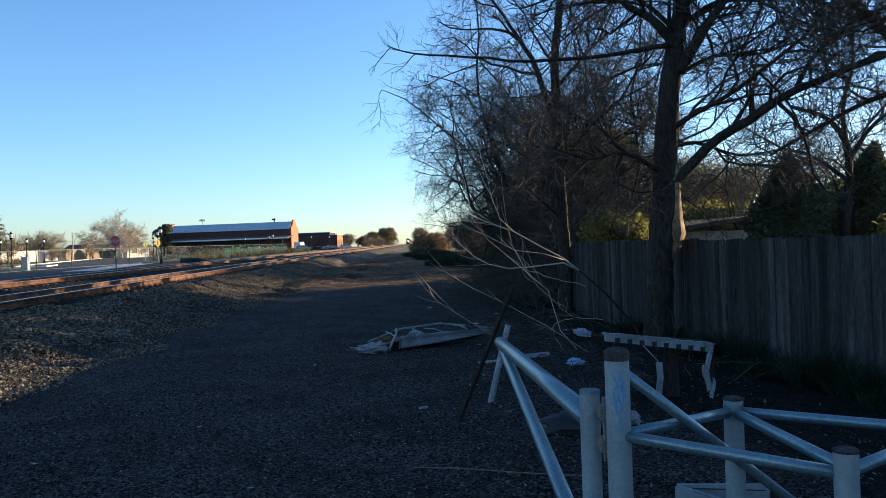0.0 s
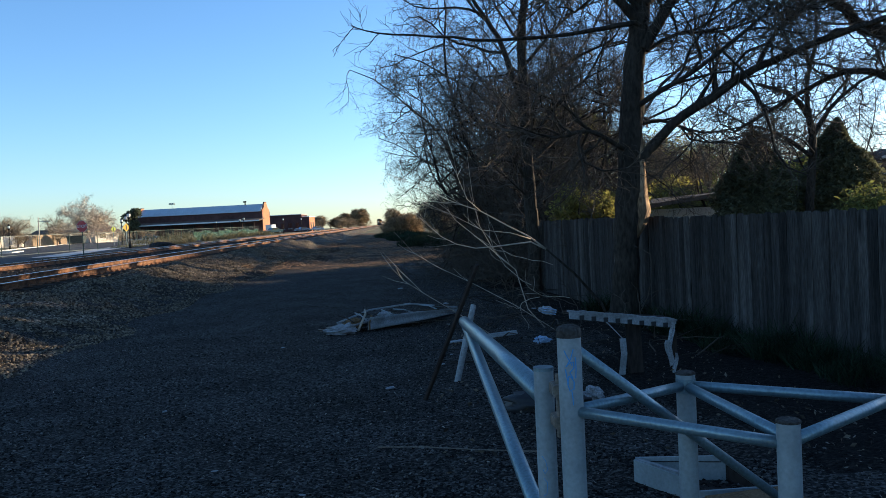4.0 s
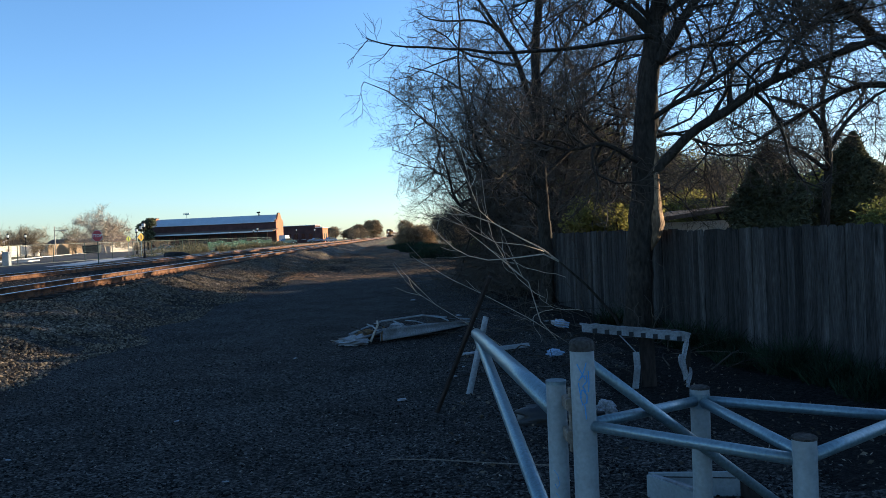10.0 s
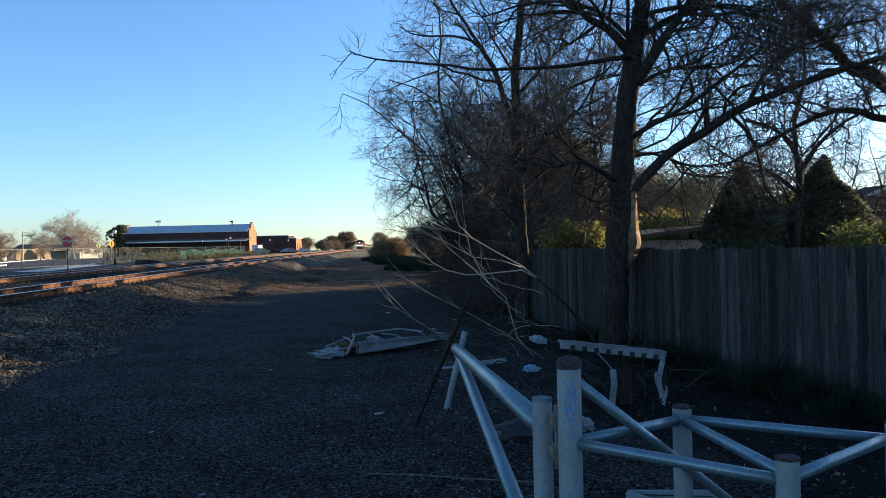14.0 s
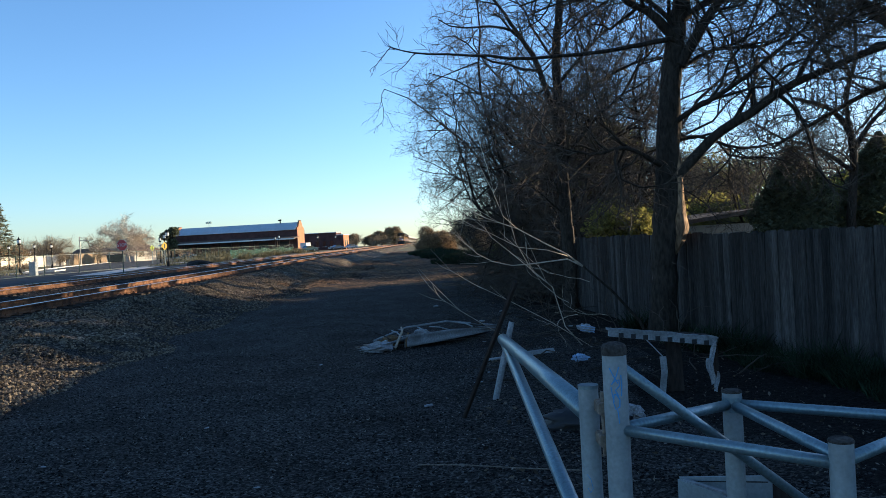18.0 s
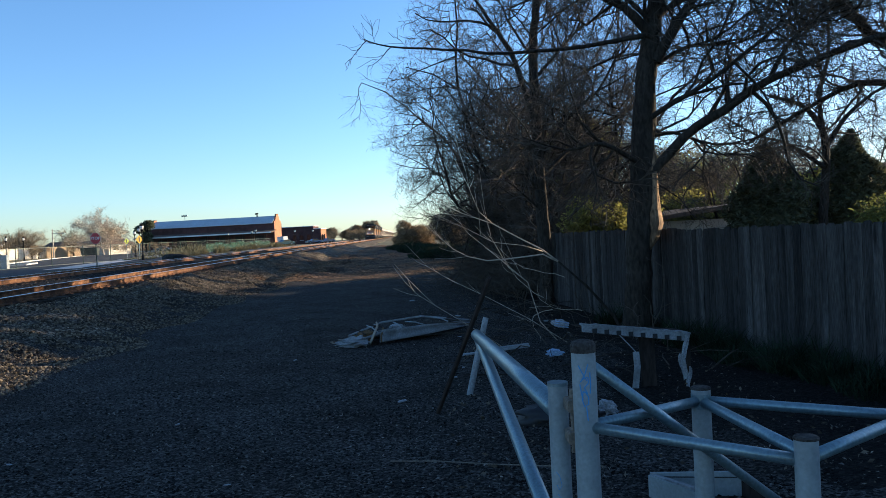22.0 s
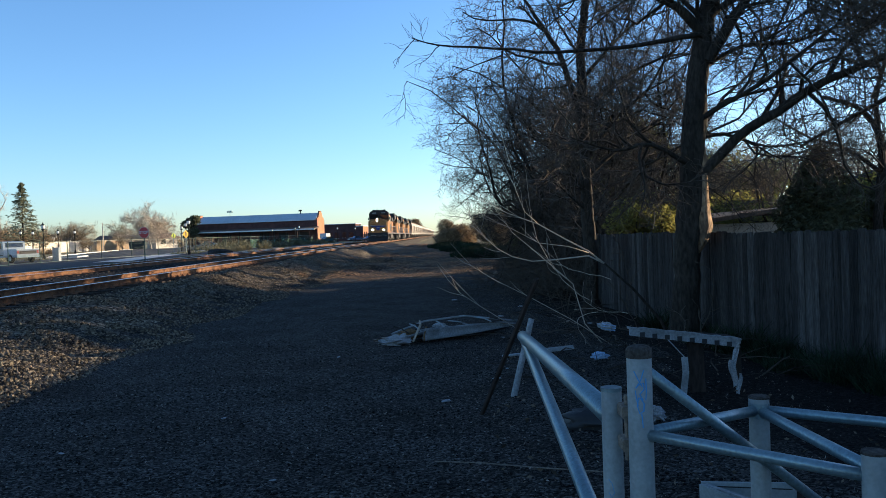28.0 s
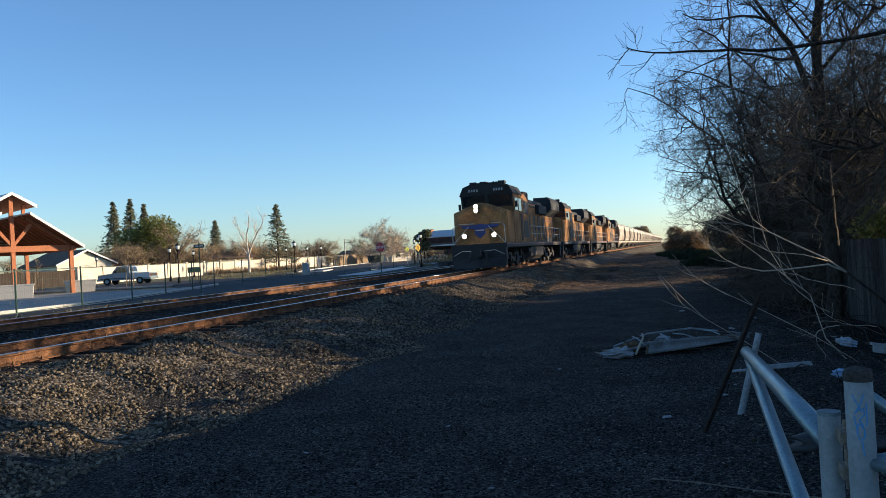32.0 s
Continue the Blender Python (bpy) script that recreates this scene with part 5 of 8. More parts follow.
# cream block wall with pilasters
def block_wall(pts):
    t = thing("garden_wall", "long cream block wall with pilasters and cap", "wall")
    for (x0, y0), (x1, y1) in zip(pts, pts[1:]):
        a, b = Vector((x0, y0, 0)), Vector((x1, y1, 0))
        n = max(1, round((b - a).length / 4.5))
        ang = math.degrees(math.atan2(y1 - y0, x1 - x0))
        ln = (b - a).length / n
        for k in range(n):
            p = a.lerp(b, k / n)
            z = ground_z(p.x, p.y)
            m = pose(p.x, p.y, z, 0, 0, ang)
            part("panel", Geo().box(0.2, -0.09, -0.2, ln - 0.2, 0.09, 1.96), M_CREAM, t, m=m)
            part("cap", Geo().box(0.2, -0.13, 1.96, ln - 0.2, 0.13, 2.03), M_CREAM, t, m=m)
            part("pilaster", Geo().box(-0.2, -0.2, -0.2, 0.2, 0.2, 2.1).box(-0.24, -0.24, 2.1, 0.24, 0.24, 2.17), M_CREAM, t, m=m)


block_wall([(-69.3, 81), (-70, 100), (-70.5, 165)])
t = thing("timber_fence", "brown timber board fence beyond the road", "fence")
for k in range(52):
    x, y = -69.2 - 0.065 * k, 160 + 0.48 * k
    part("board", Geo().box(x, y, ground_z(x, y) - 0.1, x + 0.03, y + 0.465, ground_z(x, y) + 2.1 + 0.05 * (k % 3)), M_FENCETAN, t)
t = thing("timber_fence", "dark brown timber board fence beyond the plaza", "fence")
for k in range(42):
    x, y = -69 - 0.007 * k, 40 + 0.97 * k
    part("board", Geo().box(x, y, ground_z(x, y) - 0.1, x + 0.03, y + 0.94, ground_z(x, y) + 1.85), M_WOODOLD, t)
pole = thing("utility_pole", "weathered timber utility pole with a crossarm", "utility pole", pose(-63.6, 150, ground_z(-63.6, 150), 0, 0, 20))
part("pole", Geo().tube([(0, 0, -0.2), (0, 0, 5.2)], [0.11, 0.08], 8), M_PALEBARK, pole)
part("crossarm", Geo().box(-0.2, -0.05, 4.4, 1.9, 0.05, 4.5), M_PALEBARK, pole)
bin_box = thing("dumpster", "dark green steel rubbish dumpster by the road", "dumpster", pose(-57.1, 150, ground_z(-57.1, 150), 0, 0, 4))
part("body", Geo().prism([(-1.2, 0.15), (1.2, 0.15), (1.45, 1.45), (-1.45, 1.45)], "y", -0.9, 0.9), M_BINGREEN, bin_box)
part("lid", Geo().box(-1.5, -0.95, 1.46, 1.5, 0.95, 1.55), M_POSTBLACK, bin_box)


# brick freight house
z0 = 0.9
depot = thing("freight_house", "long brick freight house with metal roof and canopy", "building", pose(-72.85, 236.18, z0, 0, 0, -9.57))
LEN, DEP, EAVE, RIDGE = 37.2, 6.7, 6.45, 8.5
part("front_wall", Geo().box(0, 0, 0, LEN, 0.35, EAVE), M_BRICK, depot, "brick front wall, shade put into its dark red colour")
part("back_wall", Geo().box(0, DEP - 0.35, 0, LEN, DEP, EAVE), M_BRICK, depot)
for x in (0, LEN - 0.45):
    part("gable_wall", Geo().prism([(0.355, 0), (DEP - 0.355, 0), (DEP - 0.355, EAVE + 0.5), (DEP * 0.78, EAVE + 0.9), (DEP * 0.7, RIDGE - 0.3), (DEP * 0.6, RIDGE + 0.5), (DEP * 0.4, RIDGE + 0.5), (DEP * 0.3, RIDGE - 0.3), (DEP * 0.22, EAVE + 0.9), (0.355, EAVE + 0.5)], "x", x, x + 0.45), M_SUNLITBRICK, depot, "brick gable with parapet, sunlight put into its orange colour")
    part("coping", Geo().prism([(DEP * 0.38, RIDGE + 0.5), (DEP * 0.62, RIDGE + 0.5), (DEP * 0.62, RIDGE + 0.62), (DEP * 0.38, RIDGE + 0.62)], "x", x - 0.06, x + 0.51), M_BRICK, depot, "dark brick coping")
part("roof", Geo().prism([(-0.4, EAVE), (DEP / 2, RIDGE), (DEP + 0.4, EAVE), (DEP + 0.4, EAVE + 0.15), (DEP / 2, RIDGE + 0.15), (-0.4, EAVE + 0.15)], "x", 0.46, LEN - 0.46), M_METALROOF, depot, "blue-grey metal roof")
for k in range(24):
    x = 1.2 + k * 1.46
    part("roof_seam", Geo().add([(x, -0.4, EAVE + 0.15), (x + 0.08, -0.4, EAVE + 0.15), (x + 0.08, DEP / 2, RIDGE + 0.15), (x, DEP / 2, RIDGE + 0.15), (x, -0.4, EAVE + 0.17), (x + 0.08, -0.4, EAVE + 0.17), (x + 0.08, DEP / 2, RIDGE + 0.17), (x, DEP / 2, RIDGE + 0.17)], [(0, 1, 2, 3), (4, 7, 6, 5), (0, 4, 5, 1), (2, 6, 7, 3), (0, 3, 7, 4), (1, 5, 6, 2)]), M_METALROOF, depot)
part("canopy", Geo().prism([(-4.5, 3.75), (-4.5, 4.05), (0, 4.65), (0, 4.35)], "x", -2.6, LEN + 0.6), M_SHINGLE, depot, "canopy roof")
part("canopy_fascia", Geo().box(-2.6, -4.56, 3.72, LEN + 0.6, -4.5, 4.08), M_TRIM, depot, "white canopy edge")
for k in range(12):
    part("canopy_post", Geo().box(-1.5 + 3.4 * k, -4.3, 0, -1.25 + 3.4 * k, -4.05, 3.85), M_WOODOLD, depot)
for k in range(6):
    part("freight_door", Geo().box(2.5 + 5.8 * k, -0.06, 0.4, 5.3 + 5.8 * k, -0.003, 3.2), M_BLACK, depot)
part("dock", Geo().box(-1, -3.6, 0, LEN + 0.5, -0.004, 0.4), M_CONCRETE, depot)
rack_mast = part("lamp_rack", Geo().tube([(9.4, DEP / 2, RIDGE), (9.4, DEP / 2, RIDGE + 1.5)], 0.06, 5).box(8.5, DEP / 2 - 0.04, RIDGE + 1.2, 10.3, DEP / 2 + 0.04, RIDGE + 1.28).box(8.7, DEP / 2 - 0.04, RIDGE + 1.7, 10.1, DEP / 2 + 0.04, RIDGE + 1.78), M_GALV, depot, "pale lamp rack on a mast")
for k in range(4):
    part("flood_lamp", Geo().box(8.5 + 0.48 * k, DEP / 2 - 0.2, RIDGE + 1.29, 8.84 + 0.48 * k, DEP / 2 + 0.1, RIDGE + 1.66), M_GALV, rack_mast)
vent = part("roof_vent", Geo().tube([(31.2, DEP / 2, RIDGE), (31.2, DEP / 2, RIDGE + 0.5), (31.2, DEP / 2, RIDGE + 0.9)], [0.18, 0.18, 0.1], 8), M_POSTBLACK, depot, "dark roof ventilator")
part("cowl", Geo().blob((31.1, DEP / 2, RIDGE + 0.95), (0.55, 0.4, 0.24), 10, 7, 0.5, 5, 2.0), M_POSTBLACK, vent)

# second brick building
blk = thing("brick_building", "flat-roofed red brick building with pale parapet", "building", pose(-38.9, 262, 0.9, 0, 0, -9.57))
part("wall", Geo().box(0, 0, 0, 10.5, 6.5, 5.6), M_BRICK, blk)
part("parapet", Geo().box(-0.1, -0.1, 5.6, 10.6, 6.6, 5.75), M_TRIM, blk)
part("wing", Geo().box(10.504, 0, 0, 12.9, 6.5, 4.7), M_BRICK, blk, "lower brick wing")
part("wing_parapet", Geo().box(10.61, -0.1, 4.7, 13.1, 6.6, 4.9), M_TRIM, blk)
# thin slab that paints sunlight on the end of the dark brick wing
part("side_wall", Geo().box(12.904, 0, 0, 13.0, 6.5, 4.69), M_SUNLITBRICK, blk, "brick side wall, sunlight put into its orange colour")
for k in range(2):
    part("side_window", Geo().box(13.003, 1.2 + 2.6 * k, 1.2, 13.03, 2.4 + 2.6 * k, 3.0), M_WINDOW, blk)
for k in range(4):
    w = part("window", Geo().box(1.2 + 2.4 * k, -0.03, 1.2, 2.4 + 2.4 * k, -0.003, 3.0), M_WINDOW, blk)
    part("sill", Geo().box(1.1 + 2.4 * k, -0.12, 1.08, 2.5 + 2.4 * k, -0.004, 1.19), M_TRIM, w)


# houses behind the wall
def house(x, y, w, d, eave, ridge, rz, wall, label, gable_front=False):
    h = thing("house", label, "house", pose(x, y, ground_z(x, y), 0, 0, rz))
    part("wall", Geo().box(0, 0, -0.2, w, d, eave), wall, h)
    if gable_front:
        part("gable", Geo().prism([(0, eave), (w, eave), (w / 2, ridge - 0.05)], "y", 0.0, d), wall, h)
        part("roof", Geo().prism([(-0.5, eave - 0.15), (w / 2, ridge), (w + 0.5, eave - 0.15), (w + 0.5, eave), (w / 2, ridge + 0.18), (-0.5, eave)], "y", -0.6, d + 0.4), M_SHINGLE, h)
        part("barge_board", Geo().prism([(-0.5, eave - 0.2), (w / 2, ridge - 0.05), (w + 0.5, eave - 0.2), (w + 0.5, eave + 0.03), (w / 2, ridge + 0.2), (-0.5, eave + 0.03)], "y", -0.65, -0.604), M_TRIM, h, "white barge board")
    else:
        part("roof", Geo().prism([(-0.5, eave - 0.1), (d / 2, ridge), (d + 0.5, eave - 0.1), (d + 0.5, eave + 0.08), (d / 2, ridge + 0.18), (-0.5, eave + 0.08)], "x", -0.5, w + 0.5), M_SHINGLE, h, "brown shingle roof")
    for k in range(max(1, int(w / 4))):
        win = part("window", Geo().box(1.2 + 3.6 * k, -0.03, 0.9, 2.6 + 3.6 * k, -0.003, 2.0), M_WINDOW, h)
        part("frame", Geo().box(1.1 + 3.6 * k, -0.05, 0.8, 2.7 + 3.6 * k, -0.031, 0.9).box(1.1 + 3.6 * k, -0.05, 2.0, 2.7 + 3.6 * k, -0.031, 2.1), M_TRIM, win)
    return h


house(-82, 92, 8.5, 9, 2.7, 4.6, 72, M_STUCCO, "pale stucco house with brown roof", True)
house(-86, 172, 9, 8, 2.5, 3.6, 50, M_STUCCO, "low pale house with brown roof", True)
house(-78.6, 191, 3.4, 5, 2.5, 3.3, 70, M_TRIM, "small white gabled house", True)
house(-75.5, 195, 3.4, 5, 2.5, 3.3, 70, M_TRIM, "small white gabled house", True)
house(-60.9, 170, 6, 6.5, 2.2, 3.25, 60, M_STUCCO, "long tan house with shingle roof")
house(-80, 125, 9, 7, 2.6, 3.6, 50, M_STUCCO, "pale house behind the wall")


# pavilion
M_SOFFIT = material("brown_soffit_boards", (0.2, 0.085, 0.04), 0.8, vary=0.3, scale=1.2, fine=16, bump=0.1, stretch=(1, 0.2, 1))
pav = thing("timber_pavilion", "open timber pavilion with metal roof and cupola", "pavilion", pose(-43.8, 45, ground_z(-43.8, 45) + 0.05, 0, 0, 62))
W, E, R, B = 3.9, 3.25, 5.75, 9.0
for yy in (0, B):
    for xx in (-W, 0, W):
        part("post", Geo().box(xx - 0.13, yy - 0.13, 0, xx + 0.13, yy + 0.13, E + (R - E - 0.2 if xx == 0 else 0)), M_TIMBER, pav, "stained timber post")
    part("tie_beam", Geo().box(-W - 0.3, yy - 0.17, E - 0.15, W + 0.3, yy - 0.135, E + 0.25).box(-W - 0.3, yy + 0.135, E - 0.15, W + 0.3, yy + 0.17, E + 0.25), M_TIMBER, pav)
    for s in (-1, 1):
        part("rafter", Geo().prism([(s * (W + 0.5), E - 0.02), (s * 1.0, R - 0.22), (s * 1.0, R - 0.48), (s * (W + 0.2), E - 0.02)], "y", yy - 0.1, yy + 0.1), M_TIMBER, pav)
        part("strut", Geo().prism([(s * 0.14, E + 0.26), (s * 0.14, E + 0.55), (s * 1.15, E + 1.85), (s * 1.36, E + 1.72)], "y", yy - 0.09, yy + 0.09), M_TIMBER, pav)
for s in (-1, 1):
    part("roof_slope", Geo().prism([(s * (W + 0.58), E + 0.05), (s * 0.9, R - 0.05), (s * 0.9, R + 0.05), (s * (W + 0.58), E + 0.15)], "y", -1.0, B + 1.0), M_METALROOF, pav, "standing seam metal roof")
    part("soffit", Geo().prism([(s * (W + 0.54), E + 0.0), (s * 0.9, R - 0.1), (s * 0.9, R - 0.056), (s * (W + 0.54), E + 0.044)], "y", -0.98, B + 0.98), M_SOFFIT, pav, "brown boarded soffit")
    part("cupola_soffit", Geo().prism([(s * 1.5, R + 0.46), (s * 0.02, R + 1.28), (s * 0.02, R + 1.335), (s * 1.5, R + 0.5)], "y", -0.38, B + 0.38), M_SOFFIT, pav)
    for k in range(9):
        part("purlin", Geo().prism([(s * (W + 0.58), E - 0.05), (s * 0.9, R - 0.16), (s * 0.9, R - 0.105), (s * (W + 0.58), E + 0.0)], "y", 0.5 + 0.95 * k, 0.6 + 0.95 * k), M_TIMBER, pav)
    for k in range(11):
        part("roof_seam", Geo().prism([(s * (W + 0.54), E + 0.15), (s * 0.95, R + 0.048), (s * 0.95, R + 0.09), (s * (W + 0.54), E + 0.19)], "y", -0.9 + 1.07 * k, -0.86 + 1.07 * k), M_METALROOF, pav)
    part("fascia", Geo().prism([(s * (W + 0.62), E - 0.05), (s * 0.9, R - 0.12), (s * 0.9, R + 0.08), (s * (W + 0.62), E + 0.17)], "y", -1.05, -1.004), M_TRIM, pav, "white roof edge")
    for yy in (0.6, B - 0.6):
        part("cupola_post", Geo().box(s * 1.0 - 0.1, yy - 0.1, R - 0.3, s * 1.0 + 0.1, yy + 0.1, R + 0.66), M_TIMBER, pav)
    part("cupola_roof", Geo().prism([(s * 1.55, R + 0.48), (0, R + 1.35), (0, R + 1.47), (s * 1.55, R + 0.6)], "y", -0.4, B + 0.4), M_METALROOF, pav)
    part("cupola_fascia", Geo().prism([(s * 1.6, R + 0.38), (0, R + 1.28), (0, R + 1.5), (s * 1.6, R + 0.62)], "y", -0.45, -0.404), M_TRIM, pav)
    part("beam", Geo().box(s * W - 0.12, -0.6, E - 0.15, s * W + 0.12, B + 0.6, E + 0.15), M_TIMBER, pav)
part("cupola_king_post", Geo().box(-0.13, -0.1, R - 0.2, 0.13, 0.1, R + 1.26), M_TIMBER, pav)
# boarded back gable
for k in range(8):
    z0, z1 = E + 0.26 + 0.26 * k, E + 0.515 + 0.26 * k
    half = min(W, 0.9 + (R - 0.15 - z1) / 0.66)
    part("gable_board", Geo().box(-half, B + 0.18, z0, half, B + 0.21, z1), M_SOFFIT, pav)


# planters
for x, y, w in ((-42.2, 49.5, 1.9), (-40.8, 42, 1.9)):
    z = ground_z(x, y) + 0.06
    p = thing("concrete_planter", "square pale concrete planter with low shrubs", "planter", pose(x, y, z, 0, 0, 42), group="plaza planters")
    part("box", Geo().add([(-w / 2, -0.8, 0), (w / 2, -0.8, 0), (w / 2, 0.8, 0), (-w / 2, 0.8, 0), (-w / 2 - 0.1, -0.9, 0.8), (w / 2 + 0.1, -0.9, 0.8), (w / 2 + 0.1, 0.9, 0.8), (-w / 2 - 0.1, 0.9, 0.8)], [(0, 3, 2, 1), (4, 5, 6, 7), (0, 1, 5, 4), (1, 2, 6, 5), (2, 3, 7, 6), (3, 0, 4, 7)]), M_CONCRETE, p)
    part("rim", Geo().box(-w / 2 - 0.14, -0.94, 0.802, w / 2 + 0.14, -0.78, 0.88).box(-w / 2 - 0.14, 0.78, 0.802, w / 2 + 0.14, 0.94, 0.88), M_CONCRETE, p)

# notice board and utility box
nb = thing("notice_board", "small dark notice board on two legs", "notice board", pose(-38.2, 58.1, ground_z(-38.2, 58.1), 0, 0, 40))
part("panel", Geo().box(-0.5, -0.04, 0.951, 0.5, 0.04, 1.4), M_GREENMETAL, nb)
for s in (-0.36, 0.36):
    part("leg", Geo().box(s - 0.04, -0.03, 0, s + 0.04, 0.03, 0.949), M_GREENMETAL, nb)
single("utility_box", Geo().box(-0.28, -0.25, 0, 0.28, 0.25, 1.2, bevel=0.03), M_GREYPAINT, "grey utility cabinet on the verge", "cabinet", m=pose(-33.8, 70, ground_z(-33.8, 70)))


# vehicles
def vehicle(name, label, category, m, paint, profile, length, width, wheels, glass_parts):
    """profile: the side outline (y along, z up)."""
    t = thing(name, label, category, m)
    part("body", Geo().prism(profile, "x", -width / 2, width / 2), paint, t)
    for gname, outline in glass_parts:
        part(gname, Geo().prism(outline, "x", -width / 2 - 0.006, width / 2 + 0.006), M_WINDOW, t)
    for y in wheels:
        for s in (-1, 1):
            w = part("wheel", Geo().tube([(s * (width / 2 - 0.2), 0, 0), (s * (width / 2 + 0.02), 0, 0)], 0.36, 16), M_TYRE, t, m=pose(0, y, 0.36))
            part("rim", Geo().tube([(s * (width / 2 + 0.021), 0, 0), (s * (width / 2 + 0.035), 0, 0)], 0.2, 6), M_GALV, w)
    part("bumper", Geo().box(-width / 2, -0.1, 0.42, width / 2, 0.0, 0.62), M_GALV, t)
    part("rear_bumper", Geo().box(-width / 2, length, 0.42, width / 2, length + 0.1, 0.62), M_GALV, t)
    for s in (-1, 1):
        part("headlamp", Geo().box(s * (width / 2 - 0.3) - 0.13, -0.02, 0.68, s * (width / 2 - 0.3) + 0.13, 0.02, 0.85), M_LENS, t)
        part("tail_lamp", Geo().box(s * (width / 2 - 0.12) - 0.08, length - 0.02, 0.75, s * (width / 2 - 0.12) + 0.08, length + 0.015, 1.0), M_RED, t)
    return t


PICKUP = [(0, 0.45), (5.3, 0.45), (5.3, 1.1), (3.3, 1.1), (3.2, 1.72), (2.95, 1.8), (2.0, 1.8), (1.45, 1.15), (0.1, 1.02), (0, 0.9)]
pickup = vehicle("pickup_truck", "pale blue-grey pickup truck driving through the parking bay", "truck", pose(-50.2, 62.2, ground_z(-50, 62) + 0.05, 0, 0, -51), M_CARGREY, PICKUP, 5.3, 1.9, (0.95, 4.3), [("side_window", [(1.65, 1.2), (3.05, 1.2), (2.95, 1.68), (2.1, 1.68)])])
part("windshield", Geo().prism([(1.5, 1.22), (1.97, 1.75), (1.95, 1.77), (1.48, 1.24)], "x", -0.82, 0.82), M_WINDOW, pickup)
part("rear_window", Geo().prism([(3.25, 1.28), (3.19, 1.66), (3.22, 1.67), (3.29, 1.29)], "x", -0.75, 0.75), M_WINDOW, pickup)
part("tailgate_band", Geo().box(-0.72, 5.302, 0.72, 0.72, 5.315, 0.98), M_DARK, pickup, "dark tailgate panel")
for s in (-1, 1):
    part("side_mirror", Geo().box(s * 1.05 - 0.07, 1.75, 1.18, s * 1.05 + 0.07, 1.82, 1.38), M_DARK, pickup)
    part("side_moulding", Geo().box(s * 0.978 - 0.008, 0.3, 0.6, s * 0.978 + 0.008, 3.3, 0.66), M_DARK, pickup, "dark rubber strip along the side")
part("bed", Geo().box(-0.97, 3.36, 0.62, 0.97, 5.27, 1.13), M_CARWHITE, pickup, "white cargo bed")
SEDAN = [(0, 0.4), (4.5, 0.4), (4.55, 0.9), (3.7, 1.0), (3.1, 1.42), (1.9, 1.42), (1.25, 0.95), (0.1, 0.82)]
SEDANGLASS = [("side_window", [(1.45, 0.98), (3.5, 1.0), (3.05, 1.35), (1.95, 1.35)])]
for x, y, rz, paint, label in ((-62, 218, 70, M_CARTEAL, "dark teal car parked by the freight house"), (-29.6, 190, -50, M_CARTEAL, "dark teal car parked near the tracks"), (-29, 245, -60, M_CARBLUE, "blue car parked near the tracks"), (-25, 250, -50, M_CARBLUE, "blue car parked near the tracks")):
    vehicle("parked_car", label, "car", pose(x, y, ground_z(x, y) + 0.03, 0, 0, rz), paint, SEDAN, 4.5, 1.8, (0.85, 3.65), SEDANGLASS)
VAN = [(0, 0.5), (6.0, 0.5), (6.0, 3.0), (1.6, 3.0), (1.55, 2.2), (1.2, 2.15), (0.7, 1.3), (0, 1.2)]
vehicle("box_truck", "white box truck parked by the freight house", "truck", pose(-32.4, 226, ground_z(-32.4, 226), 0, 0, 170) @ Matrix.Scale(0.82, 4), M_CARWHITE, VAN, 6.0, 2.1, (0.9, 4.7), [("side_window", [(0.95, 1.45), (1.45, 1.45), (1.45, 2.05), (1.25, 2.05)])])


# foliage
def tufts(seed, count, place, size, flat=0.5):
    """Loose leaf blades, each a small folded diamond."""
    rnd = random.Random(seed)
    g = Geo()
    for _ in range(count):
        p = Vector(place(rnd))
        s = size * rnd.uniform(0.6, 1.4)
        a, b = rnd.uniform(0, 6.283), rnd.uniform(-0.9, 0.9)
        u = Vector((math.cos(a) * math.cos(b), math.sin(a) * math.cos(b), math.sin(b)))
        w = u.cross(Vector((rnd.gauss(0, 1), rnd.gauss(0, 1), rnd.gauss(0, 1)))).normalized() * (s * flat)
        q = p + u * s
        k = w.cross(u).normalized() * s * 0.18
        g.add([tuple(p - u * s), tuple(p + w + k), tuple(q), tuple(p - w + k)], [(0, 1, 2), (0, 2, 3)])
    return g


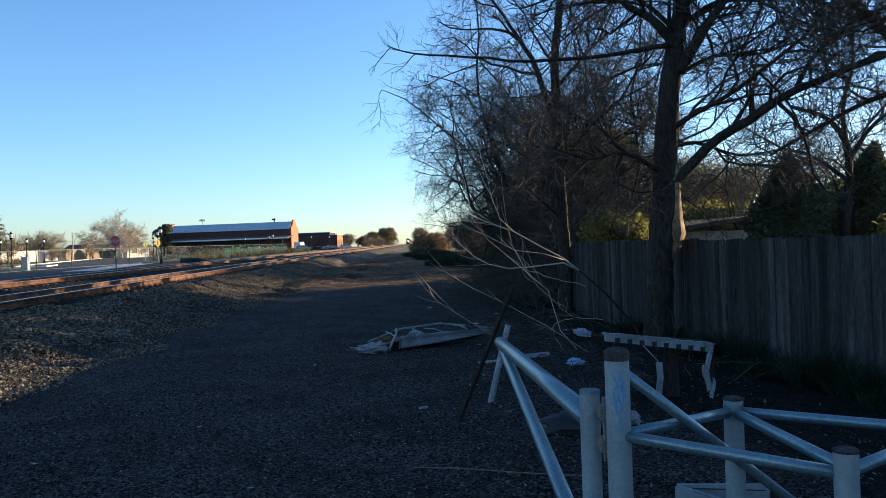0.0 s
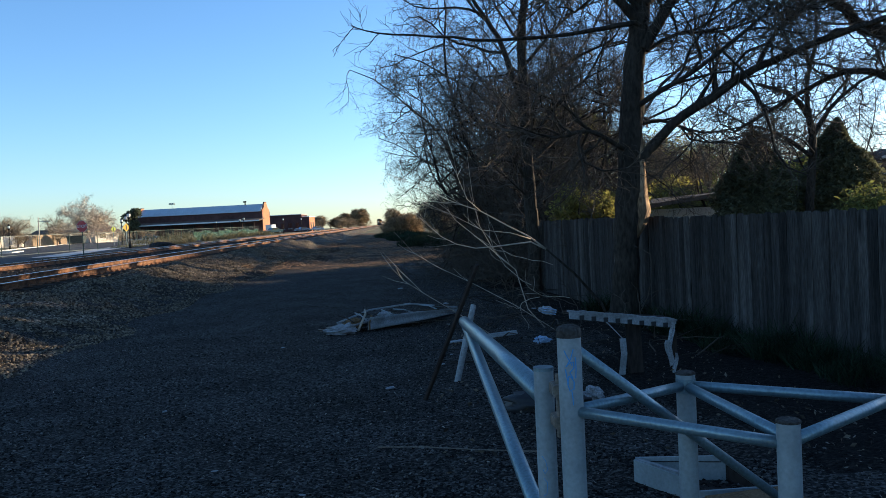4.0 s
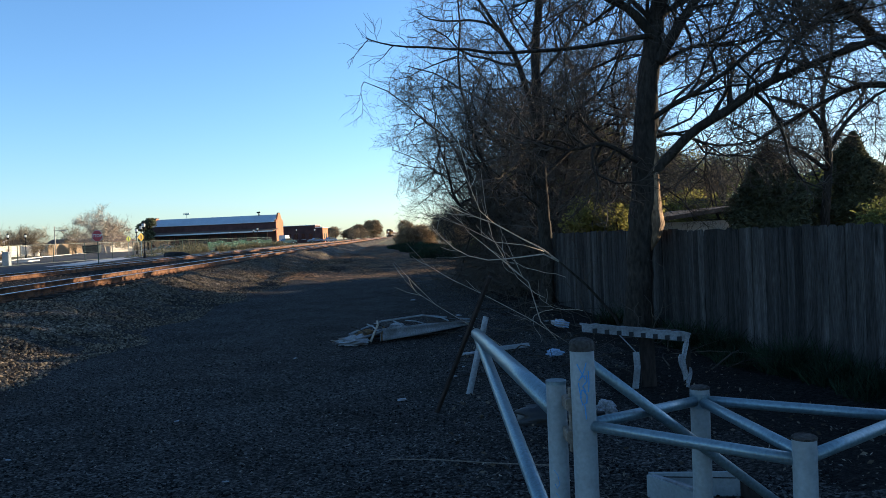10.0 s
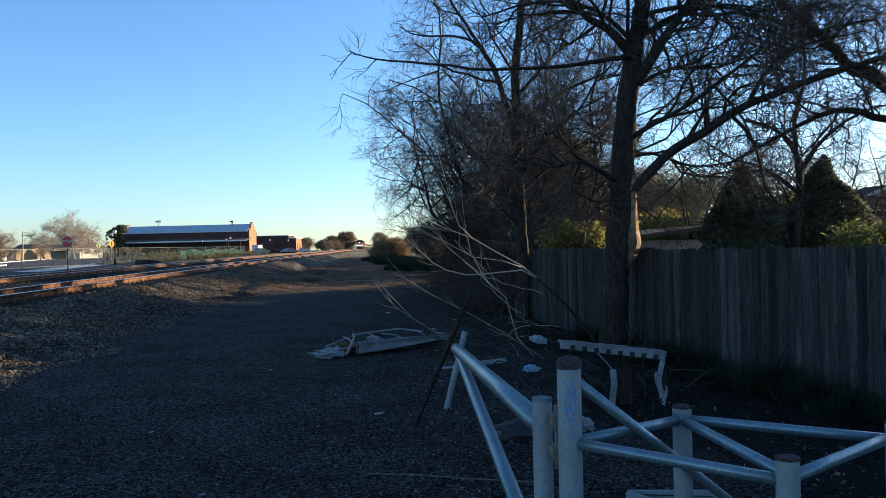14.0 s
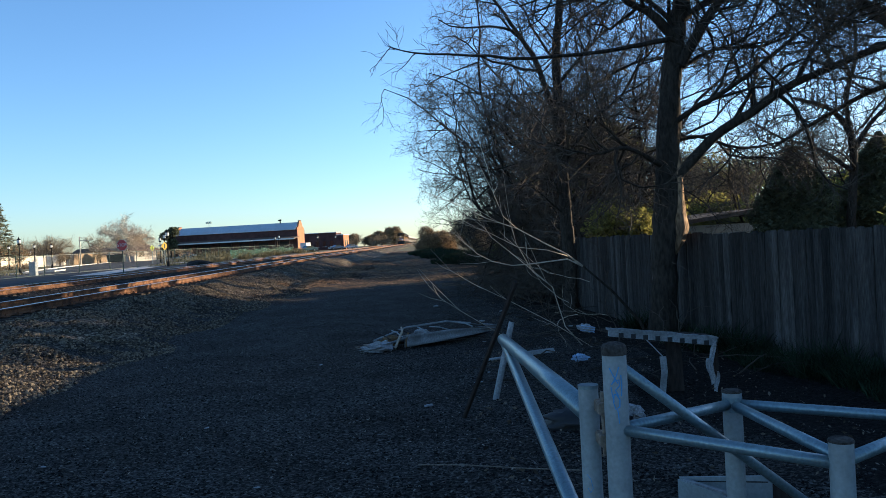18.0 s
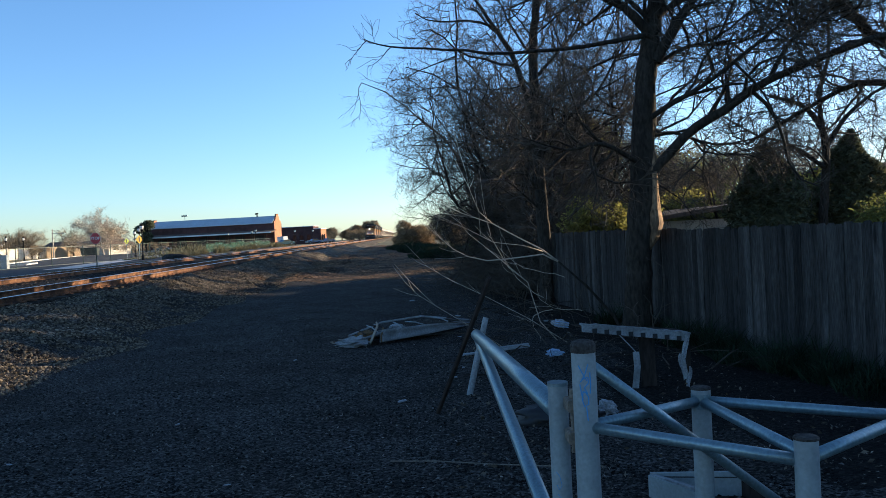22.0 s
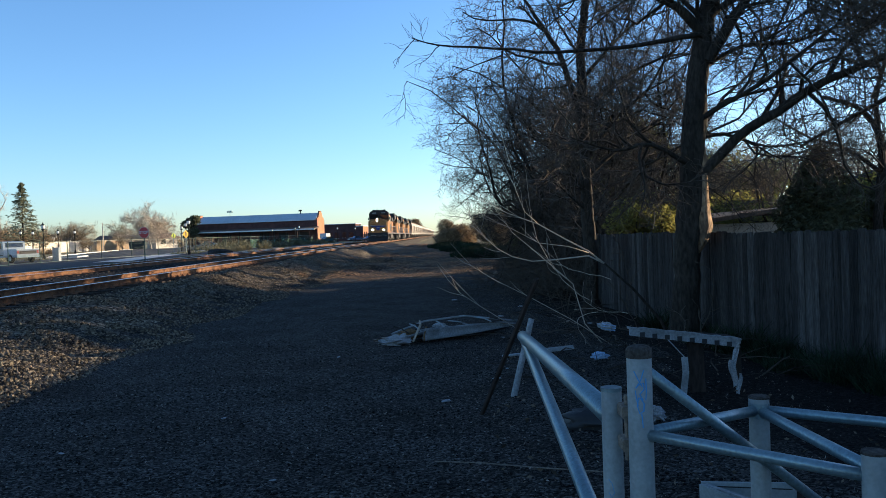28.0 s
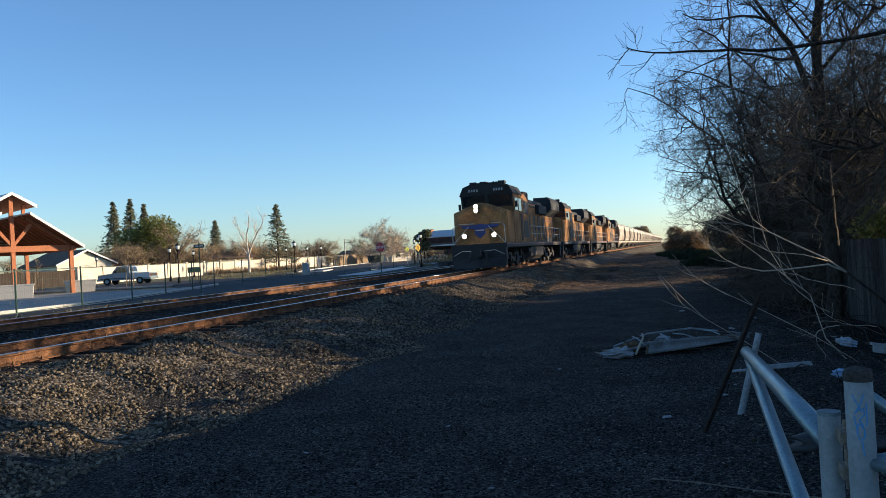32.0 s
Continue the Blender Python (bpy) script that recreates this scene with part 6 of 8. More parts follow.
def conifer(seed, h, r, count):
    """Tiers of drooping boughs round a tapered trunk."""
    rnd = random.Random(seed)
    g, wood = Geo(), Geo().tube([(0, 0, -0.2), (0, 0, h * 0.5), (0, 0, h)], [h * 0.018, h * 0.01, 0.02], 7)
    levels = int(h * 3.2)
    for lv in range(levels):
        f = (lv + 1) / (levels + 1)
        z = h * (0.12 + 0.88 * f)
        reach = r * (1 - f) ** 1.0 * rnd.uniform(0.8, 1.15) + 0.08
        for k in range(7):
            a = rnd.uniform(0, 6.283)
            ln = reach * rnd.uniform(0.7, 1.15)
            tip = Vector((math.cos(a) * ln, math.sin(a) * ln, z - ln * 0.15))
            wood.tube([(0, 0, z), tuple(tip)], [0.03, 0.008], 3, caps=False)
            for i in range(count):
                u = rnd.uniform(0.2, 1.05)
                c = Vector((0, 0, z)).lerp(tip, u) + Vector((rnd.gauss(0, 1), rnd.gauss(0, 1), rnd.gauss(0, 0.5))) * (0.08 + 0.1 * ln)
                s = rnd.uniform(0.14, 0.34)
                d = Vector((math.cos(a) + rnd.gauss(0, 0.5), math.sin(a) + rnd.gauss(0, 0.5), rnd.gauss(-0.1, 0.35))).normalized()
                w = d.cross(Vector((rnd.gauss(0, 1), rnd.gauss(0, 1), 1))).normalized() * s * 0.4
                g.add([tuple(c - d * s), tuple(c + w), tuple(c + d * s), tuple(c - w)], [(0, 1, 2, 3)])
    return g, wood


def conifer_tree(seed, h, r, count, x, y, label):
    g, wood = conifer(seed, h, r, count)
    t = thing("conifer_tree", label, "tree", pose(x, y, ground_z(x, y)), group="tall conifers")
    part("trunk", wood, M_BARK, t)
    part("crown", g, M_FIR, t, "grey-green needles", kind="stuff")


conifer_tree(31, 14.2, 3.4, 13, -98.4, 125, "tall slim dark green conifer")
conifer_tree(32, 14.8, 3.4, 13, -97, 128, "tall slim dark green conifer")
conifer_tree(33, 13.8, 3.4, 13, -95.5, 130, "tall slim dark green conifer")
conifer_tree(34, 11.0, 2.8, 14, -92.9, 150, "small dark conifer behind the wall")
conifer_tree(35, 11.8, 4.0, 9, -68.0, 130, "broad tiered dark green conifer")


def round_tree(name, seed, x, y, h, r, mat, label, count=4200, size=0.16, squash=0.8, low=0.35, flat=0.5):
    rnd0 = random.Random(seed)
    lobes = [(rnd0.uniform(-0.5, 0.5) * r, rnd0.uniform(-0.5, 0.5) * r, h * rnd0.uniform(low, 0.8), r * rnd0.uniform(0.3, 0.65)) for _ in range(14)]

    def place(rnd):
        lx, ly, lz, lr = lobes[rnd.randrange(14)]
        d = Vector((rnd.gauss(0, 1), rnd.gauss(0, 1), rnd.gauss(0, 1))).normalized() * lr * (0.3 + 0.85 * rnd.random() ** 0.5)
        return lx + d.x, ly + d.y, max(0.05, lz + d.z * squash)

    t = thing(name, label, "tree" if h > 3 else "shrub", pose(x, y, ground_z(x, y)))
    wood = Geo().tube([(0, 0, -0.2), (0.05, 0, h * 0.35), (0, 0.1, h * 0.7)], [h * 0.03, h * 0.022, 0.03], 8)
    for lx, ly, lz, lr in lobes:
        wood.tube([(0, 0, h * 0.3), (lx * 0.6, ly * 0.6, lz * 0.8), (lx, ly, lz)], [h * 0.015, h * 0.01, 0.01], 4, caps=False)
    part("trunk", wood, M_BARK, t)
    part("crown", tufts(seed, count, place, size, flat), mat, t, kind="stuff")
    return t


round_tree("evergreen_tree", 41, -85.4, 118, 11.6, 5.8, M_LEAF, "broad rounded evergreen tree", 16000, 0.26, low=0.2)


round_tree("evergreen_tree", 42, -71.7, 229, 10.8, 2.7, M_NEEDLE, "dark evergreen tree beside the freight house", 6000, 0.3, low=0.2)


def far_tree(seed, spreadness, count=1200, stout=1.0):
    """A leafless tree for the distance: trunk, limbs and a haze of fine tapered twigs."""
    g = Grower(seed)
    rnd = g.rnd
    q = g.path((0, 0, -0.2), (0, 0, 1), 2.6, 4, 0.08, 0.05)
    g.lay(q, 0.2 * stout, 0.13 * stout)
    limbs = []
    for k in range(11):
        a = k * 0.571 * 2 + rnd.uniform(-0.3, 0.3)
        w = spreadness * rnd.uniform(0.3, 1.25)
        b = g.path(q[-1 - (k % 3)], (math.cos(a) * w, math.sin(a) * w, 1), rnd.uniform(3.2, 5.6), 6, 0.24, 0.0)
        g.wood.tube(b, [k * stout for k in (0.1, 0.08, 0.065, 0.05, 0.04, 0.03, 0.015)], 5, caps=False)
        limbs.append(b)
        for j in range(3):
            c = g.path(b[2 + j], (rnd.gauss(0, 1), rnd.gauss(0, 1), rnd.uniform(-0.3, 0.9)), rnd.uniform(1.2, 2.6), 4, 0.25, -0.02)
            g.wood.tube(c, [0.045, 0.035, 0.028, 0.02, 0.01], 4, caps=False)
            limbs.append(c)
            limbs.append(c)
    for _ in range(count):
        b = limbs[rnd.randrange(len(limbs))]
        i = rnd.randrange(1, len(b) - 1)
        p = b[i].lerp(b[i + 1], rnd.random()) + Vector((rnd.gauss(0, 1), rnd.gauss(0, 1), rnd.gauss(0, 1))) * 0.22
        d = (b[i + 1] - b[i]).normalized() * 0.5 + Vector((rnd.gauss(0, 1), rnd.gauss(0, 1), rnd.gauss(0.05, 0.8)))
        d = d.normalized() * rnd.uniform(0.4, 1.3)
        r = rnd.uniform(0.012, 0.022)
        u = d.orthogonal().normalized() * r
        v = d.cross(u).normalized() * r
        g.twig.add([tuple(p + u), tuple(p - u * 0.5 + v * 0.87), tuple(p - u * 0.5 - v * 0.87), tuple(p + d)], [(0, 1, 3), (1, 2, 3), (2, 0, 3)])
    return g


M_DRYBARK = material("dry_brown_bark", (0.17, 0.13, 0.09), 0.9, vary=0.3, scale=2, fine=20, bump=0.2)
M_CREAMTWIG = material("cream_winter_twigs", (0.5, 0.41, 0.3), 0.9, vary=0.3, scale=1.0, fine=6, bump=0, island=0.4)


def far_size(x, y, s):
    """Trees in the low stretch round the pale sycamore stay small."""
    return s * 0.5 if -0.5 < x / y < -0.29 and y > 100 else s


FARLABEL = "leafless winter tree beyond the road"
g = Grower(61)
WHITE = [(9, 1.5, 0.7, 0.25, 0.06), (8, 0.8, 0.7, 0.3, 0.03), (5, 0.5, 0.7, 0.3, 0.0)]
g.limb([(0, 0, -0.2), (0.05, 0, 1.2), (0, 0, 2.7), (-0.3, 0.2, 5.6), (0.1, 0.3, 7.4), (0.3, 0.2, 9.0)], 0.26, 0.03, WHITE, 0.45)
g.limb([(0, 0, 2.5), (-1.2, 0.3, 4.1), (-2.4, 0.6, 4.9), (-4.0, 0.8, 5.4)], 0.13, 0.03, WHITE)
g.limb([(0, 0, 2.6), (1.2, -0.3, 5.0), (2.4, -0.6, 6.6), (3.3, -0.8, 8.0), (2.6, -0.8, 9.4)], 0.15, 0.03, WHITE)
g.limb([(-0.2, 0.1, 4.4), (-1.0, -0.5, 6.3), (-1.3, -0.8, 8.2)], 0.09, 0.02, WHITE)
g.limb([(0.8, -0.2, 4.2), (1.0, 0.6, 6.0), (0.9, 0.9, 7.8)], 0.08, 0.02, WHITE)
g.make("bare_tree", "leafless white-barked sycamore tree in front of the wall", pose(-64.3, 113, 0.7), M_PALEBARK, M_CREAMTWIG)
fa = far_tree(62, 1.0).make("bare_tree", FARLABEL, pose(-66, 190, 0.95) @ Matrix.Scale(1.0, 4), M_DRYBARK, M_REDTWIG, "distant bare trees")
fb = far_tree(63, 0.8).make("bare_tree", FARLABEL, pose(-76, 168, 0.95), M_DRYBARK, M_REDTWIG, "distant bare trees")
far_tree(64, 1.7, 5200, 0.6).make("bare_tree", "wide leafless pale sycamore tree beyond the road", pose(-59, 162, 0.95, 0, 0, 70) @ Matrix.Scale(1.5, 4), M_PALEBARK, M_CREAMTWIG)
rnd = random.Random(77)
for i in range(48):
    y = rnd.uniform(135, 230)
    x = -0.36 * y - rnd.uniform(4, 0.72 * y)
    copy_thing((fa, fb)[i % 2], pose(x, y, 0.9, 0, 0, rnd.uniform(0, 360)) @ Matrix.Scale(far_size(x, y, rnd.uniform(0.65, 1.1)), 4))
for x, y, s in ((-62, 205, 0.95), (-52, 178, 0.75), (-84, 135, 0.75), (-92, 140, 0.85), (-70, 140, 0.75), (-78, 134, 0.6)):
    copy_thing(fb if s < 0.9 else fa, pose(x, y, 0.9, 0, 0, rnd.uniform(0, 360)) @ Matrix.Scale(far_size(x, y, s), 4))
for i in range(24):
    x, y = -77 - 5 * (i % 3) + rnd.uniform(-2, 2), 102 + 3.2 * i
    copy_thing((fa, fb)[i % 2], pose(x, y, ground_z(x, y) - 0.1, 0, 0, rnd.uniform(0, 360)) @ Matrix.Scale(far_size(x, y, rnd.uniform(0.7, 1.15)), 4))
for i in range(46):
    y = rnd.uniform(300, 700)
    x = rnd.uniform(-0.1, -0.04) * y - rnd.uniform(0, 20) if i < 30 else rnd.uniform(0.012, 0.3) * y
    copy_thing((fa, fb)[i % 2], pose(x, y, ground_z(x, y) - 0.3, 0, 0, rnd.uniform(0, 360)) @ Matrix.Scale(rnd.uniform(0.7, 1.25), 4))


for x, y, s in ((-73, 158, 1.0), (-77, 164, 1.05), (-70, 175, 1.1)):
    copy_thing(fa, pose(x, y, ground_z(x, y) - 0.2, 0, 0, rnd.uniform(0, 360)) @ Matrix.Scale(s, 4))

copy_thing(fb, pose(-76.5, 112, 0.8, 0, 0, 30) @ Matrix.Scale(1.4, 4))

# street name sign by the railway fence
z = ground_z(-24.1, 37.2)
name_sign = thing("street_name_sign", "green street name plate on a thin steel post", "road sign", pose(-24.1, 37.2, z, 0, 0, 25))
part("post", Geo().tube([(0, 0, -0.1), (0, 0, 2.7)], 0.03, 8), M_GREENMETAL, name_sign)
plate = part("plate", Geo().box(-0.27, -0.012, 2.44, 0.27, 0.012, 2.62), M_GREENMETAL, name_sign)
part("word_bar", Geo().box(-0.2, -0.017, 2.5, 0.2, -0.0125, 2.56), M_TRIM, plate, "pale bar in place of writing")


def sapling(seed, x, y):
    g = Grower(seed)
    q = g.path((0, 0, -0.1), (0, 0, 1), 3.0, 6, 0.05, 0.05)
    g.lay(q, 0.035, 0.012)
    g.children(q, 0.03, 0, [(14, 0.9, 0.7, 0.15, 0.06), (6, 0.4, 0.7, 0.2, 0.03)], 0.4)
    t = g.make("sapling", "young leafless tree tied between timber stakes", pose(x, y, ground_z(x, y)), M_BARK, M_REDTWIG, "plaza saplings")
    for s in (-0.35, 0.35):
        part("stake", Geo().tube([(s, 0, -0.1), (s, 0, 1.7)], 0.03, 6), M_FENCETAN, t, "timber stake")


sapling(141, -44.0, 57.5)
sapling(142, -51.0, 55.0)
sapling(143, -48.0, 78.0)

# brush: dry grass, hedge twigs and weeds
def brush(name, label, mat, seed, count, boxes, blade, lean=0.35):
    """Upright blades or canes in patches: (x, y, rx, ry, height)."""
    rnd = random.Random(seed)
    g = Geo()
    for _ in range(count):
        x, y, rx, ry, h = boxes[rnd.randrange(len(boxes))]
        a, q = rnd.uniform(0, 6.283), math.sqrt(rnd.random())
        px, py = x + rx * q * math.cos(a), y + ry * q * math.sin(a)
        hh = h * rnd.uniform(0.45, 1.1) * (1.1 - 0.5 * q)
        z = ground_z(px, py) - 0.02
        w = blade * rnd.uniform(0.6, 1.4)
        dx, dy = rnd.gauss(0, lean) * hh, rnd.gauss(0, lean) * hh
        c, s = math.cos(a) * w, math.sin(a) * w
        g.add([(px - c, py - s, z), (px + c, py + s, z), (px + dx * 0.5 + c * 0.6, py + dy * 0.5 + s * 0.6, z + hh * 0.6), (px + dx * 0.5 - c * 0.6, py + dy * 0.5 - s * 0.6, z + hh * 0.6), (px + dx, py + dy, z + hh)], [(0, 1, 2, 3), (3, 2, 4)])
    return single(name, g, mat, label, "grass", kind="stuff")


brush("dry_grass", "tall dry yellow bunch grass on the verge", M_DRYGRASS, 71, 13000, [(-27 + 1.8 * math.sin(k * 1.9), 84 + 9 * k, 1.4, 3, 0.5 + 0.3 * (k % 3)) for k in range(11)] + [(-24.6 + 0.5 * math.sin(k * 2.7), 88 + 6.5 * k, 0.7, 2.2, 0.45 + 0.35 * (k % 4)) for k in range(13)] + [(-40, 75, 3, 6, 0.4), (-47, 90, 3, 4, 0.6), (-46, 78, 3, 5, 0.4), (-56, 98, 5, 6, 0.5), (-52, 84, 4, 6, 0.4), (-36, 130, 6, 12, 0.7)], 0.02, 0.6)
brush("verge_shrubs", "olive and straw-coloured shrubs along the railway fence", M_VERGE, 78, 4500, [(-29 + 2.2 * math.sin(k * 2.1), 92 + 7 * k, 1.6 + 0.8 * (k % 3), 2.2, 0.35 + 0.3 * (k % 3)) for k in range(16)] + [(-36, 140, 3, 5, 1.6), (-42, 160, 4, 5, 1.8), (-48, 190, 5, 5, 2.0), (-40, 200, 5, 5, 1.8)], 0.05, 0.4)
brush("hedge", "reddish winter hedge along the wall", M_REDTWIG, 72, 9000, [(-70 + 2.2 * k, 112 + 5 * k, 2.4, 3, 1.2) for k in range(4)] + [(-81, 128, 4, 4, 6.5), (-88, 136, 4, 4, 6.5), (-77, 135, 4, 4, 6.5), (-75, 150, 4, 5, 6), (-76, 144, 4, 4, 6), (-104, 128, 6, 4, 7), (-96, 136, 5, 4, 7)], 0.035, 0.22)
brush("verge_grass", "short dry grass beside the tracks", M_DRYGRASS, 73, 9000, [(-21.5, 20 + 8 * k, 0.9, 5, 0.22) for k in range(12)], 0.012)
brush("weeds", "dark green weeds on a low bank beside the dirt road", M_WEED, 74, 16000, [(3.4, 62, 3.0, 7, 0.7), (5.5, 58, 3, 5, 0.8), (3, 84, 3.6, 7, 0.8), (1.2, 96, 3.2, 10, 1.0), (4.5, 74, 3, 10, 1.1)], 0.03, 0.5)
brush("fence_weeds", "dark weeds and bramble along the foot of the fence", M_WEED, 79, 9000, [(fence_x(3.5 + 0.7 * k) - 0.35 - 0.12 * math.sin(k * 2.3), 3.5 + 0.7 * k, 0.45, 0.6, 0.28 + 0.14 * (k % 3)) for k in range(15)], 0.008, 0.6)
for k, (x, y, h, r) in enumerate(((1.6, 118, 3.6, 3.2), (6.4, 107, 4.2, 3.4), (11, 101, 4.8, 3.8), (15, 95, 5.0, 4.0), (11, 84, 4.4, 3.2), (19, 134, 5.6, 5.0))):
    round_tree("brown_bush", 170 + k, x, y, h, r, M_CANE, "sunlit brown leafless bush beside the line", 7000, 0.42, low=0.15, flat=0.07)
for k, (x, y, h, r) in enumerate(((-19.0, 500, 12.0, 6.6), (-27.5, 512, 9.5, 5.5), (-34, 520, 7.5, 5.5), (-47, 516, 8.0, 5.0))):
    round_tree("brown_tree", 190 + k, x, y, h, r, M_CANE, "sunlit tan leafless tree far along the line", 5000, 1.1, low=0.2, flat=0.06)
brush("far_hedge", "brown leafless hedgerow far along the line", M_CANE, 76, 11000, [(-52 - 9 * k, 500 + 3 * k, 7, 8, 6.0) for k in range(6)] + [(-70 - 11 * k, 250 + 2 * k, 7, 8, 5.0) for k in range(14)], 0.09, 0.2)


# ---- behind the board fence ----
M_GREYHOUSE = material("grey_lap_siding", (0.22, 0.25, 0.3), 0.8, vary=0.12, scale=0.8, fine=14, bump=0.06, stretch=(0.3, 0.3, 4))
M_DARKROOF = material("dark_grey_shingles", (0.06, 0.06, 0.065), 0.95, vary=0.3, scale=1.5, fine=10, bump=0.2)


def cypress(seed, x, y, h, r):
    def place(rnd):
        f = rnd.random() ** 0.75
        a = rnd.uniform(0, 6.283)
        rad = r * (1 - f ** 1.45) ** 0.85 * (0.95 + 0.6 * noise.noise((math.cos(a) * 1.5, math.sin(a) * 1.5, f * 4 + seed)))
        q = rad * rnd.uniform(0.75, 1.06)
        return math.cos(a) * q, math.sin(a) * q, 0.2 + f * (h - 0.2)

    t = thing("cypress_shrub", "dense dark conical evergreen shrub behind the fence", "shrub", pose(x, y, -0.1), group="evergreen cones")
    part("trunk", Geo().tube([(0, 0, -0.1), (0, 0, h * 0.9)], [0.1, 0.02], 7), M_BARK, t)
    part("core", Geo().tube([(0, 0, 0.1 + h * 0.1 * k) for k in range(9)], [r * 0.62 * (1 - (0.1 * k + 0.06) ** 1.45) ** 0.85 for k in range(9)], 10), M_NEEDLE, t)
    part("foliage", tufts(seed, 13000, place, 0.085, 0.4), M_NEEDLE, t, kind="stuff")


cypress(81, 11.7, 25, 4.2, 1.75)
cypress(82, 14.7, 25.3, 4.55, 1.85)
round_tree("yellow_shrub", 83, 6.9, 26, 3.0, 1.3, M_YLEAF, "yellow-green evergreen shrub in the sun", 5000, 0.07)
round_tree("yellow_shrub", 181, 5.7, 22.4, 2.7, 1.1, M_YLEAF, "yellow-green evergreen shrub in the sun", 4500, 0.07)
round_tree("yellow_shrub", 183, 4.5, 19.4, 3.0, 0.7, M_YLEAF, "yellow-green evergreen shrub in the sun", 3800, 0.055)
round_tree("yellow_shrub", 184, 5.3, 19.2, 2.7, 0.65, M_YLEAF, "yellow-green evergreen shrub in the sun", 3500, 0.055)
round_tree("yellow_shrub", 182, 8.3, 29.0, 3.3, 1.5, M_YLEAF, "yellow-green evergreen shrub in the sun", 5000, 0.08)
round_tree("yellow_shrub", 84, 12.6, 20.5, 2.3, 1.0, M_LEAF, "yellow-green shrub over the fence", 4000, 0.07)
round_tree("yellow_shrub", 87, 14.5, 21.5, 2.5, 1.2, M_LEAF, "green shrub over the fence", 4000, 0.08)
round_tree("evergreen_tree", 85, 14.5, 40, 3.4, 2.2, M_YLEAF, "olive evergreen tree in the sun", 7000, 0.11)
round_tree("evergreen_tree", 86, 28.0, 92, 11.0, 4.5, M_LEAF, "olive evergreen tree behind houses", 7000, 0.11)
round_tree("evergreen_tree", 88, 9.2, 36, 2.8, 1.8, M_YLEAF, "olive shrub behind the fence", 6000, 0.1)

# the first eight are added behind the thicket to shade rails and train
for k, (x, y, h, r) in enumerate(((11.5, 51, 10.0, 3.0), (13, 57, 10.6, 3.2), (13.5, 63, 10.6, 3.2), (14, 69, 10.6, 3.2), (15, 76, 10.4, 3.2), (16.5, 84, 10, 3.2), (18, 94, 10, 3.3), (20, 106, 10, 3.4), (33, 95, 11.5, 4.6), (39, 100, 11, 4.8))):
    round_tree("evergreen_tree", 130 + k, x, y, h, r, M_LEAF if k % 2 else M_YLEAF, "olive evergreen tree behind the fence, row added mostly for shade", 8000, 0.2 if k > 7 else 0.14, low=0.35 if k > 7 else 0.58)
# shrubs added inside the thicket to block low sun from bank and rails
round_tree("evergreen_shrub", 144, 5.7, 27, 4.8, 1.7, M_LEAF, "leafy evergreen shrub added among bare stems to cast shade", 5000, 0.09)
round_tree("evergreen_shrub", 145, 5.9, 31.5, 6.0, 1.7, M_LEAF, "leafy evergreen shrub added among bare stems to cast shade", 5000, 0.1, low=0.66)
for k, (x, y, h, r) in enumerate(((5.9, 34.4, 6.2, 1.5), (6.2, 37.4, 6.4, 1.5), (6.6, 51.0, 6.2, 1.8), (6.9, 55.5, 5.8, 1.6))):
    round_tree("evergreen_shrub", 150 + k, x, y, h, r, M_LEAF, "leafy evergreen shrub added among bare stems to cast shade", 4500, 0.11, low=0.64)
# low shrubs added to keep sun off the road past the lit strip
for k, (x, y, h, r) in enumerate(((6.3, 55.0, 2.6, 2.0), (7.2, 59.0, 2.8, 2.2), (8.4, 64.0, 3.0, 2.3), (9.2, 70.0, 3.0, 2.4), (10.2, 77.0, 3.2, 2.6), (12.5, 90.0, 3.6, 2.8), (9.5, 114.0, 3.6, 3.0))):
    round_tree("evergreen_shrub", 160 + k, x, y, h, r, M_LEAF, "low dense evergreen shrub added to shade the dirt road", 4500, 0.14, low=0.2)
round_tree("evergreen_shrub", 146, 15.9, 30, 3.7, 1.6, M_LEAF, "leafy evergreen shrub behind the fence", 5000, 0.09)
low = thing("house", "low house with a flat brown roof behind the fence", "house", pose(9.4, 30, -0.1))
part("wall", Geo().box(0, 0, 0, 6, 7, 1.9), M_STUCCO, low)
part("roof", Geo().prism([(-0.6, 1.85), (3.2, 2.3), (6.6, 2.2), (6.6, 2.35), (3.2, 2.45), (-0.6, 2.0)], "y", -0.6, 7.6), M_SHINGLE, low, "brown low-pitched roof")

big = thing("house", "grey two-storey house with white gable trim", "house", pose(24.3, 40, -0.1))
part("wall", Geo().box(0, 0, 0, 11, 9, 4.0), M_GREYHOUSE, big)
part("roof", Geo().prism([(-0.7, 3.85), (4.5, 4.5), (9.7, 3.85), (9.7, 4.0), (4.5, 4.66), (-0.7, 4.0)], "x", -0.6, 11.6), M_DARKROOF, big, "dark shingle roof")
part("gable", Geo().prism([(0.7, 3.94), (3.2, 3.94), (1.95, 4.42)], "y", -0.9, 0.6), M_GREYHOUSE, big, "pale grey gable end")
part("gable_roof", Geo().prism([(0.4, 3.88), (1.95, 4.47), (3.5, 3.88), (3.5, 3.98), (1.95, 4.57), (0.4, 3.98)], "y", -1.1, 1.5), M_DARKROOF, big, "dark gable roof")
part("barge_board", Geo().prism([(0.36, 3.84), (1.95, 4.45), (3.54, 3.84), (3.54, 4.0), (1.95, 4.6), (0.36, 4.0)], "y", -1.16, -1.104), M_TRIM, big, "white barge board")
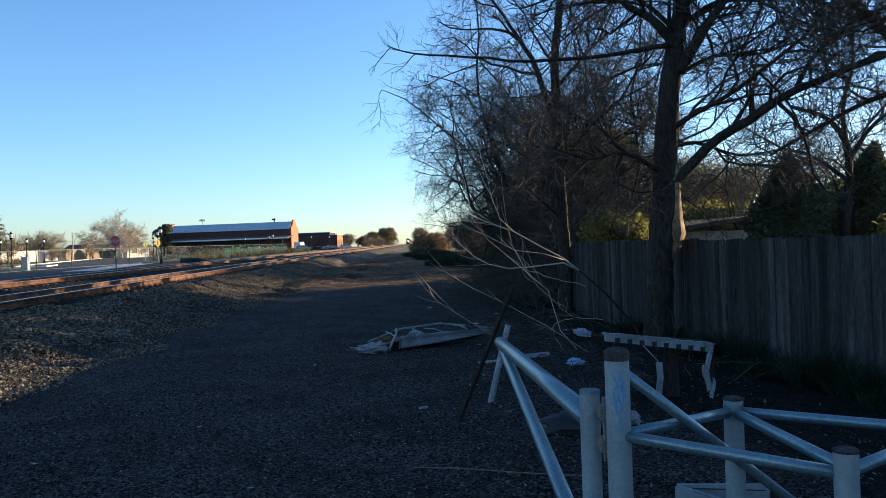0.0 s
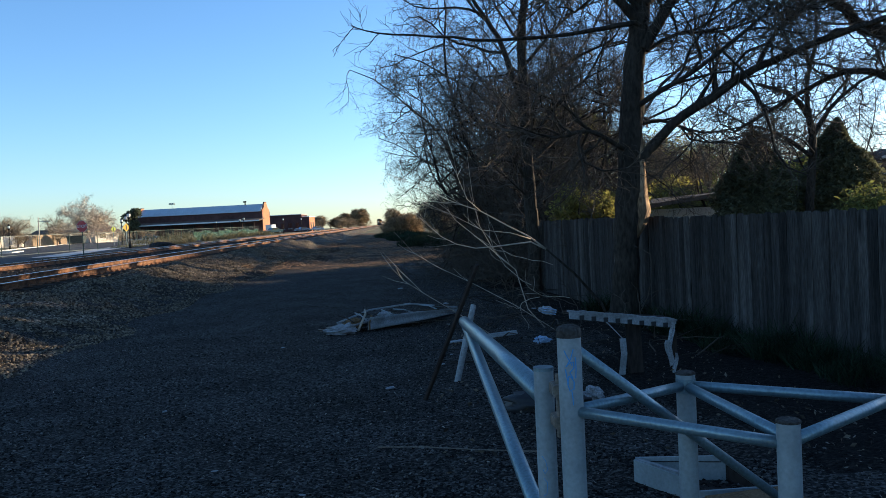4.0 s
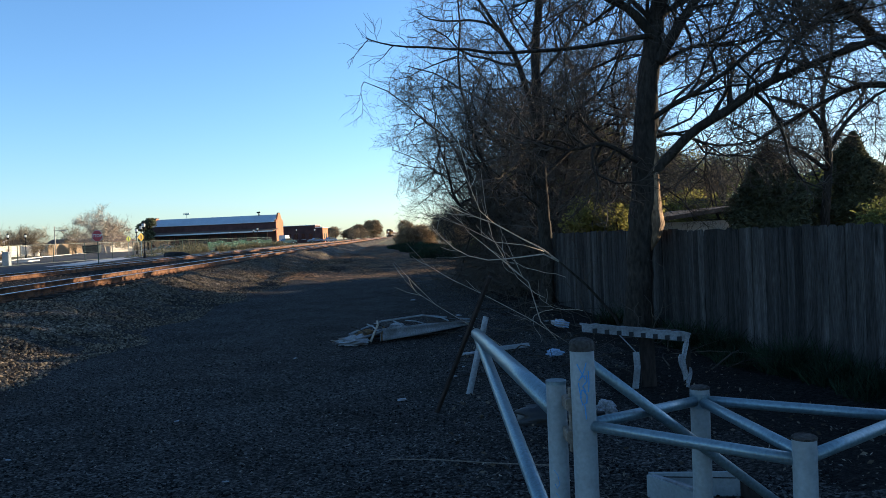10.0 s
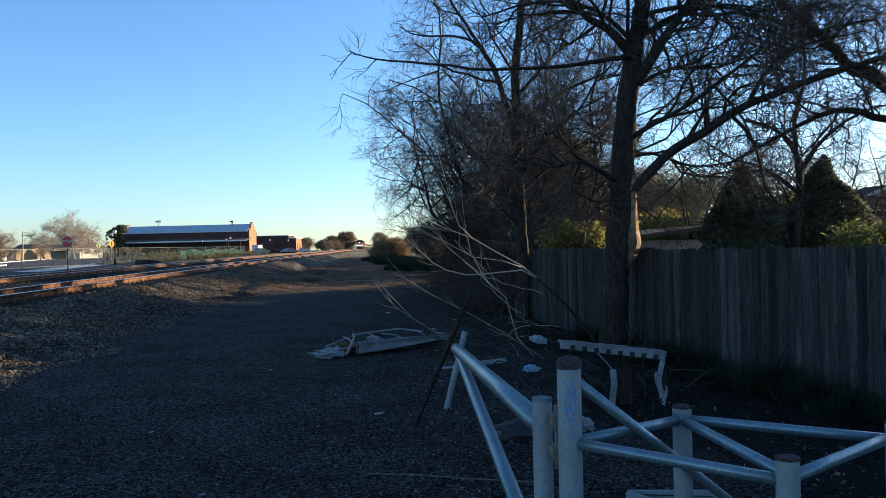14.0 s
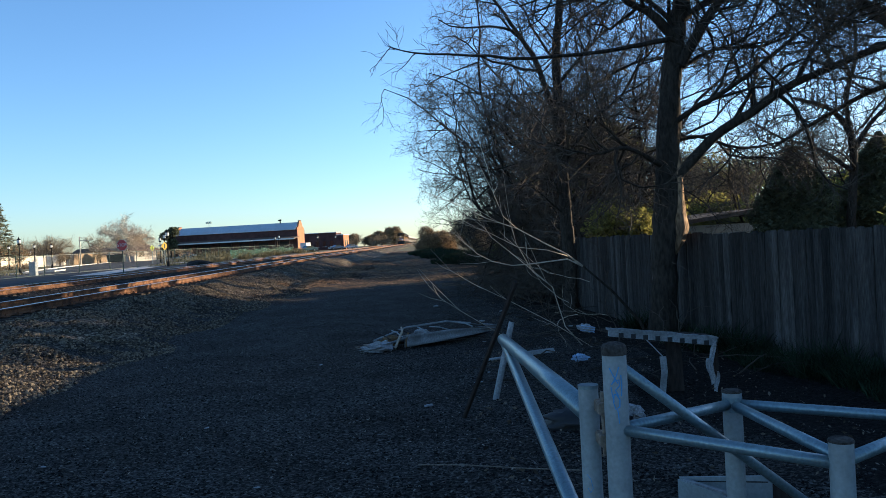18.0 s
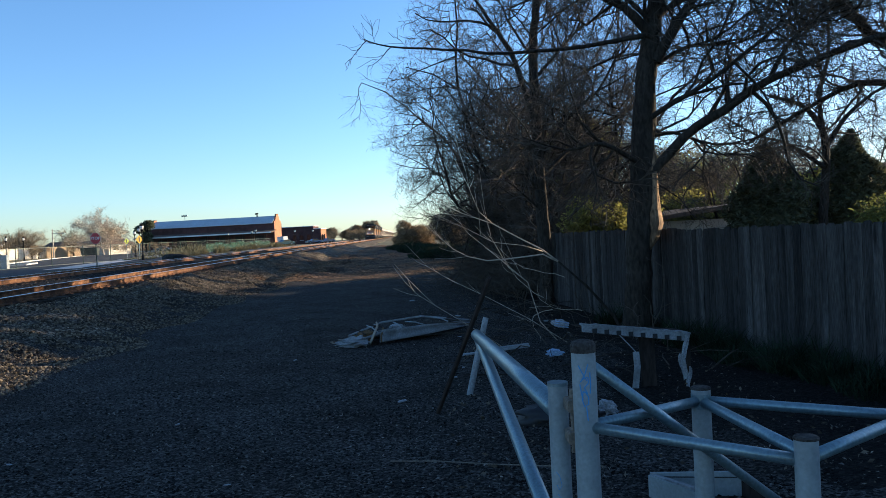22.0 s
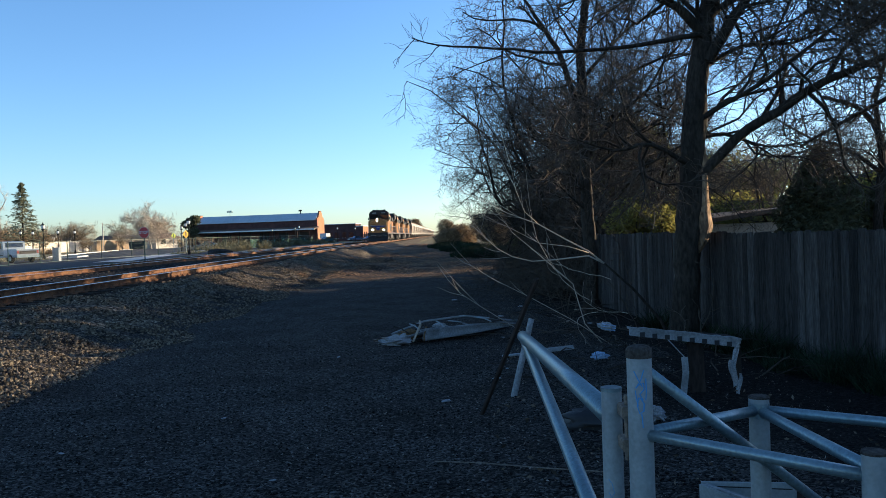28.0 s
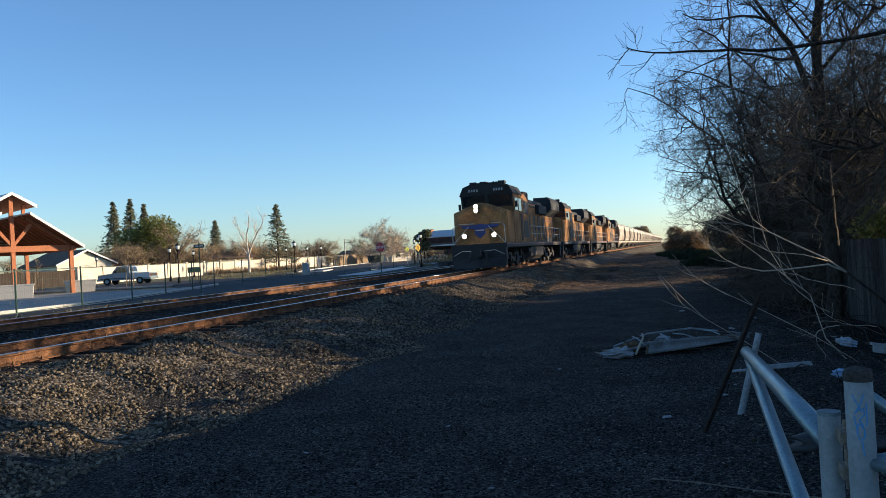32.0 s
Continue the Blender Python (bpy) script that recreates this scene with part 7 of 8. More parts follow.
part("gable_bracket", Geo().prism([(1.0, 3.98), (1.95, 4.36), (2.9, 3.98), (2.9, 4.06), (1.95, 4.44), (1.0, 4.06)], "y", -1.1, -1.04).box(1.0, -1.1, 3.95, 2.9, -1.04, 4.02), M_TRIM, big, "white arched bracket")
for k in range(4):
    part("gable_strut", Geo().box(1.3 + 0.4 * k, -1.09, 4.02, 1.36 + 0.4 * k, -1.05, 4.2), M_TRIM, big)
part("lower_roof", Geo().prism([(-1.6, 2.7), (0, 3.1), (0, 3.2), (-1.6, 2.8)], "x", -0.5, 11.5), M_DARKROOF, big)
part("window_band", Geo().box(0.4, -0.04, 3.22, 10.6, -0.004, 3.3), M_TRIM, big)
for k in range(9):
    w = part("window", Geo().box(0.5 + 1.12 * k, -0.03, 3.32, 1.4 + 1.12 * k, -0.005, 3.7), M_WINDOW, big)
    part("frame", Geo().box(0.44 + 1.12 * k, -0.05, 3.7, 1.46 + 1.12 * k, -0.006, 3.76), M_TRIM, w)

# out of view: house added so that its shadow covers gate and bank
side = thing("house", "unseen house added beyond the fence to cast shade", "house", pose(20, 7.5, -0.1))
part("wall", Geo().box(0, 0, 0, 10, 13.9, 3.6), M_STUCCO, side)
part("roof", Geo().prism([(-0.5, 3.55), (5, 6.0), (10.5, 3.55), (10.5, 3.7), (5, 6.15), (-0.5, 3.7)], "y", -0.4, 14.2), M_DARKROOF, side, "dark shingle roof")

SPARSE = [(15, 1.7, 0.9, 0.3, 0.03), (10, 0.9, 0.8, 0.34, 0.0), (6, 0.45, 0.75, 0.36, 0.0)]
g = Grower(91)
g.limb([(13.2, 17, -0.75), (13.0, 17, 2.5), (12.4, 17, 4.2), (11.1, 17.0, 5.34), (10.48, 17.0, 5.6), (10.12, 17.0, 6.05), (9.49, 17.0, 6.56), (8.6, 17.0, 7.3)], 0.24, 0.06, [(14, 2.2, 0.8, 0.28, 0.0)] + SPARSE[1:], 0.3)
g.limb([(12.9, 17, 3.2), (11.9, 17, 4.2), (11.06, 17.0, 4.43), (10.58, 17.0, 4.58), (9.93, 17.0, 4.5), (9.28, 17.0, 4.22), (8.49, 17.0, 3.81), (7.6, 17.0, 3.35)], 0.12, 0.03, SPARSE)
g.limb([(12.4, 17, 4.2), (12.2, 16.8, 6.0), (11.4, 16.5, 7.8), (10.8, 16.2, 9.5)], 0.15, 0.04, SPARSE)
g.limb([(12.6, 17, 3.8), (13.4, 16.6, 5.2), (14.2, 16.2, 6.8), (14.6, 16, 8.6)], 0.14, 0.04, SPARSE)
g.make("bare_tree", "large leafless tree with crooked limbs behind the fence", Matrix.Translation((0.02, -0.19, 1.69)) @ Matrix.Scale(0.8, 4) @ Matrix.Translation((-0.02, 0.19, -1.69)))
g = Grower(92)
g.limb([(13.0, 24, -0.2), (12.98, 24.0, 1.58), (13.14, 24.0, 3.32), (13.04, 24.0, 4.37), (12.49, 24.0, 5.09), (11.43, 24.0, 5.47)], 0.17, 0.05, [(14, 2.2, 0.9, 0.28, 0.04)] + SPARSE[1:], 0.3)
g.limb([(13.1, 24, 3.6), (13.7, 24, 4.6), (14.6, 23.8, 5.4), (15.6, 23.6, 5.8)], 0.1, 0.03, SPARSE)
g.limb([(13.1, 24, 4.0), (13.0, 24, 5.4), (13.4, 24, 7.0), (13.2, 24, 8.6)], 0.1, 0.03, SPARSE)
g.limb([(13.1, 24, 3.2), (12.0, 23.8, 3.9), (10.9, 23.6, 4.2), (9.6, 23.4, 4.9)], 0.08, 0.02, SPARSE)
g.make("bare_tree", "leafless spreading tree behind the fence")
for i, (x, y, s) in enumerate(((18, 30, 0.8), (22, 34, 0.85), (16, 37, 0.75))):
    copy_thing(protos[i % 3], pose(x, y, -0.1, 0, 0, 77 * i) @ Matrix.Scale(s, 4))

for i, (x, y, s) in enumerate(((18, 56, 1.3), (24, 58, 1.4), (30.5, 60, 1.5), (14.5, 60, 1.3))):
    copy_thing((fa, fb)[i % 2], pose(x, y, -0.1, 0, 0, 53 * i) @ Matrix.Scale(s, 4))

# hanging dead branch near the big tree
t = thing("fallen_branch", "pale dead branch drooping over the ground", "branch", Matrix.Translation((0.02, -0.19, 1.69)) @ Matrix.Scale(1.09, 4) @ Matrix.Translation((-0.02, 0.19, -1.69)))
BR = random.Random(95)
part("dark_stem", Geo().tube([(3.25, 11.3, -0.1), (3.0, 11.2, 0.42), (2.6, 11.1, 0.88), (2.19, 11.0, 1.25)], [0.026, 0.022, 0.018, 0.0135], 7), M_BARK, t, "dark bark-covered stem", smooth=True)
for pts, r in (([(2.19, 11.0, 1.25), (1.97, 11.0, 1.43), (1.65, 11.0, 1.61), (1.3, 11.0, 1.82), (0.87, 11.0, 1.99), (0.48, 11.0, 2.2), (0.05, 10.9, 2.39)], 0.022),
               ([(2.19, 11.0, 1.25), (1.98, 11.0, 1.36), (1.48, 11.0, 1.32), (1.2, 11.0, 1.31), (0.93, 11.0, 1.38), (0.72, 11.0, 1.5), (0.55, 11.0, 1.67), (0.3, 10.9, 2.02)], 0.02),
               ([(1.75, 11.0, 0.98), (1.4, 11.0, 1.3), (1.17, 11.0, 1.51), (0.94, 11.0, 1.71), (0.66, 11.0, 2.12)], 0.014),
               ([(2.0, 11.1, 1.4), (1.7, 11.0, 1.5), (1.3, 11.0, 1.56), (0.92, 11.1, 1.78), (0.6, 11.1, 1.94)], 0.012),
               ([(2.3, 11.1, -0.05), (1.9, 11.0, 0.42), (1.75, 11.0, 0.98), (1.5, 11.1, 1.2), (1.28, 11.1, 1.62), (1.2, 11.1, 2.05)], 0.016),
               ([(2.5, 10.8, -0.05), (1.7, 10.7, 0.5), (1.1, 10.6, 0.85), (0.6, 10.5, 1.12), (0.33, 10.5, 1.3), (0.07, 10.5, 1.6)], 0.011),
               ([(1.6, 10.4, -0.05), (0.9, 10.5, 0.45), (0.45, 10.6, 0.74), (0.18, 10.6, 0.93), (0.03, 10.6, 1.1), (-0.08, 10.6, 1.28)], 0.009),
               ([(1.3, 11.0, 1.82), (1.1, 10.9, 2.0), (0.98, 10.8, 2.3), (0.93, 10.8, 2.6)], 0.009)):
    pts = [Vector(p) for p in pts]
    n = len(pts) - 1
    r *= 0.62
    part("stem", Geo().tube(pts, [r * (1 - 0.82 * i / n) for i in range(n + 1)], 6), M_PALETWIG, t, smooth=True)
    for k in range(9 if n > 5 else 4):
        i = BR.randrange(n // 2, n)
        p = pts[i].lerp(pts[i + 1], BR.random())
        d = ((pts[i + 1] - pts[i]).normalized() + Vector((BR.gauss(0, 0.45), BR.gauss(0, 0.35), BR.gauss(0.1, 0.5)))) * BR.uniform(0.5, 1.6)
        part("twig", Geo().tube([p, p + d * 0.16, p + d * 0.3 + Vector((0, 0, 0.03))], [0.0042, 0.0034, 0.0018], 4), M_PALETWIG, t)

g = Grower(94)
for k in range(4):
    p = Vector((g.rnd.uniform(1.2, 2.5), 11.0 + g.rnd.uniform(-0.5, 0.9), g.rnd.uniform(0.5, 1.5)))
    q = g.path(p, (-0.9, g.rnd.gauss(0, 0.3), g.rnd.uniform(-0.1, 0.6)), g.rnd.uniform(0.6, 1.2), 7, 0.24, 0.03)
    g.twig.tube(q, [0.006, 0.0055, 0.005, 0.0045, 0.004, 0.0035, 0.003, 0.002], 4, caps=False)
    g.children(q, 0.008, 0, [(4, 0.4, 0.6, 0.2, 0.03)], 0.3, 0.008)
part("twig_mass", g.twig, M_PALETWIG, t, "fine bleached twigs", kind="stuff")

# thin stems and vines along the fence
g = Grower(96)
for k in range(26):
    y = g.rnd.uniform(10.5, 24)
    x = min(g.rnd.uniform(2.2, 4.0), fence_x(min(y, 18.0)) - 0.25)
    q = g.path((x, y, -0.1), (g.rnd.gauss(0, 0.5), g.rnd.gauss(0, 0.5), 1), g.rnd.uniform(0.8, 2.6), 6, 0.2, 0)
    g.twig.tube(q, [0.009, 0.008, 0.007, 0.006, 0.005, 0.004, 0.003], 4, caps=False)
    g.children(q, 0.015, 0, [(7, 0.5, 0.8, 0.25, 0)], 0.2)
for k in range(150):
    y = g.rnd.uniform(20, 29.5)
    x = g.rnd.uniform(2.2, 0.195 * y)
    q = g.path((x, y, -0.1), (g.rnd.gauss(0, 0.4), g.rnd.gauss(0, 0.4), 1), g.rnd.uniform(1.6, 3.4), 7, 0.42, -0.02)
    g.twig.tube(q, [0.016, 0.015, 0.013, 0.011, 0.008, 0.006, 0.005, 0.004], 4, caps=False)
    g.children(q, 0.02, 0, [(13, 0.85, 1.1, 0.34, 0), (5, 0.4, 0.9, 0.3, 0)], 0.12, 0.012)
single("undergrowth", g.twig, M_TWIG, "thin bare stems and brambles along the fence", "brush", kind="stuff")


# ---- dumped things round the gate ----
def scribble(geo, cx, cy, r, pts, w):
    """Paint strokes wrapped on a round post: (angle in degrees, height)."""
    path = [Vector((cx + (r + 0.0012) * math.cos(radians(a)), cy + (r + 0.0012) * math.sin(radians(a)), z)) for a, z in pts]
    geo.tube(path, w, 4)


g = Geo()
for pts in ([(-128, 1.12), (-112, 1.09), (-92, 1.055)], [(-84, 1.125), (-98, 1.085), (-120, 1.05)], [(-122, 1.05), (-106, 1.065), (-86, 1.07), (-84, 1.045), (-104, 1.025), (-90, 1.0)], [(-124, 1.04), (-118, 1.0), (-112, 0.975)],
            [(-110, 1.01), (-116, 0.975), (-106, 0.945), (-88, 0.955), (-86, 0.985), (-98, 1.005), (-110, 1.01)], [(-76, 1.09), (-74, 1.04), (-78, 1.0)], [(-98, 0.945), (-95, 0.915), (-93, 0.885)]):
    scribble(g, 0.786, 3.22, 0.052, pts, 0.0028)
part("spray_tag", g, M_SPRAY, barrier, "blue sprayed scribble")
g = Geo()
for pts in ([(-130, 0.62), (-110, 0.6), (-100, 0.56), (-116, 0.54), (-128, 0.56)], [(-124, 0.52), (-104, 0.5), (-110, 0.45), (-126, 0.44)], [(-120, 0.42), (-98, 0.36), (-104, 0.28), (-122, 0.3), (-124, 0.38)]):
    scribble(g, 0.7, 3.39, 0.045, pts, 0.0016)
part("spray_tag", g, M_SPRAY, gate, "faded blue sprayed scribble")


def crumple(seed, c, r, rough=0.9, freq=2.6):
    return Geo().blob(c, r, 18, 12, rough, seed, freq)


wreck = thing("broken_canopy_frame", "collapsed pale frame with torn cloth lying on dirt", "debris", pose(-0.95, 12.45, 0.02, 0, 0, 27))
part("long_rail", Geo().tube([(0.1, 0.0, 0.05), (0.8, 0.1, 0.17), (1.6, 0.15, 0.18), (2.5, 0.3, 0.12)], 0.02, 8), M_WHITE, wreck, "bent white rail")
part("long_rail", Geo().tube([(0.3, 0.55, 0.1), (1.0, 0.75, 0.24), (1.8, 0.8, 0.27), (2.6, 0.5, 0.15)], 0.016, 8), M_WHITE, wreck)
for k in range(9):
    x = 0.42 + 0.23 * k
    a = Vector((x, 0.12 + 0.02 * k, 0.14 + 0.008 * k))
    b = Vector((x + 0.12 * math.sin(k * 2.3), 0.72 + 0.06 * math.sin(k * 1.7), 0.2 + 0.012 * (k % 4)))
    part("cross_bar", Geo().tube([a, a.lerp(b, 0.5) + Vector((0, 0, 0.02)), b], 0.011, 5), (M_WOODOLD, M_WHITE, M_WOODOLD, M_GREYPAINT)[k % 4], wreck)
g, n = Geo(), 12
for i in range(n + 1):
    f = i / n
    x, y = 0.58 + 2.05 * f, -0.06 + 0.42 * f ** 1.6
    zb, h = 0.015 + 0.07 * f, 0.2 - 0.11 * f
    for j in range(5):
        v = j / 4
        g.v.append((x + 0.05 * v, y + 0.05 * math.sin(v * 2.6) - 0.02 * v, zb + h * v))
    for j in range(5):
        v = j / 4
        g.v.append((x + 0.05 * v, y + 0.05 * math.sin(v * 2.6) - 0.02 * v + 0.012, zb + h * v))
for i in range(n):
    for j in range(4):
        p, q = i * 10 + j, (i + 1) * 10 + j
        g.f.extend([(p, q, q + 1, p + 1), (p + 5, p + 6, q + 6, q + 5)])
        g.s.extend([0, 0])
    p, q = i * 10, (i + 1) * 10
    g.f.extend([(p, p + 5, q + 5, q), (p + 4, q + 4, q + 9, p + 9)])
    g.s.extend([0, 0])
part("side_panel", g, M_WHITE, wreck, "curved grey-white moulded side panel", smooth=True)
part("broken_end", Geo().tube([(0.6, -0.07, 0.02), (0.62, -0.03, 0.12), (0.68, 0.0, 0.24)], 0.016, 6), M_TAN, wreck, "tan torn edge")
part("dark_netting", Geo().blob((1.35, 0.42, 0.07), (0.95, 0.3, 0.075), 22, 12, 0.5, 33, 2.5), M_BLACK, wreck, "crumpled dark netting inside the frame", smooth=True)
for k in range(5):
    a = 2.6 + 0.28 * k
    part("broken_stick", Geo().tube([(0.3, 0.1 + 0.05 * k, 0.07), (0.3 + 0.5 * math.cos(a), 0.1 + 0.5 * math.sin(a) * 0.5, 0.05 + 0.02 * k)], [0.014, 0.008], 5), M_WOODOLD if k % 2 else M_PALETWIG, wreck)
part("torn_cloth", crumple(3, (0.17, 0.05, 0.05), (0.26, 0.15, 0.08), 0.85, 3.0), M_CLOTH, wreck, "torn white cloth")
part("torn_cloth", crumple(4, (0.48, 0.26, 0.1), (0.16, 0.13, 0.08), 0.7, 3.0), M_TAN, wreck, "dirty tan cloth")
part("torn_cloth", crumple(5, (1.15, 0.5, 0.17), (0.12, 0.09, 0.05), 0.5, 3.0), M_CLOTH, wreck)
part("strap", Geo().tube([(0.42, -0.03, 0.02), (0.5, 0.0, 0.14), (0.62, 0.1, 0.26), (0.7, 0.3, 0.3)], 0.018, 6), M_PALETWIG, wreck)

rack = thing("overturned_crate_table", "wrecked white slatted table with hanging rags", "debris", pose(1.86, 8.1, 0, 0, 0, 0))
part("edge_board", Geo().prism([(0, 0.62), (1.13, 0.46), (1.13, 0.55), (0.0, 0.7)], "y", 0, 0.05), M_WHITE, rack, "soiled white notched board")
# black blocks on the board's face paint the shade of its gaps
for k in range(8):
    x = 0.1 + 0.127 * k
    z = 0.62 - 0.1416 * x
    part("notch", Geo().box(x, -0.006, z - 0.004, x + 0.05, 0.0, z + 0.044), M_BLACK, rack, "black block standing for the shade in a gap")
RAG = random.Random(41)
edge = [(-0.02 + 0.058 * k, 0.702 - 0.133 * (-0.02 + 0.058 * k) + RAG.uniform(0.0, 0.016)) for k in range(21)]
part("ragged_edge", Geo().prism([(-0.02, 0.69), (1.14, 0.535)] + edge[::-1], "y", -0.006, 0.058), M_WHITE, rack, "torn pale top edge")
part("back_plate", Geo().add([(0.62, 0.06, 0.0), (0.78, 0.06, 0.0), (0.76, 0.05, 0.53), (0.6, 0.05, 0.55), (0.62, 0.08, 0.0), (0.78, 0.08, 0.0), (0.76, 0.07, 0.53), (0.6, 0.07, 0.55)], [(0, 3, 2, 1), (4, 5, 6, 7), (0, 1, 5, 4), (1, 2, 6, 5), (2, 3, 7, 6), (3, 0, 4, 7)]), M_WOODOLD, rack, "dark upright board")
part("hanging_wire", Geo().tube([(0.38, 0.0, 0.57), (0.47, -0.01, 0.47), (0.55, 0.0, 0.38)], 0.006, 5), M_WHITE, rack)
part("top_panel", Geo().add([(0, 0.05, 0.68), (1.13, 0.05, 0.53), (1.2, 0.6, 0.5), (0.05, 0.6, 0.62), (0, 0.05, 0.7), (1.13, 0.05, 0.55), (1.2, 0.6, 0.52), (0.05, 0.6, 0.64)], [(0, 3, 2, 1), (4, 5, 6, 7), (0, 1, 5, 4), (1, 2, 6, 5), (2, 3, 7, 6), (3, 0, 4, 7)]), M_WOODOLD, rack)
part("leg", Geo().add([(0.5, 0.0, 0.0), (0.565, 0.0, 0.0), (0.595, 0.0, 0.22), (0.585, 0.0, 0.38), (0.52, 0.0, 0.38), (0.53, 0.0, 0.22), (0.5, 0.016, 0.0), (0.565, 0.016, 0.0), (0.595, 0.016, 0.22), (0.585, 0.016, 0.38), (0.52, 0.016, 0.38), (0.53, 0.016, 0.22)],
                   [(0, 1, 2, 5), (5, 2, 3, 4), (6, 11, 8, 7), (11, 10, 9, 8), (0, 6, 7, 1), (1, 7, 8, 2), (2, 8, 9, 3), (3, 9, 10, 4), (4, 10, 11, 5), (5, 11, 6, 0)]), M_WHITE, rack, "bowed white board leg")
part("leg", Geo().box(1.09, 0.0, -0.1, 1.13, 0.05, 0.5), M_WOODOLD, rack)


def rag_strip(x, w, z0, z1, seed):
    """A thin creased strip of cloth hanging between two heights."""
    r, g, n, m = random.Random(seed), Geo(), 9, 5
    for side in (0.0, 0.006):
        for i in range(n):
            f = i / (n - 1)
            c, ww = x + 0.018 * math.sin(seed + f * 4), w * (0.6 + 0.5 * math.sin(0.5 + f * 2.4)) * r.uniform(0.85, 1.1)
            for j in range(m):
                u = j / (m - 1) - 0.5
                g.v.append((c + u * ww, -0.02 + side - 0.014 * math.sin(u * 9 + f * 3 + seed), z1 + (z0 - z1) * f - (0.03 * r.random() if i == n - 1 else 0)))
    for i in range(n - 1):
        for j in range(m - 1):
            a, b = i * m + j, (i + 1) * m + j
            g.f.extend([(a, a + 1, b + 1, b), (a + n * m, b + n * m, b + 1 + n * m, a + 1 + n * m)])
            g.s.extend([0, 0])
    return g


for x, w, z0, z1, seed in ((1.07, 0.045, 0.3, 0.53, 1), (1.045, 0.07, 0.08, 0.34, 4), (1.1, 0.035, 0.0, 0.2, 7)):
    part("rag", rag_strip(x, w, z0, z1, seed), M_CLOTH, rack, "hanging dirty white rag", smooth=True)
bag = thing("tumbled_bag", "pale blue-striped bag beside the wrecked table", "bag", pose(1.72, 8.6, 0.66, 0, 12, 8))
part("body", crumple(10, (0, 0, 0), (0.1, 0.06, 0.045), 0.55), M_CLOTH, bag)
for k in range(3):
    part("stripe", Geo().box(-0.08, -0.068, -0.03 + 0.025 * k, 0.08, -0.052, -0.02 + 0.025 * k), M_BLUECLOTH, bag, "blue stripe")

single("leaning_board", Geo().box(-0.021, -0.016, 0, 0.021, 0.016, 1.58, bevel=0.005), M_WOODOLD, "dark weathered timber leaning against the gate", "board", m=look((0.27, 7.5, -0.05), (0.8, 6.85, 1.35)) @ pose(0, 0, 0, 180, 0, 0))
single("white_stake", Geo().tube([(0, 0, -0.1), (0.13, 0.02, 0.4), (0.24, 0.05, 0.8)], [0.034, 0.034, 0.03], 8), M_WHITE, "short white stake leaning behind the gate", "stake", m=pose(0.64, 8.3, 0))
single("white_strip", Geo().box(0, 0, 0, 1.0, 0.09, 0.025, bevel=0.006).box(0.45, 0.03, 0.026, 1.0, 0.1, 0.05), M_WHITE, "broken white plastic strip on the ground", "debris", m=pose(0.74, 10.75, 0.03, 0, -3, 9))
single("blue_rag", crumple(12, (0, 0, 0), (0.11, 0.06, 0.04)), M_BLUECLOTH, "pale blue rag on the ground", "rag", m=pose(1.95, 10.3, 0.08))
single("white_bag", crumple(14, (0, 0, 0), (0.1, 0.08, 0.07)), M_CLOTH, "white plastic bag behind the gate", "bag", m=pose(1.8, 7.0, 0.05))
single("dark_tarp", crumple(15, (0, 0, 0), (0.36, 0.26, 0.1), 0.7, 2.6), M_BLACK, "dark tarpaulin heap behind the gate", "tarpaulin", smooth=True, m=pose(1.35, 6.9, 0.05))
single("ground_stick", Geo().tube([(0, 0, 0.012), (0.35, -0.1, 0.018), (0.75, -0.25, 0.012), (1.2, -0.4, 0.012)], 0.005, 6), M_HINGE, "thin rusty brown rod lying on the ground", "rod", m=pose(-0.14, 5.85, 0.01))
def board(x0, y0, x1, y1, h0, h1, thick, z=0.0):
    """An upright board between two ground points, with its own height at each end."""
    d = Vector((x1 - x0, y1 - y0, 0)).normalized()
    n = Vector((-d.y, d.x, 0)) * thick / 2
    a, b = Vector((x0, y0, z)), Vector((x1, y1, z))
    up0, up1 = Vector((0, 0, h0)), Vector((0, 0, h1))
    return Geo().add([tuple(v) for v in (a - n, b - n, b + n, a + n, a - n + up0, b - n + up1, b + n + up1, a + n + up0)], [(0, 3, 2, 1), (4, 5, 6, 7), (0, 1, 5, 4), (1, 2, 6, 5), (2, 3, 7, 6), (3, 0, 4, 7)])


drawer = thing("drawer_box", "pale open drawer box lying by the posts", "box", pose(1.51, 4.76, 0))
part("back_panel", board(0.0, 0.0, 0.53, -0.13, 0.15, 0.165, 0.018), M_GREYPAINT, drawer, "pale panel with a dark line painted under its lip")
# raised black strip paints the shade line below the lip
part("groove", board(0.015, -0.017, 0.5, -0.136, 0.006, 0.006, 0.004, 0.125), M_BLACK, drawer)
part("end_panel", board(-0.008, -0.01, 0.17, -0.35, 0.14, 0.125, 0.02), M_GREYPAINT, drawer)
part("lip", board(0.018, -0.02, 0.19, -0.345, 0.016, 0.016, 0.03, 0.128), M_WHITE, drawer, "white lip on the end panel")
part("end_panel", board(0.53, -0.14, 0.66, -0.4, 0.13, 0.05, 0.018), M_WOODOLD, drawer, "dark split end panel")
part("front_rail", board(0.2, -0.4, 0.74, -0.41, 0.05, 0.055, 0.016), M_GREYPAINT, drawer)
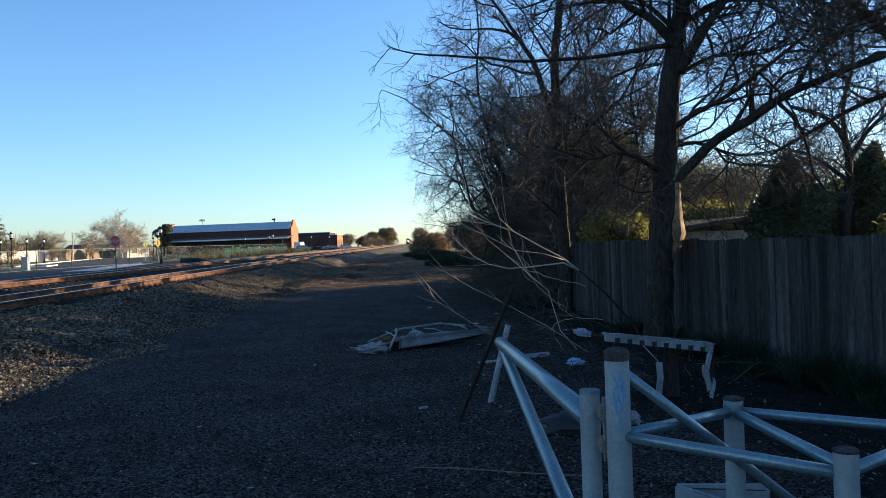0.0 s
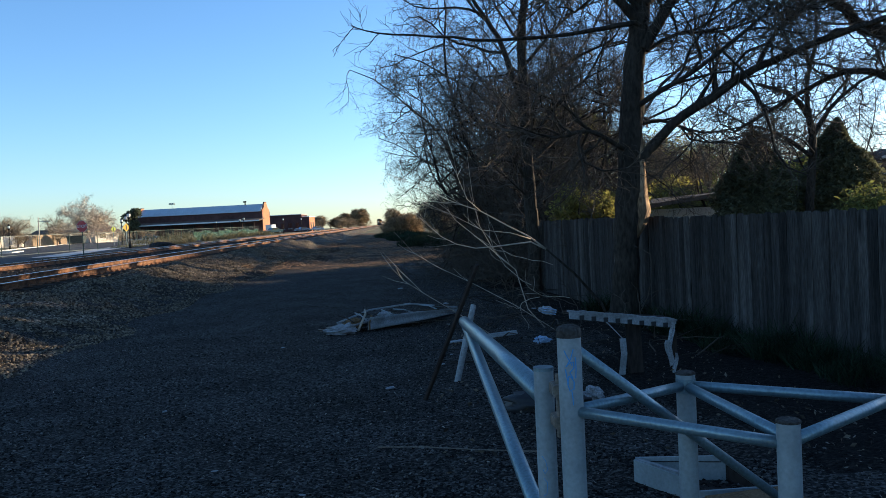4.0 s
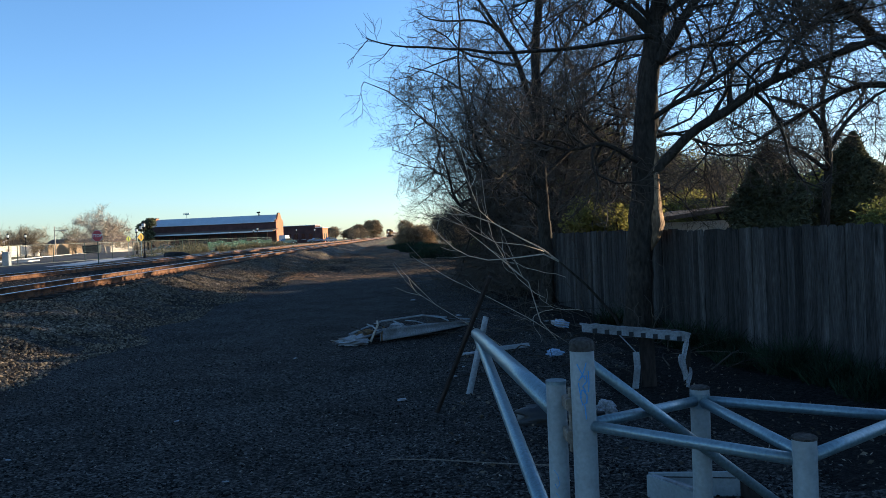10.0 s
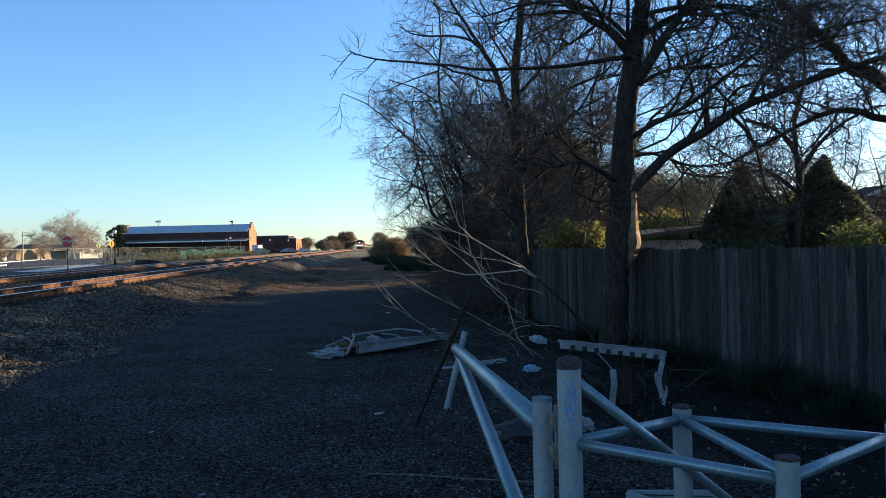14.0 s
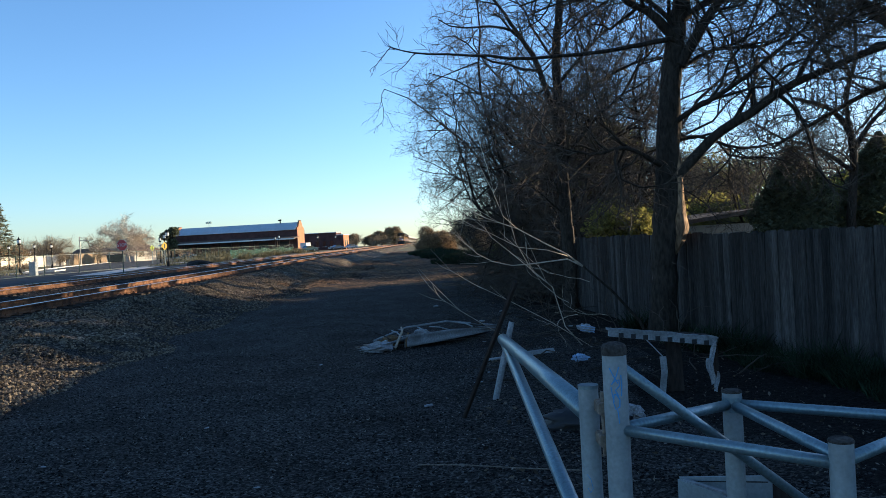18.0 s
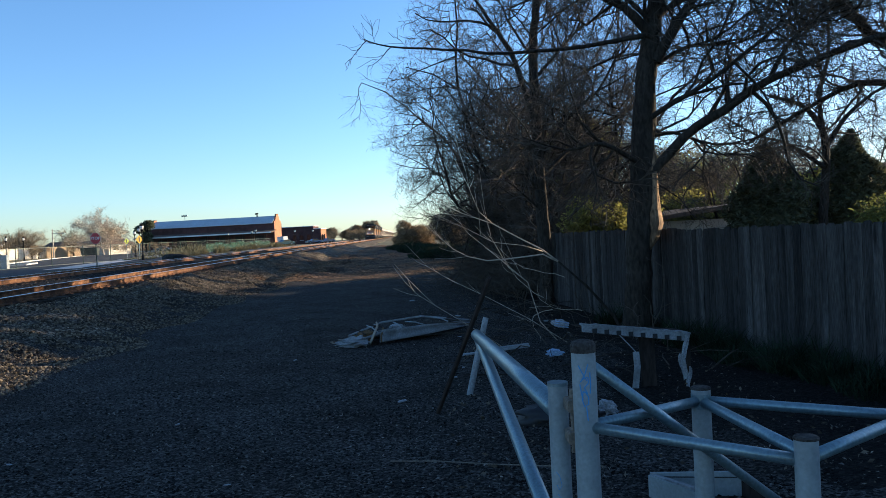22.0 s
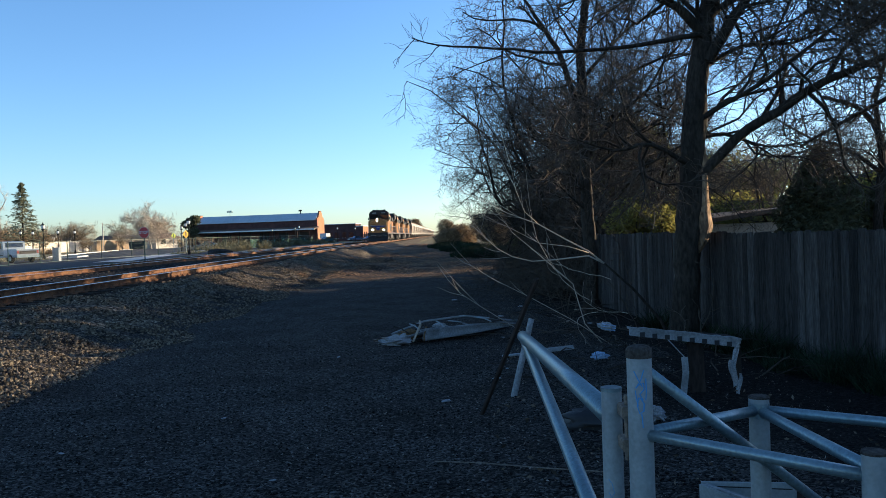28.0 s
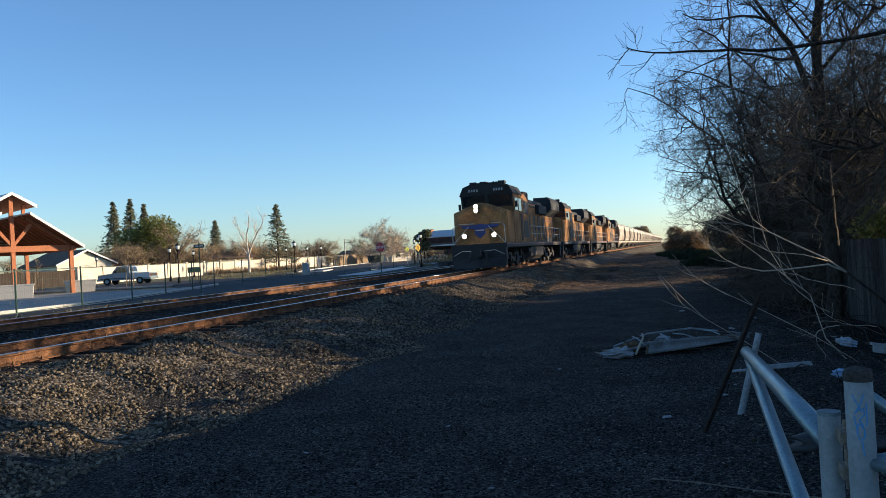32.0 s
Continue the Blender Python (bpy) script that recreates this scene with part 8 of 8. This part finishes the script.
part("base_panel", Geo().add([(0.01, -0.02, 0.0), (0.52, -0.14, 0.0), (0.64, -0.4, 0.0), (0.19, -0.37, 0.0), (0.01, -0.02, 0.012), (0.52, -0.14, 0.012), (0.64, -0.4, 0.012), (0.19, -0.37, 0.012)], [(0, 3, 2, 1), (4, 5, 6, 7), (0, 1, 5, 4), (1, 2, 6, 5), (2, 3, 7, 6), (3, 0, 4, 7)]), M_WOODOLD, drawer, "dirty dark base")
single("tan_cardboard", Geo().box(0, 0, 0, 0.5, 0.35, 0.012), M_TAN, "flattened tan cardboard on the ground", "cardboard", m=pose(1.78, 3.9, 0.03, 3, -2, 4))
for i, (x, y, s) in enumerate([(0.55, 9.3, 0.09), (-0.05, 8.1, 0.1), (0.72, 9.9, 0.05), (1.1, 16.5, 0.12), (0.2, 21, 0.12), (1.7, 18.5, 0.14), (2.6, 14.6, 0.12), (-3.2, 6.4, 0.05), (-1.3, 5.6, 0.04), (-2.2, 7.6, 0.05), (0.3, 4.4, 0.05), (-0.6, 4.9, 0.04), (2.7, 3.6, 0.1), (-1.6, 11.5, 0.06), (2.3, 9.2, 0.07), (0.9, 13.2, 0.06)]):
    single("litter_scrap", Geo().blob((0, 0, 0), (s * 0.6, s * 0.34, s * 0.12), 14, 8, 0.55, 20 + i, 2.2), M_WHITE, "small pale scrap of litter on gravel", "litter", m=pose(x, y, ground_z(x, y) + s * 0.15, 0, 0, 47 * i), group="litter scraps")

# brushwood and fallen leaves under the trees
g, pale = Geo(), Geo()
SK = random.Random(97)
for k in range(130):
    x, y, a = SK.uniform(0.9, 3.9), SK.uniform(8.6, 18), SK.uniform(0, 6.283)
    ln = SK.uniform(0.3, 1.6)
    d = Vector((math.cos(a), math.sin(a), SK.uniform(0.0, 0.22))) * ln
    p = Vector((x, y, ground_z(x, y) + 0.02))
    bend = Vector((SK.gauss(0, 0.08), SK.gauss(0, 0.08), SK.uniform(0, 0.12))) * ln
    r = SK.uniform(0.004, 0.011)
    (pale if k % 4 == 0 else g).tube([p, p + d * 0.35 + bend, p + d * 0.7 + bend * 0.8, p + d], [r, r * 0.85, r * 0.65, r * 0.35], 4)
single("brushwood", g, M_BARK, "tangle of dark fallen sticks under the trees", "brush", kind="stuff")
single("pale_brushwood", pale, M_TWIG, "bleached fallen sticks on the dark ground", "brush", kind="stuff")


def leaf_spot(rnd):
    x, y = rnd.uniform(0.3, 4.0), 5 + 22 * rnd.random() ** 1.3
    return x, y, ground_z(x, y) + rnd.uniform(0.02, 0.05)


M_DEADLEAF = material("dry_fallen_leaves", (0.1, 0.08, 0.056), 0.8, vary=0.3, scale=4, fine=20, bump=0, island=0.8)
single("fallen_leaves", tufts(98, 1000, leaf_spot, 0.022), M_DEADLEAF, "scattered dry leaves below the fence", "leaves", kind="stuff")


M_FLECK = material("pale_wood_flecks", (0.2, 0.178, 0.145), 0.85, vary=0.3, scale=4, fine=20, bump=0, island=0.75, skew=1.6)


def fleck_spot(rnd):
    x, y = near_area(rnd)
    y = 3 + (y - 2.6) * 0.55
    return min(x, 3.6), y, ground_z(min(x, 3.6), y) + rnd.uniform(0.006, 0.02)


single("chip_flecks", tufts(99, 5200, fleck_spot, 0.013, 0.32), M_FLECK, "pale wood chips and leaf flecks on dark gravel", "litter", kind="stuff")


# ---- what moves ----
TRAIN_ROWS = [(0, 745), (5, 632), (10, 519.5), (15, 407), (20, 295), (23, 227.5), (25, 183), (26.5, 152), (28, 121.5), (29, 100.6), (30, 79.8), (31, 60.3), (32, 41.5)]


# middle of the pickup and its heading in degrees left of the tracks' direction
PICKUP_ROWS = [(0, -33.8, 50.8, 0), (24.6, -33.8, 50.8, 0), (25.5, -33.7, 53.4, 2), (26.5, -33.9, 59.07, 18), (27.5, -34.28, 65.21, 45), (28, -36.78, 68.05, 57), (28.5, -39.45, 70.2, 67),
               (29, -41.97, 71.4, 76), (29.5, -43.98, 71.4, 83), (30, -45.78, 71.07, 88), (31, -49.7, 69.65, 96), (31.5, -51.34, 69.11, 99), (32, -52.57, 68.45, 102)]


def motions():
    for ob, back, length in TRAIN:
        rows = []
        for t, y in TRAIN_ROWS:
            a, b = y + back, y + back + length
            za, zb = rail_z(a), rail_z(b)
            rows.append((t, pose(TRACKS[0], a, za, math.degrees(math.atan2(zb - za, length)), 0, 0)))
        walk(ob, rows)
    # the leading wheels roll over the last stretch, where they can be seen
    for ob in lead_wheels:
        y, z = ob.matrix_basis.translation.y, ob.matrix_basis.translation.z
        rows, turn = [(0, pose(0, y, z))], 0.0
        for k in range(121):
            rows.append((28 + k / 30, pose(0, y, z, turn)))
            turn += math.degrees(20.4 / 30 / 0.53)
        walk(ob, rows)
    # the pickup crosses the parking bay in a left-hand bend
    rows, wheel_rows, turn, last = [], [], 0.0, None
    for t, x, y, h in PICKUP_ROWS:
        ahead = Vector((-math.sin(math.radians(h)), math.cos(math.radians(h)), 0))
        middle = Vector((x, y, 0))
        p = middle + ahead * 2.65
        rows.append((t, pose(p.x, p.y, ground_z(x, y) + 0.05, 0, 0, h + 180)))
        if last:
            way = math.degrees((middle - last[1]).length / 0.36)
            n = max(1, math.ceil(way / 45))
            for k in range(n):
                wheel_rows.append((last[0] + (t - last[0]) * k / n, turn + way * k / n))
            turn += way
        last = (t, middle)
    wheel_rows.append((32, turn))
    walk(pickup, rows)
    for ob in pickup.children:
        if ob.name.startswith("wheel"):
            y, z = ob.matrix_basis.translation.y, ob.matrix_basis.translation.z
            walk(ob, [(t, pose(0, y, z, a)) for t, a in wheel_rows])


motions()
